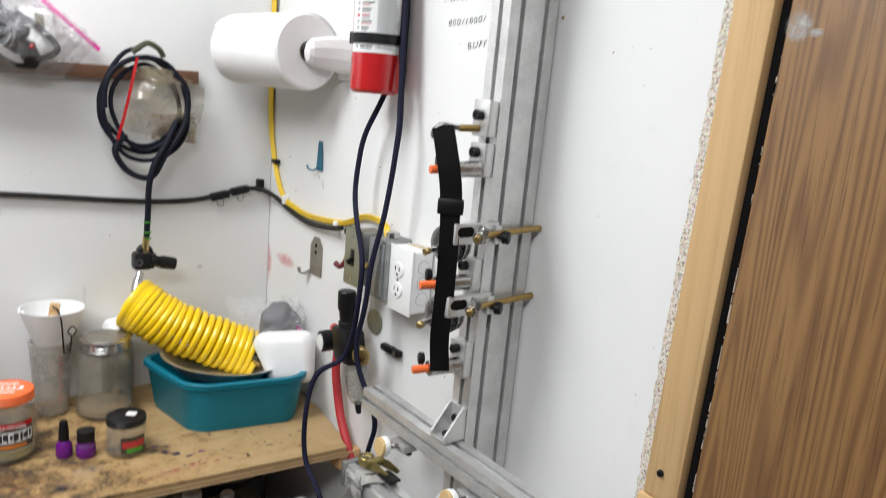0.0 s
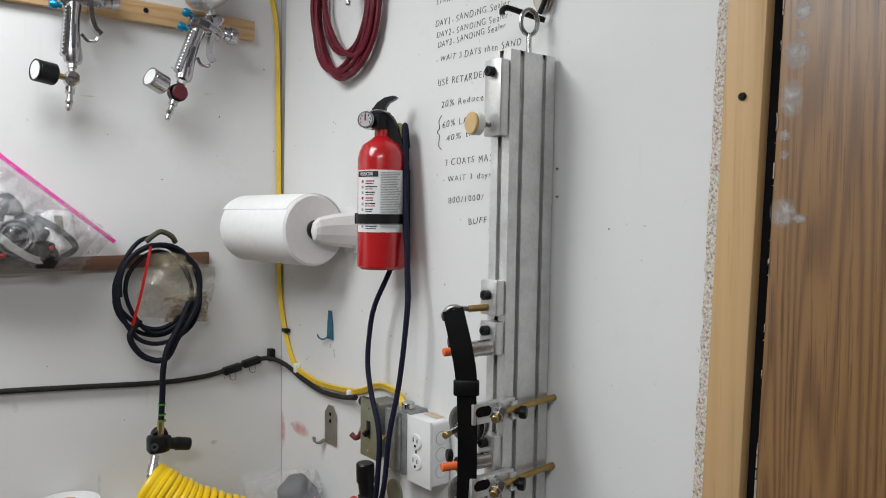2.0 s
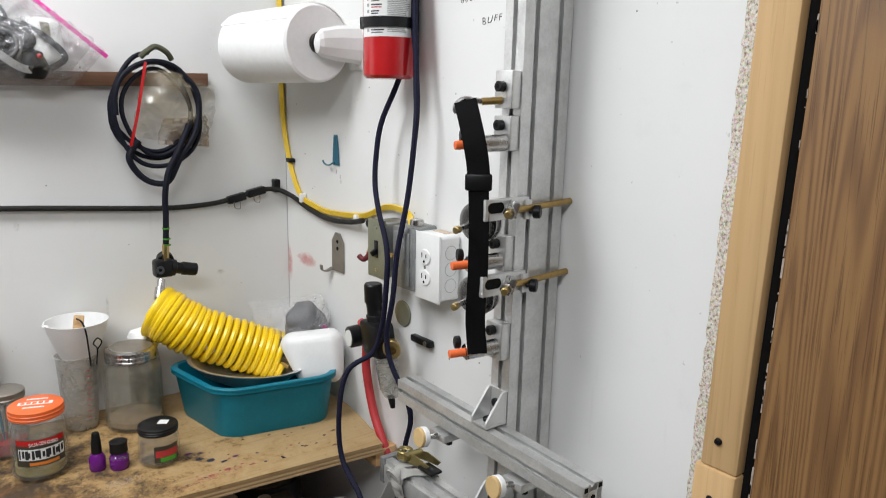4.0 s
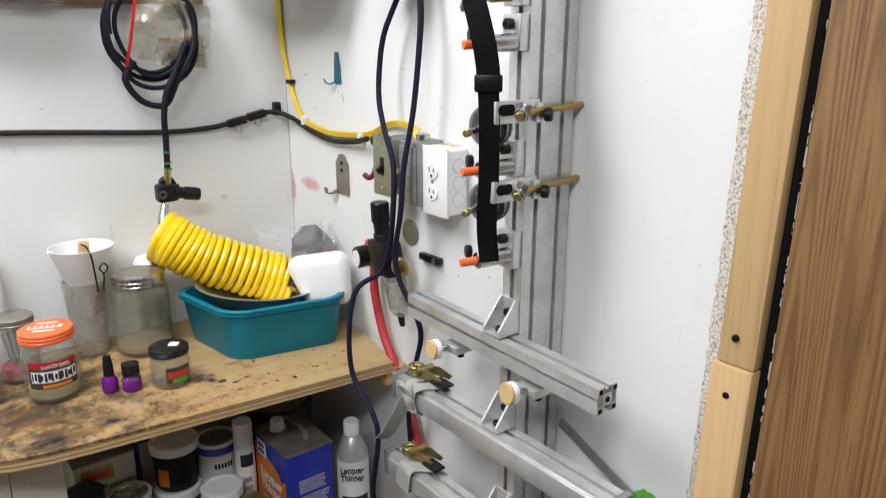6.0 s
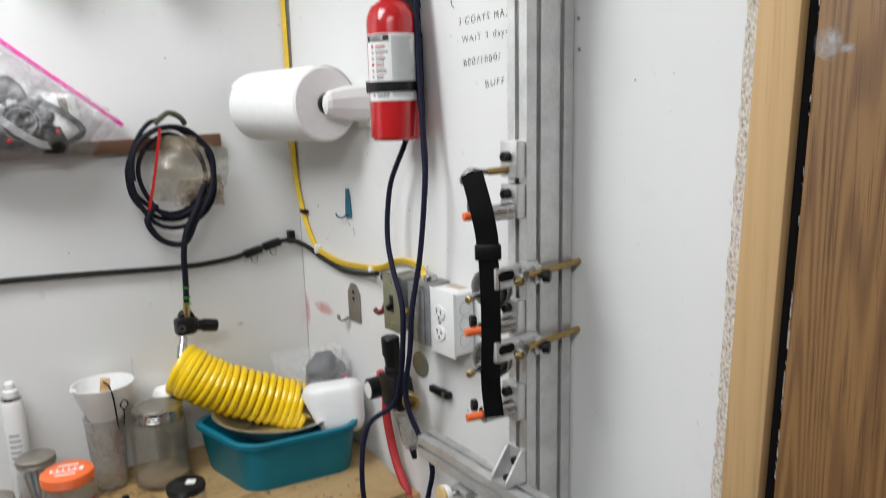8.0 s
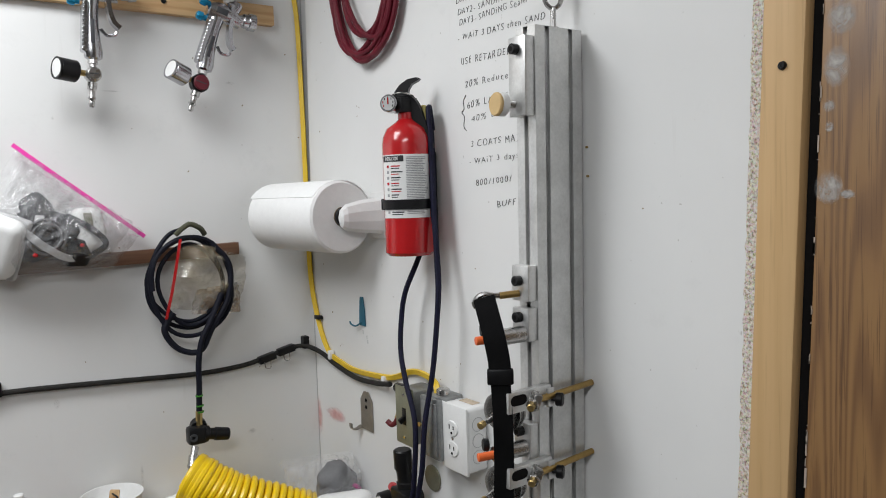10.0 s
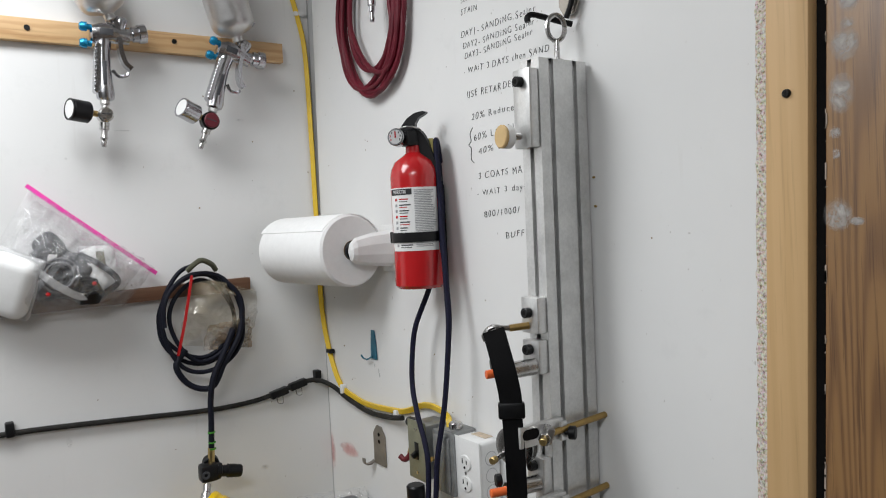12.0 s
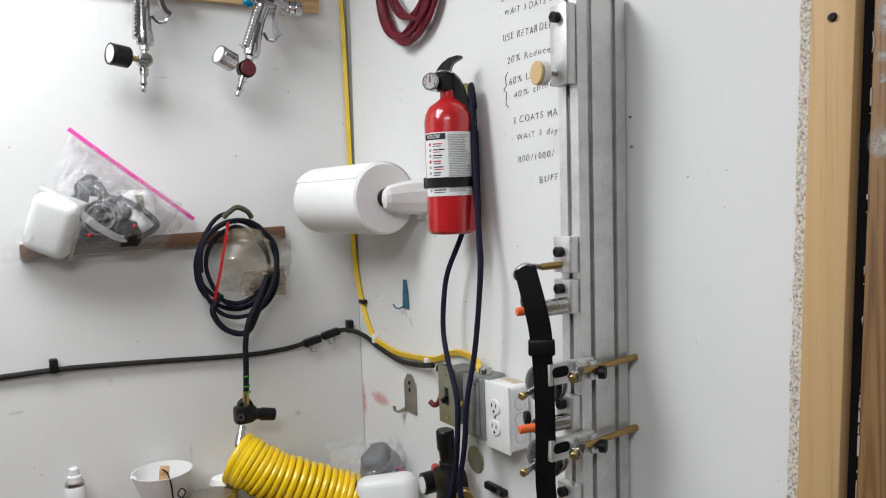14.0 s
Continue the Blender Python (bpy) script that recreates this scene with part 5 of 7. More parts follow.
def spray_gun(x, z, tilt, gauge_mat, reg_mat, cup_lean):
    """A gravity-feed gun seen from its side: body, cup, handle and air fittings."""
    G = Matrix(((1, 0, 0, x), (0, 0, 1, 1.692), (0, 1, 0, z), (0, 0, 0, 1))) @ pose(0, 0, 0, 0, 0, tilt)
    P3 = lambda u, w, d=0.0: G @ Vector((u, w, d))
    gun = thing("spray_gun", P3(0, 0), "chrome gravity feed spray gun hung on the board", "spray gun", "spray guns")
    U, V, D = G.to_3x3() @ Vector((1, 0, 0)), G.to_3x3() @ Vector((0, 1, 0)), G.to_3x3() @ Vector((0, 0, 1))
    bm = loft(B(), [(P3(u, w), a, b2, U, D) for u, w, a, b2 in ((0.000, 0.010, 0.016, 0.012), (0.001, -0.010, 0.0145, 0.0115), (0.000, -0.030, 0.013, 0.0105), (0.000, -0.055, 0.0135, 0.011), (0.001, -0.080, 0.0150, 0.012), (0.003, -0.102, 0.0165, 0.013), (0.003, -0.112, 0.0150, 0.012), (0.003, -0.115, 0.010, 0.009))], 20)
    h = part("handle", bm, M_CHROME, gun)
    for k in range(12):
        part("grip_rib", cyl(B(), P3(-0.0088 - 0.0003 * k, -0.018 - k * 0.0072, -0.0125), P3(-0.0088 - 0.0003 * k, -0.018 - k * 0.0072, 0.0125), 0.0056, None, 14, 0.002), M_CHROME, h)
    part("grip_badge", box(B(), (-0.002, -0.088, -0.0128), (0.004, -0.045, -0.0108), 0.0003, G), M_GREY, h)
    bm = loft(B(), [(P3(u, w), a, b2, V, D) for u, w, a, b2 in ((-0.021, 0.002, 0.010, 0.009), (-0.018, 0.003, 0.016, 0.013), (-0.004, 0.007, 0.019, 0.0145), (0.010, 0.009, 0.019, 0.015), (0.024, 0.008, 0.0165, 0.0145), (0.038, 0.006, 0.014, 0.013), (0.046, 0.004, 0.012, 0.012))], 22)
    lathe(bm, [(0.009, 0), (0.0115, 0.004), (0.012, 0.020), (0.0105, 0.026), (0, 0.026)], axis_frame(P3(0.026, 0.014), P3(0.036, 0.044)), 18)
    bd = part("body", bm, M_CHROME, gun)
    part("badge_frame", box(B(), (-0.006, 0.002, -0.0158), (0.016, 0.014, -0.0135), 0.0005, G), M_GREY, bd)
    part("air_cap", lathe(B(), [(0, 0), (0.011, 0), (0.011, 0.010), (0.014, 0.012), (0.015, 0.034), (0.012, 0.038), (0.006, 0.040), (0, 0.036)], axis_frame(P3(0.040, 0.009), P3(0.09, 0.020)), 24), M_CHROME, bd)
    part("cap_ring", lathe(B(), [(0.0146, 0.022), (0.0172, 0.023), (0.0172, 0.036), (0.0146, 0.037)], axis_frame(P3(0.040, 0.009), P3(0.09, 0.020)), 24), M_CHROME, bd)
    for w, l in ((0.016, 0.036), (-0.014, 0.034)):
        k = part("adjust_knob", lathe(B(), [(0, 0), (0.0055, 0), (0.0055, 0.007), (0.0085, 0.008), (0.0085, 0.016), (0.0062, 0.020), (0, 0.020)], axis_frame(P3(-0.018, w), P3(-0.05, w)), 16), M_BLUECAP, bd, "blue anodised knob")
    part("trigger", strap(B(), [P3(0.022, 0.030, -0.004), P3(0.027, 0.008, -0.004), P3(0.030, -0.022, -0.004), P3(0.037, -0.044, -0.004), P3(0.048, -0.054, -0.004)], 0.008, 0.018, G.to_3x3() @ Vector((0, 0, 1)), 5), M_CHROME, gun)
    part("hook", tube(B(), [P3(0.022, 0.026), P3(0.012, 0.040), P3(0.018, 0.058), P3(0.030, 0.072), P3(0.036, 0.085)], 0.0035, 8, 5), M_CHROME, gun)
    part("finger_guard", tube(B(), [P3(0.016, -0.058), P3(0.026, -0.068), P3(0.040, -0.066), P3(0.044, -0.060)], 0.0032, 7, 5), M_CHROME, gun)
    C = G @ Matrix.Translation((0.016, 0.034, 0)) @ pose(0, 0, 0, 0, 0, cup_lean) @ pose(0, 0, 0, -90, 0, 0)
    cup = part("cup", lathe(B(), [(0, 0), (0.010, 0), (0.010, 0.010), (0.014, 0.013), (0.033, 0.020), (0.041, 0.030), (0.043, 0.040), (0.0445, 0.13), (0.046, 0.135), (0.046, 0.150), (0.030, 0.160), (0, 0.162)], C, 36), M_SATIN, gun, "brushed steel cup")
    part("fitting", lathe(B(), [(0, 0), (0.009, 0), (0.009, 0.014), (0.006, 0.016), (0.006, 0.03), (0, 0.03)], axis_frame(P3(0.002, -0.108), P3(0.001, -0.16)), 8), M_STEEL, gun)
    rr = 0.0135 if reg_mat is M_STEEL else 0.0175
    rg = part("regulator", cyl(B(), P3(0.001, -0.142, 0.010), P3(0.001, -0.142, -0.012), rr, None, 28, 0.002), M_STEEL if reg_mat is M_STEEL else M_BLACK, gun)
    part("regulator_dial", cyl(B(), P3(0.001, -0.142, -0.0118), P3(0.001, -0.142, -0.019), rr * 0.84, None, 24, 0.0015), reg_mat, rg)
    part("dial_slot", box(B(), (-0.001 - rr * 0.5, -0.143, -0.0198), (0.001 + rr * 0.5, -0.1412, -0.0188), 0, G), M_GREY, rg)
    ga = part("gauge", cyl(B(), P3(-0.026, -0.139), P3(-0.058, -0.137, -0.010), 0.0195, None, 32, 0.002), gauge_mat, gun)
    part("gauge_face", cyl(B(), P3(-0.0576, -0.137, -0.0099), P3(-0.0588, -0.137, -0.0103), 0.0165, None, 26), M_LABEL, ga)
    part("gauge_rim", lathe(B(), [(0.0166, 0), (0.0197, 0), (0.0197, 0.0025), (0.0166, 0.0025), (0.0166, 0)], axis_frame(P3(-0.0575, -0.137, -0.0099), P3(-0.09, -0.135, -0.020)), 28), gauge_mat, ga)
    part("gauge_stem", cyl(B(), P3(-0.006, -0.141), P3(-0.027, -0.139), 0.0055, None, 12), M_BRASS, ga)
    part("air_plug", lathe(B(), [(0, 0), (0.0085, 0), (0.0085, 0.012), (0.0055, 0.014), (0.0055, 0.024), (0.0075, 0.028), (0.0045, 0.033), (0.0055, 0.038), (0.004, 0.044), (0, 0.044)], axis_frame(P3(0.000, -0.156), P3(-0.003, -0.22)), 16), M_STEEL, gun)

    scale_up = Matrix.Translation(P3(0, 0)) @ Matrix.Scale(1.13, 4) @ Matrix.Translation(-P3(0, 0))
    for o in gun.children_recursive:
        o.data.transform(scale_up)


spray_gun(0.404, 2.234, -2, M_BLACK, M_STEEL, 24)
spray_gun(0.664, 2.222, -18, M_CHROME, M_DKRED, 33)


def lump(c, radii, amount, scale, n=14):
    """A soft uneven body: a stretched ball pushed about by noise."""
    prof = [(math.sin(math.pi * k / n), -math.cos(math.pi * k / n)) for k in range(n + 1)]
    prof[0], prof[-1] = (0, -1), (0, 1)
    return jolt(jolt(lathe(B(), prof, Matrix.Translation(c) @ Matrix.Diagonal((*radii, 1)), 26), amount, scale), amount * 0.4, scale * 2.6)


def bag_sheet(corners, bulge, mat, name, parent, seed, nu=44, nv=38, label=""):
    """A crumpled film between four corners, bulging towards the room."""
    a, b, c, d = [Vector(p) for p in corners]
    bm = B()
    grid = []
    for i in range(nu + 1):
        row = []
        for j in range(nv + 1):
            u, v = i / nu, j / nv
            p = (a * (1 - u) + b * u) * (1 - v) + (d * (1 - u) + c * u) * v
            o = bulge * (math.sin(math.pi * u) * math.sin(math.pi * v)) ** 0.6
            q = Vector(((p.x + 0.7 * p.z) * 13 + seed, p.y * 20, (p.z - 0.7 * p.x) * 34))
            w = noise.noise(q) * 0.014 + (1 - abs(noise.noise(q * 1.7))) ** 4 * 0.012 + (1 - abs(noise.noise(q * 3.9))) ** 4 * 0.006
            row.append(bm.verts.new(p + Vector((0.25 * w, -o - w, 0.4 * w * (0 < v < 1)))))
        grid.append(row)
    for i in range(nu):
        for j in range(nv):
            bm.faces.new((grid[i][j], grid[i + 1][j], grid[i + 1][j + 1], grid[i][j + 1]))
    return part(name, bm, mat, parent, label, 30)


def cartridge(bm_parent, c, size, turn, mat, tip, name="filter_cartridge", taper=0.0, roll=0.0):
    m = Matrix.Translation(c) @ pose(0, 0, 0, tip, 0, turn) @ pose(0, 0, 0, 0, roll, 0)
    w, h, d = size
    bm = box(B(), (-w / 2, -d / 2, -h / 2), (w / 2, d / 2, h / 2), min(size) * 0.46, m, 5)
    if taper:
        back = m.inverted()
        for v in bm.verts:
            q = back @ v.co
            f = max(0.0, 0.2 - q.z / h)
            q.x = q.x * (1 - taper * f) + w * 0.16 * f
            v.co = m @ q
    ob = part(name, bm, mat, bm_parent, "white filter cartridge")
    if not taper:
        part("cartridge_rim", box(B(), (-w * 0.53, d * 0.1, -h * 0.53), (w * 0.53, d * 0.42, h * 0.53), min(size) * 0.15, m, 3), M_LGREY, ob)
    return ob


rb = thing("bagged_respirator", (0.30, YB - 0.03, 1.70), "grey respirator in a clear bag with pink zip", "respirator")
cartridge(rb, (0.206, 1.692, 1.738), (0.092, 0.124, 0.050), -30, M_WHITE, 12, roll=24)
part("cartridge_mount", lathe(B(), [(0, 0), (0.026, 0), (0.030, 0.012), (0.022, 0.026), (0, 0.026)], axis_frame((0.225, 1.695, 1.742), (0.26, 1.70, 1.75)), 22), M_BLACK, rb, "black cartridge mount")
part("cartridge_mount", lathe(B(), [(0, 0), (0.024, 0), (0.027, 0.012), (0.02, 0.024), (0, 0.024)], axis_frame((0.352, 1.700, 1.765), (0.32, 1.70, 1.76)), 22), M_BLACK, rb, "black cartridge mount")
part("chin_cup", jolt(lathe(B(), [(0, -0.03), (0.02, -0.026), (0.032, -0.004), (0.024, 0.02), (0, 0.028)], Matrix.Translation((0.345, 1.69, 1.715)), 20), 0.008, 40), M_BLACK, rb, "black rubber chin cup")
rc = cartridge(rb, (0.374, 1.705, 1.757), (0.068, 0.096, 0.044), 32, M_LABEL, -8)
part("cartridge_label", box(B(), (-0.026, -0.0232, -0.002), (-0.006, -0.0222, 0.034), 0, Matrix.Translation((0.374, 1.705, 1.757)) @ pose(0, 0, 0, -8, 0, 32)), M_OLIVE, rc)
part("face_piece", lump((0.288, 1.705, 1.752), (0.072, 0.036, 0.054), 0.011, 26), M_GREY, rb, "grey rubber face piece", 60)
part("nose_bridge", lump((0.280, 1.698, 1.796), (0.030, 0.026, 0.040), 0.007, 34), M_GREY, rb, "dark rubber nose bridge", 60)
part("rim_fold", lump((0.318, 1.690, 1.722), (0.052, 0.024, 0.018), 0.009, 40), M_BLACK, rb, "folded rubber edge", 60)
part("mask_sticker", box(B(), (-0.008, -0.0006, -0.009), (0.008, 0, 0.009), 0, Matrix.Translation((0.281, 1.669, 1.784)) @ pose(0, 0, 0, 12, 8, 0)), M_LABEL, rb, "small white sticker")
for rr, dy in ((0.034, 0.0), (0.026, -0.005)):
    part("body_ring", tube(B(), [(0.292 + rr * math.cos(a), 1.668 + dy, 1.750 + rr * math.sin(a)) for a in [k * math.pi / 8 for k in range(17)]], 0.0028, 8, 2), M_MIDGREY, rb)
part("valve_ring", lathe(B(), [(0.010, 0), (0.020, 0), (0.021, 0.008), (0.014, 0.010), (0.010, 0.006), (0.010, 0)], axis_frame((0.290, 1.672, 1.750), (0.285, 1.64, 1.745)), 24), M_BLACK, rb)
part("head_strap", strap(B(), [(0.222, 1.675, 1.785), (0.255, 1.662, 1.760), (0.290, 1.658, 1.728), (0.330, 1.664, 1.705), (0.372, 1.675, 1.715)], 0.014, 0.002, (0, 1, 0.3)), M_LGREY, rb, "grey elastic head strap")
part("head_strap", strap(B(), [(0.33, 1.68, 1.79), (0.37, 1.672, 1.765), (0.40, 1.675, 1.73), (0.37, 1.68, 1.705)], 0.012, 0.002, (0, 1, 0.3)), M_GREY, rb)
bag_sheet([(0.105, 1.74, 1.668), (0.420, 1.74, 1.672), (0.490, 1.742, 1.748), (0.255, 1.742, 1.925)], 0.100, M_FILM, "bag_front", rb, 3.0)
bag_sheet([(0.16, 1.735, 1.688), (0.410, 1.735, 1.692), (0.460, 1.74, 1.752), (0.262, 1.742, 1.905)], 0.045, M_FILM, "bag_fold", rb, 9.0)
part("pink_zip", strap(B(), [(0.252, 1.738, 1.934), (0.330, 1.732, 1.868), (0.410, 1.730, 1.803), (0.492, 1.736, 1.737)], 0.0085, 0.003, (0, 1, 0)), M_PINK, rb, "pink zip seal")
for x, z in ((0.268, 1.716), (0.352, 1.730)):
    part("red_pin", lathe(B(), [(0, -0.005), (0.004, -0.003), (0.005, 0), (0.004, 0.003), (0, 0.005)], Matrix.Translation((x, 1.655, z)), 12), M_RED, rb, "red push pin")

cb = thing("navy_hose_coil", (0.58, YB - 0.02, 1.63), "coiled navy air hose hung on the brown board", "hose")
pts = []
for k in range(4 * 16 + 5):
    a = math.pi / 2 + 2 * math.pi * k / 16
    lap = k / 16
    rx, rz = 0.080 + 0.014 * math.sin(lap * 2.1), 0.100 + 0.013 * math.cos(lap * 1.7)
    pts.append((0.575 + rx * math.cos(a) + 0.004 * math.sin(3 * a + lap), 1.722 - 0.006 * lap, 1.636 + rz * math.sin(a) - 0.004 * lap))
coil = part("coil", tube(B(), pts, 0.0049, 10, 3), M_NAVYHOSE, cb)
part("drop", tube(B(), [(0.625, 1.70, 1.716), (0.662, 1.695, 1.665), (0.655, 1.69, 1.59), (0.615, 1.69, 1.525), (0.585, 1.692, 1.475), (0.54, 1.70, 1.485), (0.512, 1.70, 1.53), (0.535, 1.705, 1.565)], 0.0068, 10), M_NAVYHOSE, cb)
part("drop", tube(B(), [(0.640, 1.692, 1.60), (0.612, 1.686, 1.545), (0.588, 1.685, 1.50), (0.578, 1.686, 1.45), (0.577, 1.688, 1.40), (0.574, 1.690, 1.335)], 0.0066, 10), M_NAVYHOSE, cb)
for z in (1.375, 1.352, 1.338):
    part("green_tie", lathe(B(), [(0.0066, -0.0015), (0.0084, -0.0015), (0.0084, 0.0015), (0.0066, 0.0015), (0.0066, -0.0015)], Matrix.Translation((0.576, 1.6885, z)), 14), M_GREEN, cb, "green cable tie")
part("wire_hanger", tube(B(), [(0.548, 1.70, 1.738), (0.562, 1.692, 1.752), (0.578, 1.69, 1.760), (0.60, 1.692, 1.750), (0.612, 1.70, 1.736)], 0.006, 8), plain("dark_olive_wire", (0.07, 0.07, 0.04), 0.6), cb, "dark olive wire hanger")
hb = thing("brown_bag", (0.59, 1.70, 1.62), "stained plastic bag with red zip hung in the hose coil", "bag")
bag_sheet([(0.520, 1.72, 1.575), (0.690, 1.735, 1.545), (0.715, 1.735, 1.675), (0.560, 1.72, 1.730)], 0.030, M_BROWNFILM, "bag_film", hb, 5.0, 14, 14)
bag_sheet([(0.575, 1.725, 1.556), (0.690, 1.735, 1.548), (0.695, 1.735, 1.618), (0.590, 1.725, 1.610)], 0.014, M_STAINFILM, "contents", hb, 7.0, 12, 12, "brown powdery contents")
part("red_zip", strap(B(), [(0.556, 1.694, 1.728), (0.545, 1.690, 1.68), (0.532, 1.690, 1.62), (0.520, 1.692, 1.572), (0.516, 1.694, 1.555)], 0.006, 0.002, (0, 1, 0)), M_RED, hb, "red zip seal")

rg = thing("inline_regulator", (0.57, 1.69, 1.28), "black air regulator hanging from the navy hose", "regulator")
part("inlet", cyl(B(), (0.574, 1.690, 1.340), (0.572, 1.690, 1.306), 0.0078, None, 8), M_BRASS, rg, "brass inlet fitting")
part("body", box(B(), (0.545, 1.665, 1.262), (0.592, 1.705, 1.308), 0.008), M_BLACK, rg)
part("port_ring", lathe(B(), [(0.004, 0), (0.010, 0), (0.010, 0.006), (0.005, 0.006), (0.004, 0)], axis_frame((0.556, 1.666, 1.284), (0.552, 1.655, 1.284)), 18), M_GREY, rg)
part("bonnet", lathe(B(), [(0, 0), (0.021, 0), (0.021, 0.010), (0.015, 0.012), (0.015, 0.026), (0.0175, 0.028), (0.0165, 0.062), (0.014, 0.065), (0, 0.065)], axis_frame((0.588, 1.683, 1.284), (0.65, 1.677, 1.272)), 20), M_BLACK, rg, "black adjusting knob")
part("back_gauge", cyl(B(), (0.578, 1.690, 1.300), (0.581, 1.712, 1.304), 0.021, None, 24, 0.002), M_BLACK, rg)
part("outlet_plug", lathe(B(), [(0, 0), (0.0085, 0), (0.0085, 0.018), (0.011, 0.020), (0.011, 0.046), (0.008, 0.048), (0.008, 0.062), (0.005, 0.066), (0.005, 0.082), (0, 0.082)], axis_frame((0.556, 1.676, 1.264), (0.520, 1.618, 1.18)), 16), M_STEEL, rg, "steel quick connector")
small = Matrix.Translation((0.558, 1.683, 1.288)) @ Matrix.Scale(0.86, 4) @ Matrix.Translation((-0.562, -1.683, -1.284))
for ob in rg.children:
    if ob.name.split(".")[0] in ("body", "port_ring", "bonnet", "back_gauge"):
        ob.data.transform(small)

# ---- workbench top and lower shelf ----
bench = thing("workbench", (0.4, 1.5, 0.0), "stained plywood bench top fixed along the back wall", "workbench")
outline = [(0.852, 1.247), (0.880, 1.36), (0.896, 1.46), (0.896, YB - 0.001), (0.02, YB - 0.001), (0.02, 1.50), (0.035, 1.445), (0.065, 1.395), (0.110, 1.352), (0.160, 1.325), (0.215, 1.310), (0.276, 1.302), (0.514, 1.279)]
for k, (z0, z1, mt) in enumerate(((0.9575, ZT, M_PLY), (0.9535, 0.9573, M_PLYDARK), (0.9495, 0.9533, M_PLYEDGE), (0.9455, 0.9493, M_PLYDARK), (0.9415, 0.9453, M_PLYEDGE))):
    bm = prism(B(), [(x, y + (0.0008 if k % 2 else 0)) for x, y in outline[::-1]], Matrix.Translation((0, 0, z0)), z1 - z0)
    part("top_sheet" if k == 0 else "ply_layer", bm, mt, bench, "paint-stained plywood face" if k == 0 else "", 20)
part("wall_cleat", box(B(), (0.845, 1.262, 0.905), (0.897, 1.74, 0.9410), 0.001), M_PINEX, bench, "pine cleat under the top")
part("leg", box(B(), (0.03, 1.4595, 0.0), (0.07, 1.54, 0.9410), 0.002), M_CREAM, bench, "cream painted upright")
shelf = thing("lower_shelf", (0.4, 1.5, ZS), "bare plywood shelf under the bench", "shelf")
part("board", box(B(), (0.072, 1.265, ZS - 0.02), (0.897, YB - 0.001, ZS), 0.001), M_PLYEDGE, shelf)
part("support", box(B(), (0.072, 1.30, 0.0), (0.092, 1.75, ZS - 0.021), 0.001), M_CREAM, shelf)
part("front_panel", box(B(), (-0.20, 1.44, 0.0), (0.164, 1.458, 0.9410), 0.0015), M_CREAM, bench, "cream painted front panel")
part("front_panel", box(B(), (0.166, 1.4405, 0.0), (0.251, 1.4585, 0.9410), 0.0015), M_CREAM, bench, "cream painted front panel")
M_BLOT = soft_mark("blue_black_stain", (0.018, 0.016, 0.026), 0.95, "xy", 0.5, 75.0, 0.36)
M_RUST = soft_mark("rust_brown_stain", (0.30, 0.14, 0.045), 0.6, "xy", 0.55, 60.0, 0.38)
M_PINKISH = soft_mark("dried_pink_paint", (0.55, 0.13, 0.11), 0.8, "xy", 0.6, 110.0, 0.42)
M_PALE = soft_mark("pale_varnish_ring", (0.62, 0.50, 0.36), 0.55, "xy", 0.4, 70.0, 0.42)
for n, (x, y, a, b, mt) in enumerate((
        (0.246, 1.332, 0.052, 0.020, M_BLOT),
        (0.212, 1.350, 0.030, 0.012, M_BLOT),
        (0.279, 1.344, 0.032, 0.015, M_RUST),
        (0.323, 1.352, 0.024, 0.011, M_BLOT),
        (0.278, 1.400, 0.030, 0.012, M_RUST),
        (0.225, 1.429, 0.045, 0.020, M_RUST),
        (0.200, 1.488, 0.030, 0.018, M_RUST),
        (0.515, 1.417, 0.022, 0.014, M_BLOT),
        (0.515, 1.318, 0.022, 0.010, M_PINKISH),
        (0.471, 1.302, 0.026, 0.011, M_PINKISH),
        (0.562, 1.323, 0.016, 0.008, M_PINKISH),
        (0.379, 1.397, 0.030, 0.016, M_PALE),
        (0.355, 1.366, 0.030, 0.012, M_PALE))):
    bm = B()
    bm.faces.new([bm.verts.new((x + 1.5 * a * math.cos(k * 0.3142), max(1.306, y + 1.5 * b * math.sin(k * 0.3142)), ZT + 0.0002 + 0.00004 * n)) for k in range(20)])
    part("stain", bm, mt, bench, "dark soaked-in stain", 0)
M_SPLASH = plain("purple_splash", (0.12, 0.01, 0.14), 0.4)
M_DKBLUE = plain("blue_black_splash", (0.03, 0.035, 0.06), 0.5)
M_DULLRED = plain("dried_red_paint", (0.34, 0.085, 0.07), 0.6, var=0.4, scale=120)
random.seed(8)
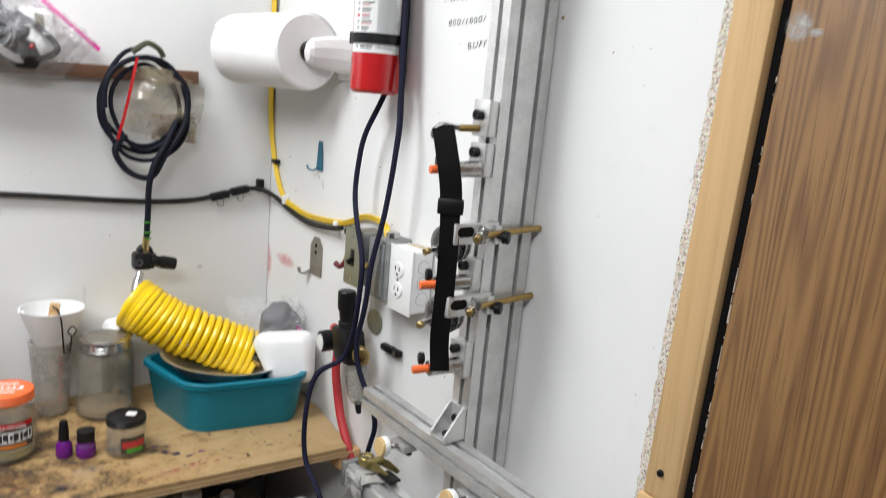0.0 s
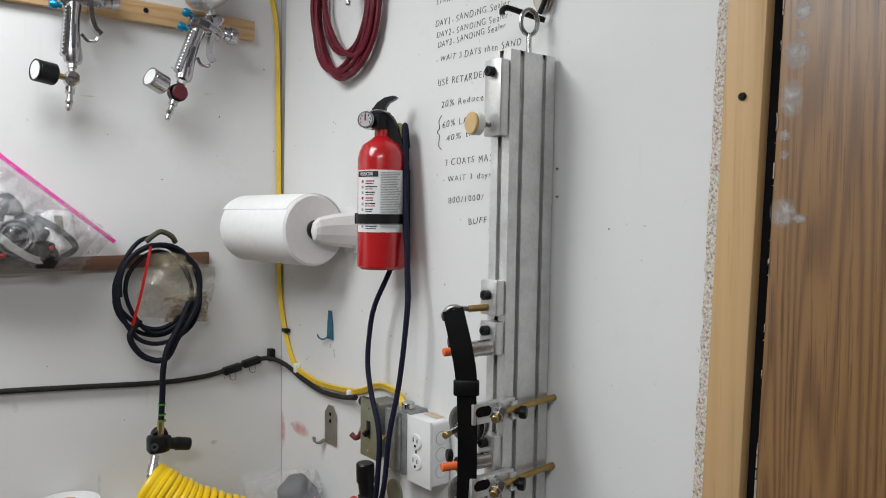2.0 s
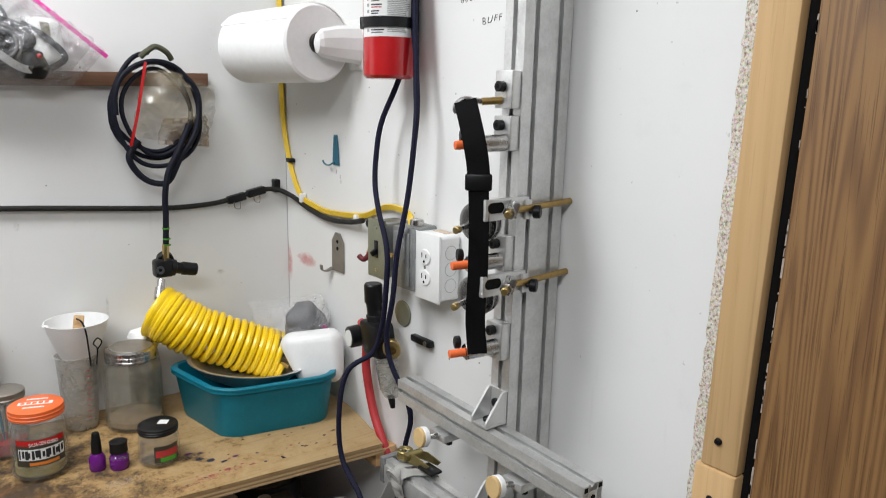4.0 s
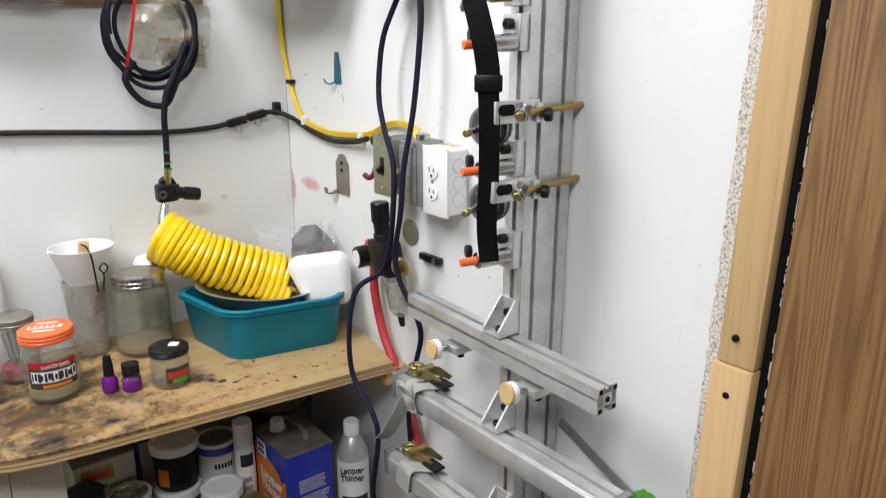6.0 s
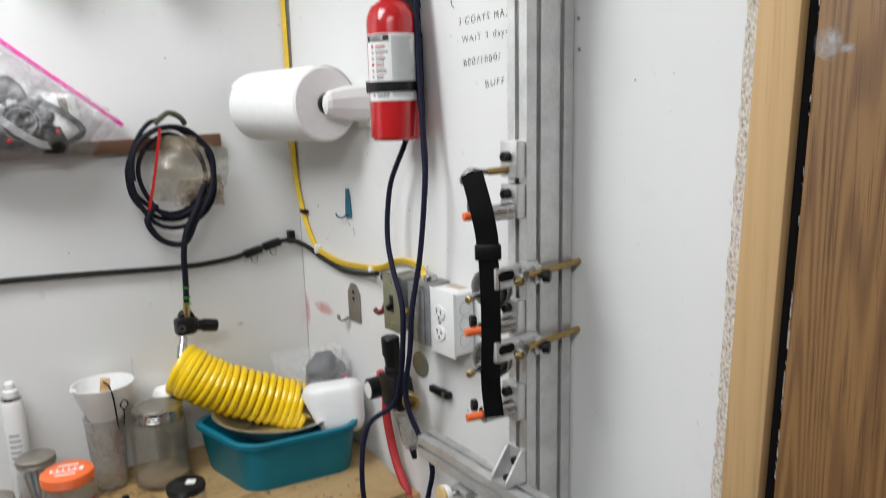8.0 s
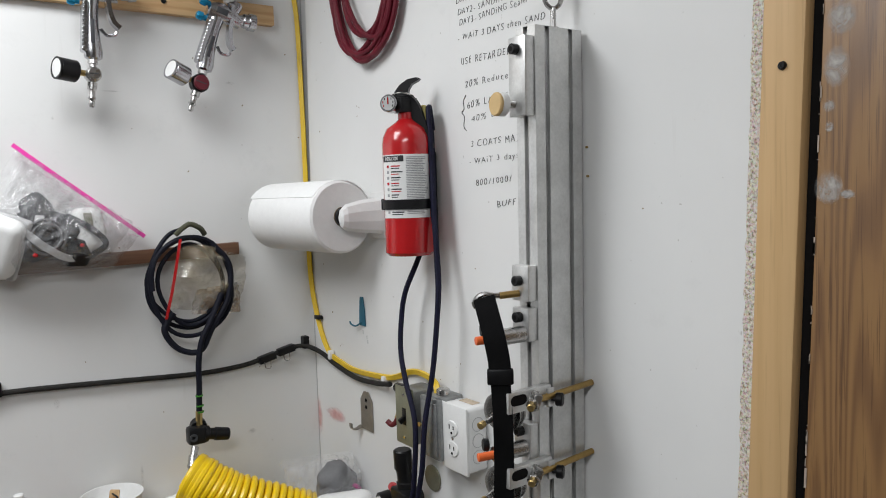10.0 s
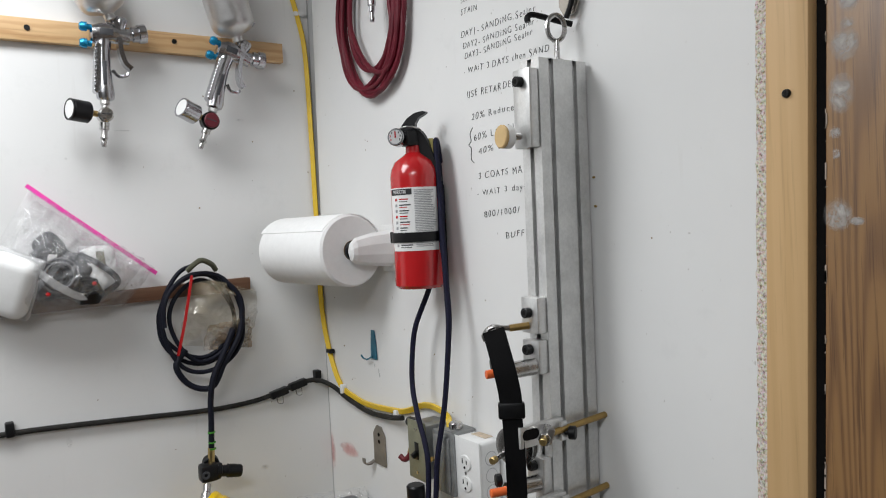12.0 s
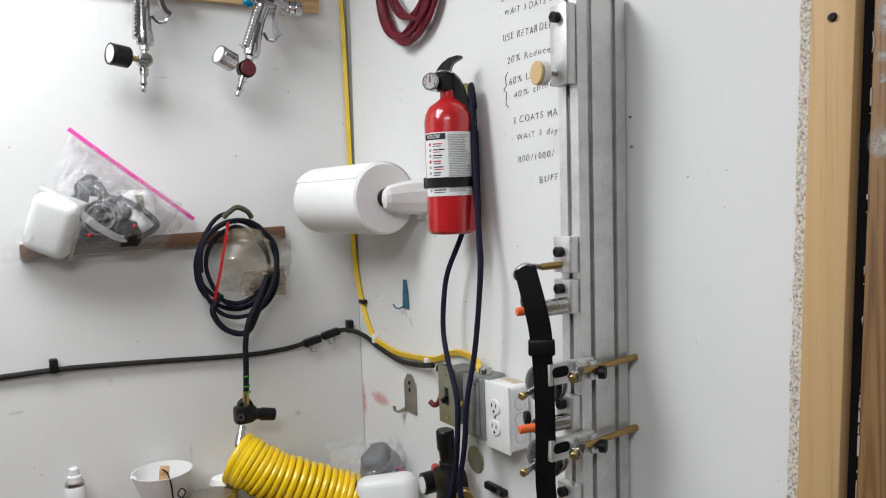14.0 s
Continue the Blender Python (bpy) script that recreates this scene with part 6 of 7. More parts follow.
for x, y, r, mt in ((0.515, 1.435, 0.007, M_SPLASH), (0.535, 1.425, 0.004, M_SPLASH), (0.585, 1.372, 0.005, M_SPLASH), (0.54, 1.385, 0.008, M_DKBLUE), (0.525, 1.400, 0.006, M_DKBLUE), (0.56, 1.365, 0.006, M_DKBLUE), (0.555, 1.33, 0.007, M_DULLRED), (0.52, 1.325, 0.005, M_DULLRED), (0.60, 1.322, 0.005, M_DULLRED), (0.585, 1.335, 0.004, M_DULLRED), (0.66, 1.31, 0.004, M_BLACK), (0.72, 1.33, 0.004, M_BROWN), (0.68, 1.42, 0.004, M_BROWN), (0.77, 1.30, 0.005, M_BROWN), (0.80, 1.36, 0.005, M_BROWN)) + tuple((random.uniform(0.20, 0.85), 1.31 + abs(random.gauss(0, 0.07)), random.uniform(0.0012, 0.0034), random.choice((M_BLACK, M_BROWN, M_BROWN, M_DULLRED, M_DKBLUE, M_DKBLUE))) for k in range(60)):
    bm = B()
    q = random.uniform(0, 6)
    ring = [bm.verts.new((x + r * 1.6 * random.uniform(0.45, 1.0) * math.cos(k * 0.4833 + q), y + r * random.uniform(0.4, 1.0) * math.sin(k * 0.4833 + q), ZT + 0.0004)) for k in range(13)]
    bm.faces.new(ring)
    part("paint_splash", bm, mt, bench, "dried paint splash", 0)

# ---- things on the bench ----
def jar_body(parent, x, y, z, r, h, neck, mat=None, wall=0.0022):
    """A glass jar with thickness, shoulder and neck."""
    sh = h * 0.80
    prof = [(0, 0.0), (r * 0.86, 0.0), (r, 0.006), (r, sh - 0.012), (r * 0.96, sh), (neck, sh + 0.012), (neck, h), (neck - wall, h), (neck - wall, sh + 0.011), (r - wall - 0.001, sh - 0.012), (r - wall, 0.010), (r * 0.82, 0.005), (0, 0.005)]
    return part("glass", lathe(B(), prof, Matrix.Translation((x, y, z)), 36), mat or M_GLASS, parent, "clear glass")


def fill(parent, x, y, z, r, h, mat, name="contents"):
    return part(name, lathe(B(), [(0, 0.0055), (r * 0.8, 0.0055), (r - 0.0045, 0.011), (r - 0.0045, h), (0, h)], Matrix.Translation((x, y, z)), 30), mat, parent)


def lid(parent, x, y, z, r, h, mat, label="", ribs=0):
    prof = [(0, h), (r - 0.003, h), (r, h - 0.002), (r, 0), (r - 0.0015, 0), (r - 0.0015, h - 0.0035), (0, h - 0.0035)]
    ob = part("lid", lathe(B(), prof[::-1], Matrix.Translation((x, y, z)), 36), mat, parent, label)
    for k in range(ribs):
        part("lid_ridge", lathe(B(), [(r, 0), (r + 0.0009, 0.0008), (r, 0.0016)], Matrix.Translation((x, y, z + 0.003 + k * (h - 0.006) / max(1, ribs)))), mat, ob)
    return ob


# salsa jar, orange lid
sj = thing("salsa_jar", (0.276, 1.54, ZT), "glass salsa jar with orange lid, some yellow liquid", "jar")
jar_body(sj, 0.276, 1.54, ZT, 0.043, 0.112, 0.038)
fill(sj, 0.276, 1.54, ZT, 0.043, 0.022, M_DIRTY, "yellow_liquid")
l = lid(sj, 0.276, 1.54, ZT + 0.104, 0.0415, 0.018, M_ORANGE, "orange printed lid", 2)
part("lid_bar", box(B(), (-0.026, -0.006, 0), (0.026, 0.006, 0.0006), 0, Matrix.Translation((0.276, 1.54, ZT + 0.1222)) @ pose(0, 0, 0, 0, 0, -20)), M_LABEL, l)
for k in range(5):
    part("lid_stroke", box(B(), (-0.022 + 0.009 * k, -0.004 + 0.001 * (k % 2), 0), (-0.016 + 0.009 * k, 0.004, 0.0004), 0, Matrix.Translation((0.276, 1.54, ZT + 0.1229)) @ pose(0, 0, 0, 0, 0, -20)), M_ORANGE, l)
for s in (-1, 1):
    part("lid_bar", box(B(), (-0.016, -0.002, 0), (0.016, 0.002, 0.0006), 0, Matrix.Translation((0.276 + 0.006 * s, 1.54 + 0.017 * s, ZT + 0.1222)) @ pose(0, 0, 0, 0, 0, -20)), M_LABEL, l)
M_SALSA = plain("dark_label_print", (0.05, 0.045, 0.03), 0.4, var=0.3)
lb = part("label", wrap(B(), (0.276, 1.54), 0.0436, 212, 318, ZT + 0.030, ZT + 0.076, 20), M_SALSA, sj, "dark printed label")
part("label_band", wrap(B(), (0.276, 1.54), 0.0440, 214, 316, ZT + 0.066, ZT + 0.075, 16), M_RED, lb)
write("label_text", "SALSA CON QUESO", 0.0085, M_LABEL, on_can((0.276, 1.54), 0.0446, 268, ZT + 0.0665) @ Matrix.Translation((-0.020, 0, 0)), lb, 0, 0.042)
part("logo_bar", wrap(B(), (0.276, 1.54), 0.0441, 218, 314, ZT + 0.041, ZT + 0.060, 16), M_LABEL, lb)
for k in range(14):
    part("logo_stroke", wrap(B(), (0.276, 1.54), 0.0445, 220 + k * 6.6, 223.4 + k * 6.6 + 1.6 * (k % 3), ZT + 0.043 + 0.003 * (k % 2), ZT + 0.058 - 0.003 * ((k * 3) % 4 == 1), 3), M_INK, lb)
part("label_foot", wrap(B(), (0.276, 1.54), 0.0440, 240, 300, ZT + 0.032, ZT + 0.037, 12), M_ORLABEL, lb)

sized = Matrix.Translation((0.271, 1.528, ZT)) @ Matrix.Scale(1.12, 4) @ Matrix.Translation((-0.276, -1.54, -ZT))
for ob in sj.children_recursive:
    ob.data.transform(sized)

# two nail lacquer bottles
for x, y, r, h, caph, capr, kind in ((0.357, 1.476, 0.0148, 0.034, 0.040, 0.0095, "round"), (0.392, 1.458, 0.0175, 0.034, 0.022, 0.0165, "squat")):
    nb = thing("lacquer_bottle", (x, y, ZT), "small bottle of purple lacquer with black cap", "bottle", "lacquer bottles")
    part("glass", lathe(B(), [(0, 0), (r * 0.9, 0), (r, 0.004), (r, h * 0.7), (r * 0.7, h * 0.95), (0.007, h), (0.007, h + 0.004), (0, h + 0.004)], Matrix.Translation((x, y, ZT)), 26), M_PURPLE, nb, "purple filled glass")
    part("cap", lathe(B(), [(0, 0), (capr, 0), (capr * 0.95, caph * 0.5), (capr * 0.72 if kind == "round" else capr, caph - 0.002), (capr * 0.6, caph), (0, caph)], Matrix.Translation((x, y, ZT + h)), 22), M_BLACK, nb, "black cap")
    if kind == "squat":
        part("clear_band", lathe(B(), [(r, h * 0.62), (r + 0.0006, h * 0.64), (r + 0.0006, h * 0.80), (r * 0.96, h * 0.84)], Matrix.Translation((x, y, ZT)), 26), M_GLASS, nb)

# small jar, black lid
bj = thing("black_lid_jar", (0.457, 1.447, ZT), "small glass jar with black lid and red label", "jar")
jar_body(bj, 0.457, 1.447, ZT, 0.035, 0.066, 0.030)
l = lid(bj, 0.457, 1.447, ZT + 0.058, 0.0335, 0.014, M_BLACK, "black metal lid", 2)
part("lid_sticker", box(B(), (-0.004, -0.008, 0), (0.013, 0.008, 0.0006), 0, Matrix.Translation((0.462, 1.447, ZT + 0.0722)) @ pose(0, 0, 0, 0, 0, -35)), M_LABEL, l)
lb = part("label", wrap(B(), (0.457, 1.447), 0.0356, 240, 312, ZT + 0.012, ZT + 0.042, 14), M_SALSA, bj, "dark label")
part("label_red", wrap(B(), (0.457, 1.447), 0.0360, 244, 308, ZT + 0.022, ZT + 0.034, 12), M_REDHOSE, lb)
part("label_green", wrap(B(), (0.457, 1.447), 0.0360, 256, 304, ZT + 0.013, ZT + 0.021, 10), M_GREEN, lb)

sized = Matrix.Translation((0.462, 1.442, ZT)) @ Matrix.Scale(1.09, 4) @ Matrix.Translation((-0.457, -1.447, -ZT))
for ob in bj.children_recursive:
    ob.data.transform(sized)

# tall mason jar
mj = thing("mason_jar", (0.472, 1.645, ZT), "large cloudy mason jar with zinc lid", "jar")
jar_body(mj, 0.474, 1.640, ZT, 0.054, 0.158, 0.045, M_CLOUDY)
fill(mj, 0.474, 1.640, ZT, 0.054, 0.020, M_BROWNPOWDER, "sediment")
l = lid(mj, 0.474, 1.640, ZT + 0.140, 0.0485, 0.022, M_STEEL, "zinc screw lid", 2)
part("lid_disc", cyl(B(), (0.474, 1.640, ZT + 0.1615), (0.474, 1.640, ZT + 0.1632), 0.040, None, 32, 0.0005), M_NICKEL, l)

sized = Matrix.Translation((0.473, 1.640, ZT)) @ Matrix.Scale(1.08, 4) @ Matrix.Translation((-0.474, -1.640, -ZT))
for ob in mj.children_recursive:
    ob.data.transform(sized)

# gold-lidded jar with a crumpled rag on it
gj = thing("gold_lid_jar", (0.518, 1.715, ZT), "tall jar with dull gold lid against the wall", "jar")
jar_body(gj, 0.518, 1.715, ZT, 0.034, 0.155, 0.029, M_CLOUDY)
lid(gj, 0.518, 1.715, ZT + 0.146, 0.033, 0.015, M_GOLD, "dull gold lid", 1)
bm = lathe(B(), [(0, 0), (0.024, 0.001), (0.034, 0.010), (0.028, 0.022), (0.012, 0.028), (0, 0.028)], Matrix.Translation((0.520, 1.712, ZT + 0.1615)), 22)
solo("crumpled_paper", jolt(bm, 0.007, 45), M_PAPER, "crumpled white paper on a jar lid", "paper")

# measuring cup with funnel
mc = thing("measuring_cup", (0.377, 1.693, ZT), "cloudy plastic measuring cup with graduations", "cup")
part("cup", lathe(B(), [(0, 0), (0.031, 0), (0.033, 0.003), (0.041, 0.160), (0.043, 0.162), (0.040, 0.163), (0.0385, 0.160), (0.031, 0.005), (0, 0.004)], Matrix.Translation((0.377, 1.693, ZT)), 36), M_CUP, mc)
for k in range(9):
    part("graduation", wrap(B(), (0.377, 1.693), 0.0345 + 0.0008 * k + 0.0006, 282, 292 + 6 * (k % 2), ZT + 0.03 + k * 0.013, ZT + 0.0315 + k * 0.013, 3), M_REDHOSE, mc)
fn = thing("funnel", (0.380, 1.690, ZT + 0.13), "white plastic funnel resting in the cup", "funnel")
part("cone", lathe(B(), [(0.007, 0.085), (0.012, 0.115), (0.038, 0.165), (0.056, 0.215), (0.061, 0.232), (0.0625, 0.236), (0.060, 0.236), (0.054, 0.216), (0.036, 0.167), (0.010, 0.116), (0.005, 0.085), (0.007, 0.085)], Matrix.Translation((0.382, 1.690, ZT)), 40), M_WHITE, fn)
part("tab", box(B(), (0.318, 1.684, ZT + 0.228), (0.330, 1.700, ZT + 0.234), 0.002), M_WHITE, fn)
br = thing("foam_brush", (0.377, 1.67, ZT + 0.20), "wooden brush handle with wire hook in the funnel", "brush")
part("wood_tip", box(B(), (-0.010, -0.004, 0.0), (0.010, 0.004, 0.040), 0.003, Matrix.Translation((0.378, 1.668, ZT + 0.212)) @ pose(0, 0, 0, -8, 8, -20)), M_PINEX, br)
part("wire_hook", tube(B(), [(0.379, 1.668, ZT + 0.245), (0.383, 1.642, ZT + 0.244), (0.386, 1.626, ZT + 0.225), (0.389, 1.628, ZT + 0.185), (0.392, 1.636, ZT + 0.150)], 0.0018, 6), M_BLACK, br)
part("wire_hook", tube(B(), [(0.404, 1.640, ZT + 0.150), (0.406, 1.632, ZT + 0.185), (0.399, 1.630, ZT + 0.198), (0.407, 1.629, ZT + 0.209), (0.415, 1.631, ZT + 0.199), (0.407, 1.631, ZT + 0.186)], 0.0014, 6), M_BLACK, br)

# brush jar and small aerosol at the back, jar of teal paint
qj = thing("brush_jar", (0.235, 1.648, ZT), "clear jar with worn metal lid and pink residue", "jar")
jar_body(qj, 0.235, 1.648, ZT, 0.038, 0.125, 0.033)
fill(qj, 0.235, 1.648, ZT, 0.038, 0.03, M_REDHOSE, "pink_residue")
l = lid(qj, 0.235, 1.648, ZT + 0.116, 0.036, 0.016, M_NICKEL, "worn metal lid", 1)
for k in range(5):
    part("stick", cyl(B(), (0.225 + 0.005 * k, 1.64 + 0.004 * (k % 3), ZT + 0.012), (0.212 + 0.011 * k, 1.645, ZT + 0.10), 0.0022, None, 8), M_TEAL if k % 2 else M_BROWNPOWDER, qj)
sp = thing("aerosol_can", (0.215, 1.722, ZT), "white aerosol can with white spray cap", "spray can")
part("can", lathe(B(), [(0, 0), (0.020, 0), (0.021, 0.003), (0.021, 0.200), (0.018, 0.210), (0.013, 0.215), (0, 0.215)], Matrix.Translation((0.215, 1.722, ZT)) @ Matrix.Diagonal((1, 1, 1.12, 1)), 28), M_LABEL, sp)
part("collar", lathe(B(), [(0.0185, 0.208), (0.0195, 0.211), (0.0185, 0.215), (0.012, 0.2155)], Matrix.Translation((0.215, 1.722, ZT)) @ Matrix.Diagonal((1, 1, 1.12, 1)), 24), M_STEEL, sp)
part("spray_cap", lathe(B(), [(0.013, 0.214), (0.0135, 0.226), (0.010, 0.228), (0.0095, 0.240), (0.007, 0.242), (0, 0.242)], Matrix.Translation((0.215, 1.722, ZT)) @ Matrix.Diagonal((1, 1, 1.12, 1)), 22), M_WHITE, sp)
for k in range(6):
    part("print_line", wrap(B(), (0.215, 1.722), 0.0214, 225, 285 - 4 * (k % 3), ZT + 0.10 + 0.012 * k, ZT + 0.104 + 0.012 * k, 6), M_PRINT, sp)
tj = thing("teal_paint_jar", (0.150, 1.565, ZT), "glass jar of teal paint with grey lid", "jar")
jar_body(tj, 0.150, 1.565, ZT, 0.036, 0.10, 0.032)
fill(tj, 0.150, 1.565, ZT, 0.036, 0.045, M_TEAL, "teal_paint")
lid(tj, 0.150, 1.565, ZT + 0.092, 0.0345, 0.014, M_NICKEL, "grey metal lid", 1)

# teal basin with steel bowl, coil hose and bagged respirator in it
bs = thing("teal_basin", (0.735, 1.585, ZT), "teal plastic wash basin on the bench", "basin")
def rounded(cx, cy, w, d, r, n=6):
    pts = []
    for sx, sy, a0 in ((1, 1, 0), (-1, 1, 90), (-1, -1, 180), (1, -1, 270)):
        for k in range(n + 1):
            a = radians(a0 + 90 * k / n)
            pts.append((cx + sx * (w / 2 - r) + r * math.cos(a), cy + sy * (d / 2 - r) + r * math.sin(a)))
    return pts


bm = B()
rings = []
CX, CY = 0.724, 1.567
def set_in_corners(co):
    """Bends the tub's square plan to its sagging, slightly splayed rim."""
    u, v = (co.x - CX) / 0.290 + 0.5, (co.y - CY) / 0.308 + 0.5
    fl, fr, br, bl = Vector((0.584, 1.436)), Vector((0.838, 1.384)), Vector((0.880, 1.65)), Vector((0.545, 1.665))
    p = (fl * (1 - u) + fr * u) * (1 - v) + (bl * (1 - u) + br * u) * v
    return Vector((p.x, p.y, co.z))
for w, d, r, z in ((0.235, 0.245, 0.04, 0.004), (0.250, 0.260, 0.045, 0.0005), (0.258, 0.268, 0.05, 0.010), (0.282, 0.290, 0.055, 0.104), (0.288, 0.306, 0.06, 0.108), (0.290, 0.308, 0.06, 0.101), (0.293, 0.311, 0.06, 0.101), (0.292, 0.310, 0.06, 0.113), (0.272, 0.288, 0.055, 0.113), (0.266, 0.282, 0.054, 0.104), (0.224, 0.238, 0.048, 0.012), (0.18, 0.19, 0.04, 0.006)):
    rings.append([bm.verts.new((x, y, ZT + z)) for x, y in rounded(CX, CY, w, d, r)])
for a, b2 in zip(rings, rings[1:]):
    for k in range(len(a)):
        bm.faces.new((a[k], a[(k + 1) % len(a)], b2[(k + 1) % len(a)], b2[k]))
bm.faces.new(rings[0][::-1])
bm.faces.new(rings[-1])
for v in bm.verts:
    v.co = set_in_corners(v.co)
part("tub", bm, M_TEAL, bs)
loop = [set_in_corners(Vector((x, y, ZT + 0.1105))) for x, y in rounded(CX, CY, 0.290, 0.308, 0.06)]
part("rim", tube(B(), loop + loop[:2], 0.0032, 8, raw=True), M_TEAL, bs, "rolled rim")
bo = thing("steel_bowl", (0.69, 1.59, ZT + 0.07), "shallow stainless steel bowl lying in the basin", "bowl")
bm = lathe(B(), [(0, 0.004), (0.06, 0.0), (0.10, 0.018), (0.128, 0.046), (0.136, 0.047), (0.136, 0.045), (0.130, 0.044), (0.102, 0.016), (0.062, -0.002), (0, 0.002)], Matrix.Translation((0.700, 1.568, ZT + 0.074)) @ Matrix.Scale(0.98, 4) @ pose(0, 0, 0, 0, 6, 0), 44)
part("bowl", bm, M_SATIN, bo)

yc = thing("yellow_coil_hose", (0.66, 1.62, 1.12), "bright yellow coiled air hose lying on the basin", "hose")
axis = spline([(0.541, 1.676, 1.196), (0.564, 1.660, 1.180), (0.612, 1.640, 1.146), (0.675, 1.618, 1.116), (0.736, 1.596, 1.090), (0.786, 1.576, 1.070)], 40)
pts = []
turns, n = 22, len(axis)
for i in range(turns * 20 + 1):
    f = i / (turns * 20)
    q = f ** 1.12 * (n - 1)
    k = min(int(q), n - 2)
    p = axis[k].lerp(axis[k + 1], q - k)
    d = (axis[k + 1] - axis[k]).normalized()
    s = d.cross(Vector((0, 0, 1))).normalized()
    u = s.cross(d)
    a = 2 * math.pi * turns * f
    r = 0.052 - 0.001 * f + 0.0015 * math.sin(f * 37)
    pts.append(p + (s * math.cos(a) + u * math.sin(a)) * r)
part("coil", tube(B(), pts, 0.0076, 9, raw=True), M_COIL, yc)
e = pts[-1]
part("end_fitting", cyl(B(), e, e + Vector((0.006, -0.02, -0.004)), 0.005, None, 10), M_BRASS, yc, "brass end fitting")
part("inlet_end", tube(B(), [(0.545, 1.673, 1.190), (0.544, 1.668, 1.175), (0.535, 1.655, 1.185), pts[0]], 0.0052, 9), M_COIL, yc)

rp = thing("bagged_mask", (0.83, 1.53, 1.07), "white respirator cartridge in a clear bag", "respirator")
cartridge(rp, (0.816, 1.474, 1.092), (0.140, 0.120, 0.062), -38, M_WHITE, -14, taper=0.46, roll=-7)
part("face_piece", lump((0.836, 1.552, 1.146), (0.050, 0.036, 0.046), 0.012, 26), M_MIDGREY, rp, "grey rubber face piece", 60)
part("face_seal", lump((0.790, 1.560, 1.100), (0.050, 0.030, 0.026), 0.010, 34), M_GREY, rp, "dark rubber face seal", 60)
bag_sheet([(0.735, 1.60, 1.06), (0.885, 1.50, 1.05), (0.890, 1.58, 1.205), (0.75, 1.68, 1.185)], 0.085, M_FILM, "bag_front", rp, 13.0)
bag_sheet([(0.745, 1.59, 1.07), (0.880, 1.53, 1.06), (0.888, 1.60, 1.185), (0.76, 1.67, 1.165)], 0.040, M_FILM, "bag_fold", rp, 17.0)
part("pink_zip", strap(B(), [(0.852, 1.56, 1.150), (0.872, 1.54, 1.140), (0.886, 1.525, 1.128)], 0.008, 0.0025, (0.5, 0.8, 0)), M_PINK, rp, "pink zip end")

# ---- tins, tubs and jars on the lower shelf ----
def f_can(name, lo, hi, body, label, handle=True, cap=True):
    """An oblong solvent tin with seams, raised top, handle and screw cap."""
    t = thing(name, ((lo[0] + hi[0]) / 2, (lo[1] + hi[1]) / 2, lo[2]), label, "tin")
    bodyob = part("body", box(B(), lo, hi, 0.006, None, 3), body, t)
    top = part("top", box(B(), (lo[0] - 0.0008, lo[1] - 0.0008, hi[2] - 0.004), (hi[0] + 0.0008, hi[1] + 0.0008, hi[2] + 0.002), 0.0022), M_TINTOP, t, "dusty grey tin top")
    cx, cy = (lo[0] + hi[0]) / 2, (lo[1] + hi[1]) / 2
    if cap:
        part("screw_cap", lathe(B(), [(0, 0.024), (0.014, 0.024), (0.0155, 0.022), (0.0155, 0.004), (0.018, 0.003), (0.018, 0), (0, 0)][::-1], Matrix.Translation((cx - 0.016, hi[1] - 0.040, hi[2] + 0.002)), 22), M_WHITE, t, "white screw cap")
    if handle:
        part("handle", strap(B(), [(cx + 0.012, lo[1] + 0.035, hi[2] + 0.002), (cx + 0.012, lo[1] + 0.045, hi[2] + 0.018), (cx + 0.012, cy, hi[2] + 0.023), (cx + 0.012, hi[1] - 0.03, hi[2] + 0.018), (cx + 0.012, hi[1] - 0.02, hi[2] + 0.002)], 0.002, 0.012, (1, 0, 0)), M_TINTOP, t, "folded tin handle")
    return t, bodyob


blue, body = f_can("lacquer_thinner_tin", (0.645, 1.348, ZS), (0.757, 1.508, 0.768), M_BLUECAN, "blue lacquer thinner tin with orange label")
ON_LEFT = lambda y, z: Matrix(((0, 0, -1, 0.6442), (-1, 0, 0, y), (0, 1, 0, z), (0, 0, 0, 1)))
ON_FRONT = lambda x, z, y: Matrix(((1, 0, 0, x), (0, 0, -1, y), (0, 1, 0, z), (0, 0, 0, 1)))
lab = part("orange_panel", prism(B(), [(0.006, 0.004), (0.152, 0.004), (0.152, 0.165), (0.006, 0.206)], ON_LEFT(1.507, ZS + 0.006), 0.0006), M_ORLABEL, body, "orange label panel")
part("brand_patch", box(B(), (0.6430, 1.446, ZS + 0.19), (0.6440, 1.488, ZS + 0.226), 0.0003), M_LABEL, body)
for k in range(2):
    part("brand_bar", box(B(), (0.6424, 1.452, ZS + 0.197 + 0.014 * k), (0.6432, 1.482, ZS + 0.205 + 0.014 * k)), M_BLUECAN, body)
part("number_disc", cyl(B(), (0.6442, 1.372, ZS + 0.178), (0.6432, 1.372, ZS + 0.178), 0.011, None, 22), M_BLUECAN, body)
for txt, z, s, w in (("Lacquer", 0.138, 0.034, 0.105), ("Thinner", 0.108, 0.034, 0.105)):
    write("tin_text", txt, s, M_LABEL, ON_LEFT(1.478, ZS + z) @ Matrix.Translation((0, 0, 0.001)), lab, 0, w, thin=-0.0008)
for k in range(5):
    part("print_bar", box(B(), (0.6430, 1.375 + 0.01 * (k % 2), ZS + 0.03 + 0.014 * k), (0.6438, 1.470, ZS + 0.036 + 0.014 * k)), M_CREAM, lab)
random.seed(4)
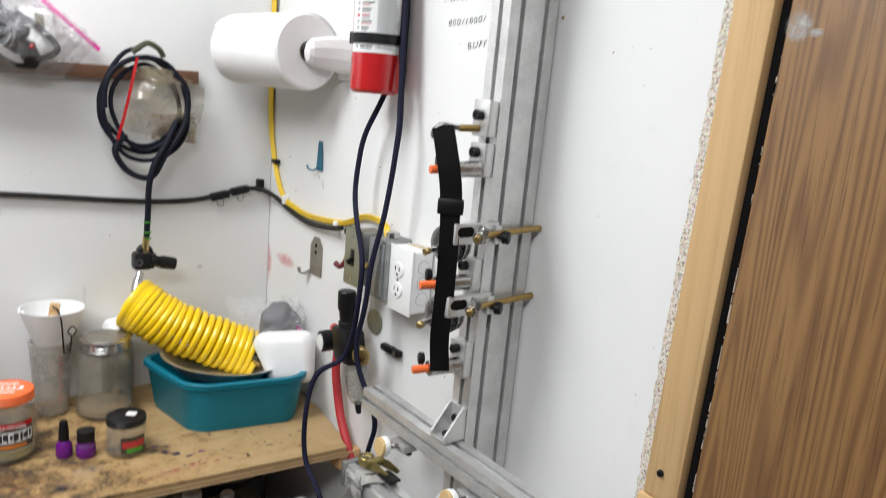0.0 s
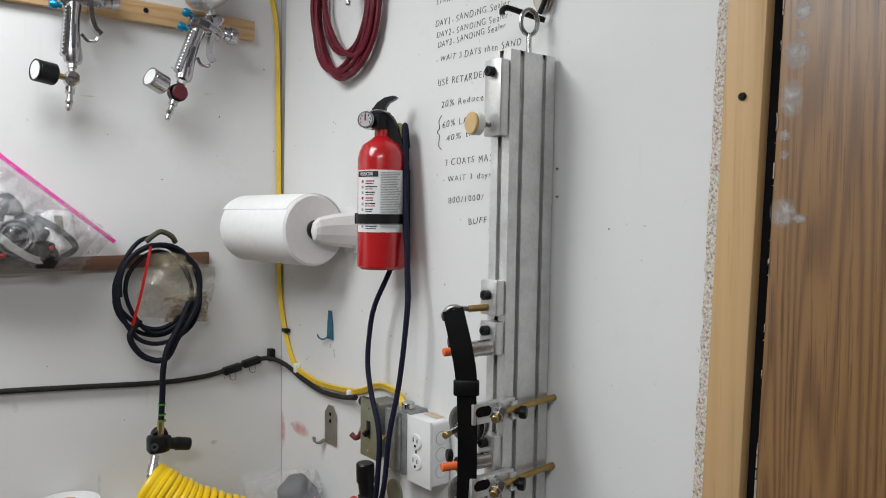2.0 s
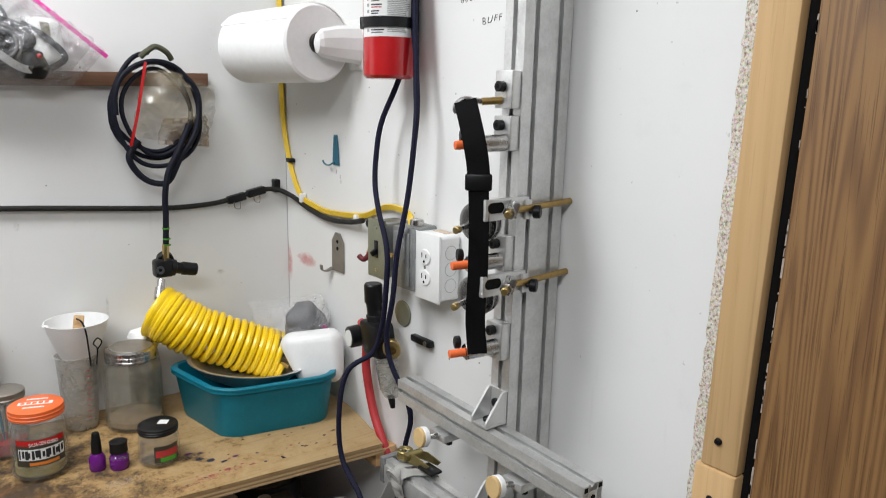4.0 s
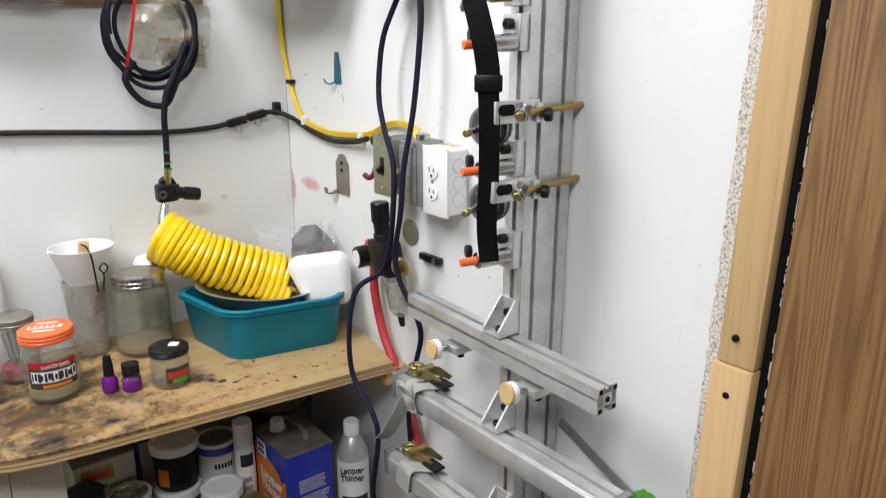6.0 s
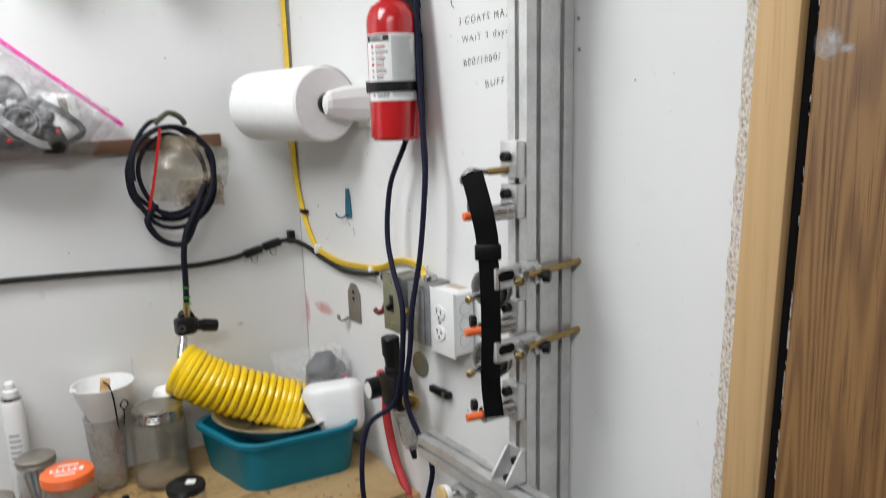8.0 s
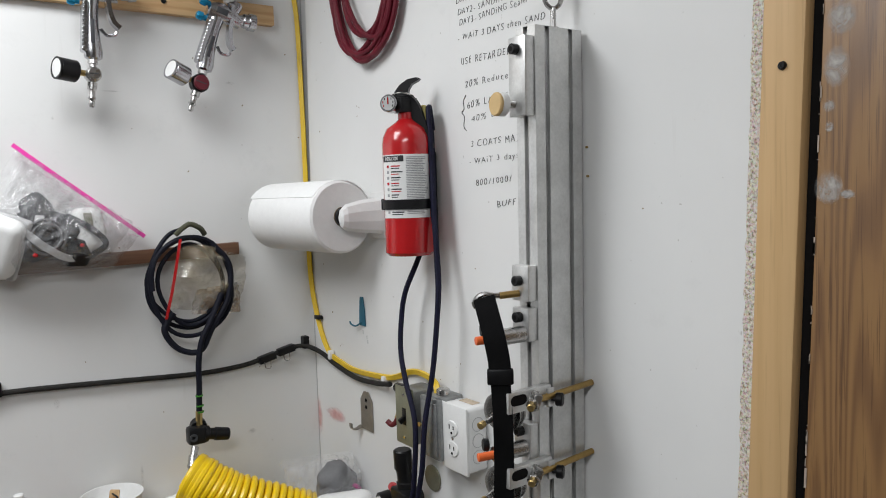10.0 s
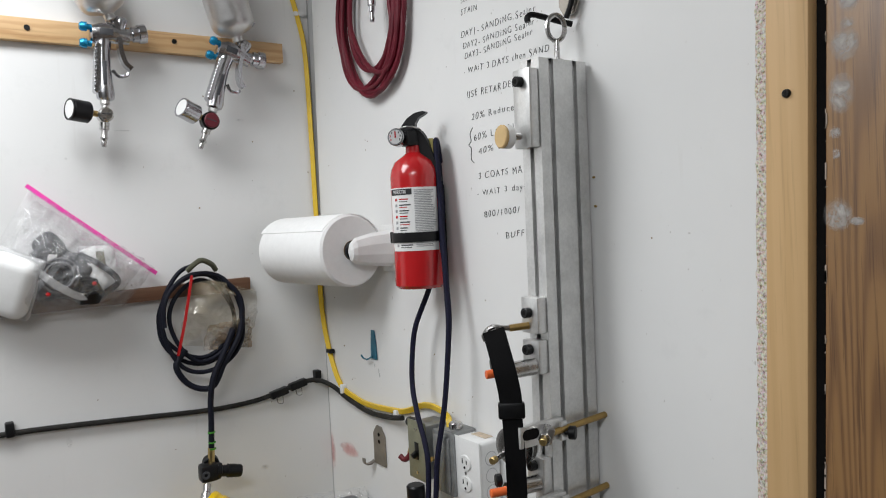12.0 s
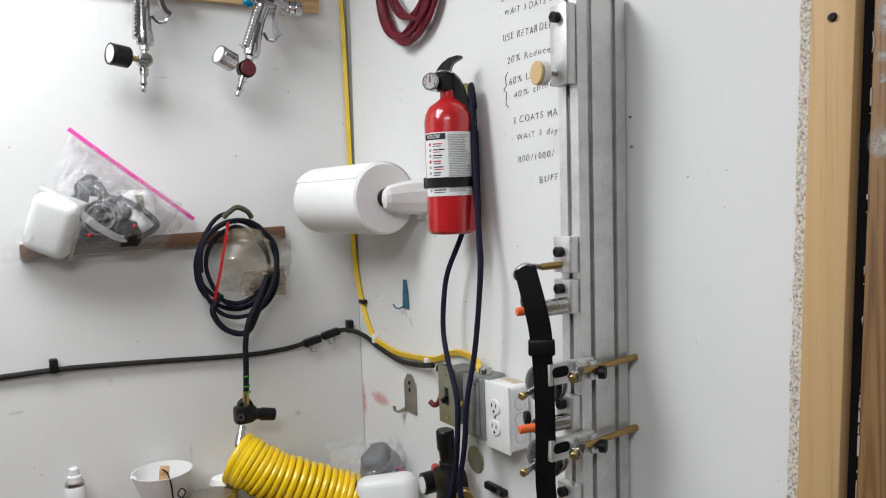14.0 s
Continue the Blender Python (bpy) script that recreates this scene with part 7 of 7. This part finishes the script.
for blockz, rowsn in ((0.168, 6), (0.128, 6), (0.088, 6), (0.05, 4)):
    for k in range(rowsn):
        z = ZS + blockz - k * 0.0055
        part("print_bar", box(B(), (0.672, 1.3470, z), (0.672 + random.uniform(0.058, 0.072), 1.3477, z + 0.0022)), M_LGREY, body)

f_can("retarder_tin", (0.288, 1.602, ZS), (0.412, 1.735, 0.757), M_CREAM, "cream retarder tin with red and gold label", True, False)
rt = bpy.data.objects["retarder_tin"]
part("gold_patch", box(B(), (0.302, 1.6012, ZS + 0.179), (0.366, 1.6019, ZS + 0.212), 0.0002), M_GOLD, rt, "gold printed patch")
part("brand_bar", box(B(), (0.312, 1.6004, ZS + 0.186), (0.356, 1.6010, ZS + 0.200)), M_RED, rt)
write("tin_text", "Retarder", 0.022, M_INK, ON_FRONT(0.340, ZS + 0.154, 1.6012), rt, 0, 0.075)
f_can("blue_white_tin", (0.425, 1.665, ZS), (0.505, 1.745, 0.757), M_BLUECAN, "blue and white oblong tin at the back", False, False)
part("white_panel", box(B(), (0.436, 1.6640, ZS + 0.03), (0.500, 1.6648, ZS + 0.20), 0.0002), M_LABEL, bpy.data.objects["blue_white_tin"])


def tub(x, y, z, r, h, body, lidmat, label, cat="tub"):
    t = thing("plastic_tub", (x, y, z), label, cat, "tubs")
    part("body", lathe(B(), [(0, 0), (r * 0.86, 0), (r * 0.88, 0.003), (r * 0.97, h - 0.014), (0, h - 0.014)], Matrix.Translation((x, y, z)), 36), body, t)
    part("lid", lathe(B(), [(0, h - 0.018), (r, h - 0.022), (r + 0.003, h - 0.020), (r + 0.003, h - 0.002), (r, h), (r - 0.005, h), (r - 0.006, h - 0.003), (0, h - 0.003)], Matrix.Translation((x, y, z)), 36), lidmat, t, "white snap lid")
    return t


t = tub(0.485, 1.572, ZS, 0.050, 0.130, M_BLACK, M_WHITE, "black tub with white lid at the bottom of a stack")
t = tub(0.488, 1.575, ZS + 0.1305, 0.049, 0.108, M_BLACK, M_WHITE, "black labelled tub with white lid, stacked")
part("orange_patch", wrap(B(), (0.488, 1.575), 0.0468, 200, 232, ZS + 0.146, ZS + 0.186, 8), M_ORLABEL, t, "orange label patch")
t = tub(0.542, 1.452, ZS, 0.041, 0.164, M_BLACK, M_WHITE, "white lidded tub with black and gold label")
part("gold_patch", wrap(B(), (0.543, 1.452), 0.0402, 235, 290, ZS + 0.085, ZS + 0.118, 8), M_GOLD, t, "gold label patch")


def round_tin(name, x, y, z, r, h, body, lidmat, label, rim=True):
    t = thing(name, (x, y, z), label, "tin")
    part("body", lathe(B(), [(0, 0), (r, 0), (r + 0.001, 0.002), (r, 0.004), (r, h - 0.005), (r + 0.0012, h - 0.003), (r, h), (r - 0.006, h), (r - 0.007, h - 0.004), (0, h - 0.004)], Matrix.Translation((x, y, z)), 40), body, t)
    part("lid", lathe(B(), [(0, h - 0.0035), (r * 0.70, h - 0.0035), (r * 0.74, h - 0.001), (r * 0.84, h - 0.001), (r * 0.86, h - 0.0035)][::-1], Matrix.Translation((x, y, z)), 36), lidmat, t)
    return t


t = round_tin("paint_tin", 0.577, 1.560, ZS, 0.045, 0.217, M_LABEL, M_TINTOP, "round tin with blue and white label")
part("blue_band", wrap(B(), (0.577, 1.560), 0.0456, 190, 320, ZS + 0.192, ZS + 0.210, 18), M_BLUECAN, t)
for k in range(6):
    part("logo_stroke", wrap(B(), (0.577, 1.560), 0.0456, 240 + 9 * k, 246 + 9 * k, ZS + 0.160, ZS + 0.172, 2), M_INK, t)
t = round_tin("large_paint_tin", 0.765, 1.632, ZS, 0.082, 0.225, M_GREY, M_TINTOP, "large dark paint tin pushed to the back")
t = round_tin("grain_filler_tin", 0.378, 1.545, ZS, 0.044, 0.163, M_CREAM, M_STEEL, "small round filler tin with shiny lid")
write("tin_text", "Grain Filler", 0.012, M_INK, on_can((0.378, 1.545), 0.0448, 262, ZS + 0.125) @ Matrix.Translation((-0.022, 0, 0)), t, 0, 0.05)

sc = thing("tall_spray_can", (0.617, 1.502, ZS), "tall white spray can with plain cap", "spray can")
part("can", lathe(B(), [(0, 0), (0.0215, 0), (0.0225, 0.002), (0.0225, 0.205), (0.020, 0.212), (0, 0.212)], Matrix.Translation((0.617, 1.502, ZS)), 30), M_LABEL, sc)
part("cap", lathe(B(), [(0.0215, 0.206), (0.0215, 0.262), (0.020, 0.268), (0, 0.270)], Matrix.Translation((0.617, 1.502, ZS)), 28), M_WHITE, sc)
part("dark_band", wrap(B(), (0.617, 1.502), 0.0230, 225, 300, ZS + 0.165, ZS + 0.195, 10), M_NAVYLID, sc)
for k in range(4):
    part("print_bar", wrap(B(), (0.617, 1.502), 0.0230, 235, 280, ZS + 0.06 + 0.022 * k, ZS + 0.072 + 0.022 * k, 6), M_PRINT, sc)

lt = thing("lacquer_thinner_bottle", (0.797, 1.335, ZS), "grey metal lacquer thinner bottle with red base", "bottle")
part("body", lathe(B(), [(0, 0), (0.032, 0), (0.0335, 0.003), (0.0335, 0.190), (0.031, 0.200), (0.031, 0.203), (0.020, 0.228), (0.015, 0.234), (0.015, 0.240), (0, 0.240)], Matrix.Translation((0.797, 1.335, ZS)), 36), plain("silver_print", (0.55, 0.55, 0.56), 0.35, 0.5, 0.1), lt)
part("screw_cap", lathe(B(), [(0, 0), (0.0165, 0), (0.0165, 0.026), (0.0145, 0.029), (0, 0.029)], Matrix.Translation((0.797, 1.335, ZS + 0.238)), 26), M_WHITE, lt, "white screw cap")
lab = part("white_label", wrap(B(), (0.797, 1.335), 0.0340, 165, 330, ZS + 0.055, ZS + 0.186, 24), M_LABEL, lt)
part("red_base", wrap(B(), (0.797, 1.335), 0.0342, 165, 330, ZS + 0.012, ZS + 0.062, 24), M_RED, lt, "red printed base")
for txt, z in (("Lacquer", 0.163), ("Thinner", 0.145)):
    write("bottle_text", txt, 0.021, M_INK, on_can((0.797, 1.335), 0.0350, 238, ZS + z) @ Matrix.Translation((-0.025, 0, 0)), lab, 0, 0.049, thin=-0.0005)
part("logo_bar", wrap(B(), (0.797, 1.335), 0.0345, 196, 296, ZS + 0.080, ZS + 0.106, 14), M_INK, lab)
write("bottle_text", "Professional Finish", 0.007, M_INK, on_can((0.797, 1.335), 0.0350, 240, ZS + 0.071) @ Matrix.Translation((-0.021, 0, 0)), lab, 0, 0.045)
for k in range(4):
    part("print_shape", wrap(B(), (0.797, 1.335), 0.0346, 212 + 18 * k, 221 + 18 * k, ZS + 0.020, ZS + 0.052, 3), M_LABEL, lt)

sized = Matrix.Translation((0.797, 1.335, ZS)) @ Matrix.Scale(1.05, 4) @ Matrix.Translation((-0.797, -1.335, -ZS))
for ob in lt.children_recursive:
    ob.data.transform(sized)

for nm, x, y, r, h, lm, lb_, cont in (
        ("navy_lid_jar", 0.293, 1.548, 0.039, 0.201, M_NAVYLID, "clear jar with large navy lid", None),
        ("olive_lid_jar", 0.335, 1.462, 0.034, 0.130, M_GOLD, "jar with dull olive gold lid", M_DIRTY),
        ("gold_screw_jar", 0.588, 1.404, 0.028, 0.139, M_GOLD, "small jar with gold screw lid", M_CREAM),
        ("black_lid_pot", 0.352, 1.385, 0.033, 0.105, M_BLACK, "pot with plain black lid", M_GREY),
        ("olive_lid_pot", 0.420, 1.425, 0.034, 0.100, M_GOLD, "pot with worn olive lid", M_GREY),
        ("red_lid_pot", 0.455, 1.365, 0.033, 0.100, M_RED, "pot with bright red lid", M_GREY)):
    t = thing(nm, (x, y, ZS), lb_, "jar")
    jar_body(t, x, y, ZS, r, h - 0.008, r * 0.88)
    if cont:
        fill(t, x, y, ZS, r, h * 0.6, cont)
    lid(t, x, y, ZS + h - (0.034 if nm == "navy_lid_jar" else 0.018), r * (1.0 if nm == "navy_lid_jar" else 0.94), 0.034 if nm == "navy_lid_jar" else 0.018, lm, "", 1)
dp = thing("dropper_bottle", (0.487, 1.455, ZS), "small dropper bottle with black rubber bulb", "bottle")
part("glass", lathe(B(), [(0, 0), (0.017, 0), (0.018, 0.002), (0.018, 0.075), (0.008, 0.085), (0.008, 0.09), (0, 0.09)], Matrix.Translation((0.487, 1.455, ZS)), 24), M_CLOUDY, dp)
part("bulb", lathe(B(), [(0.010, 0.088), (0.010, 0.102), (0.0065, 0.106), (0.0065, 0.122), (0.004, 0.130), (0, 0.131)], Matrix.Translation((0.487, 1.455, ZS)), 20), M_BLACK, dp)
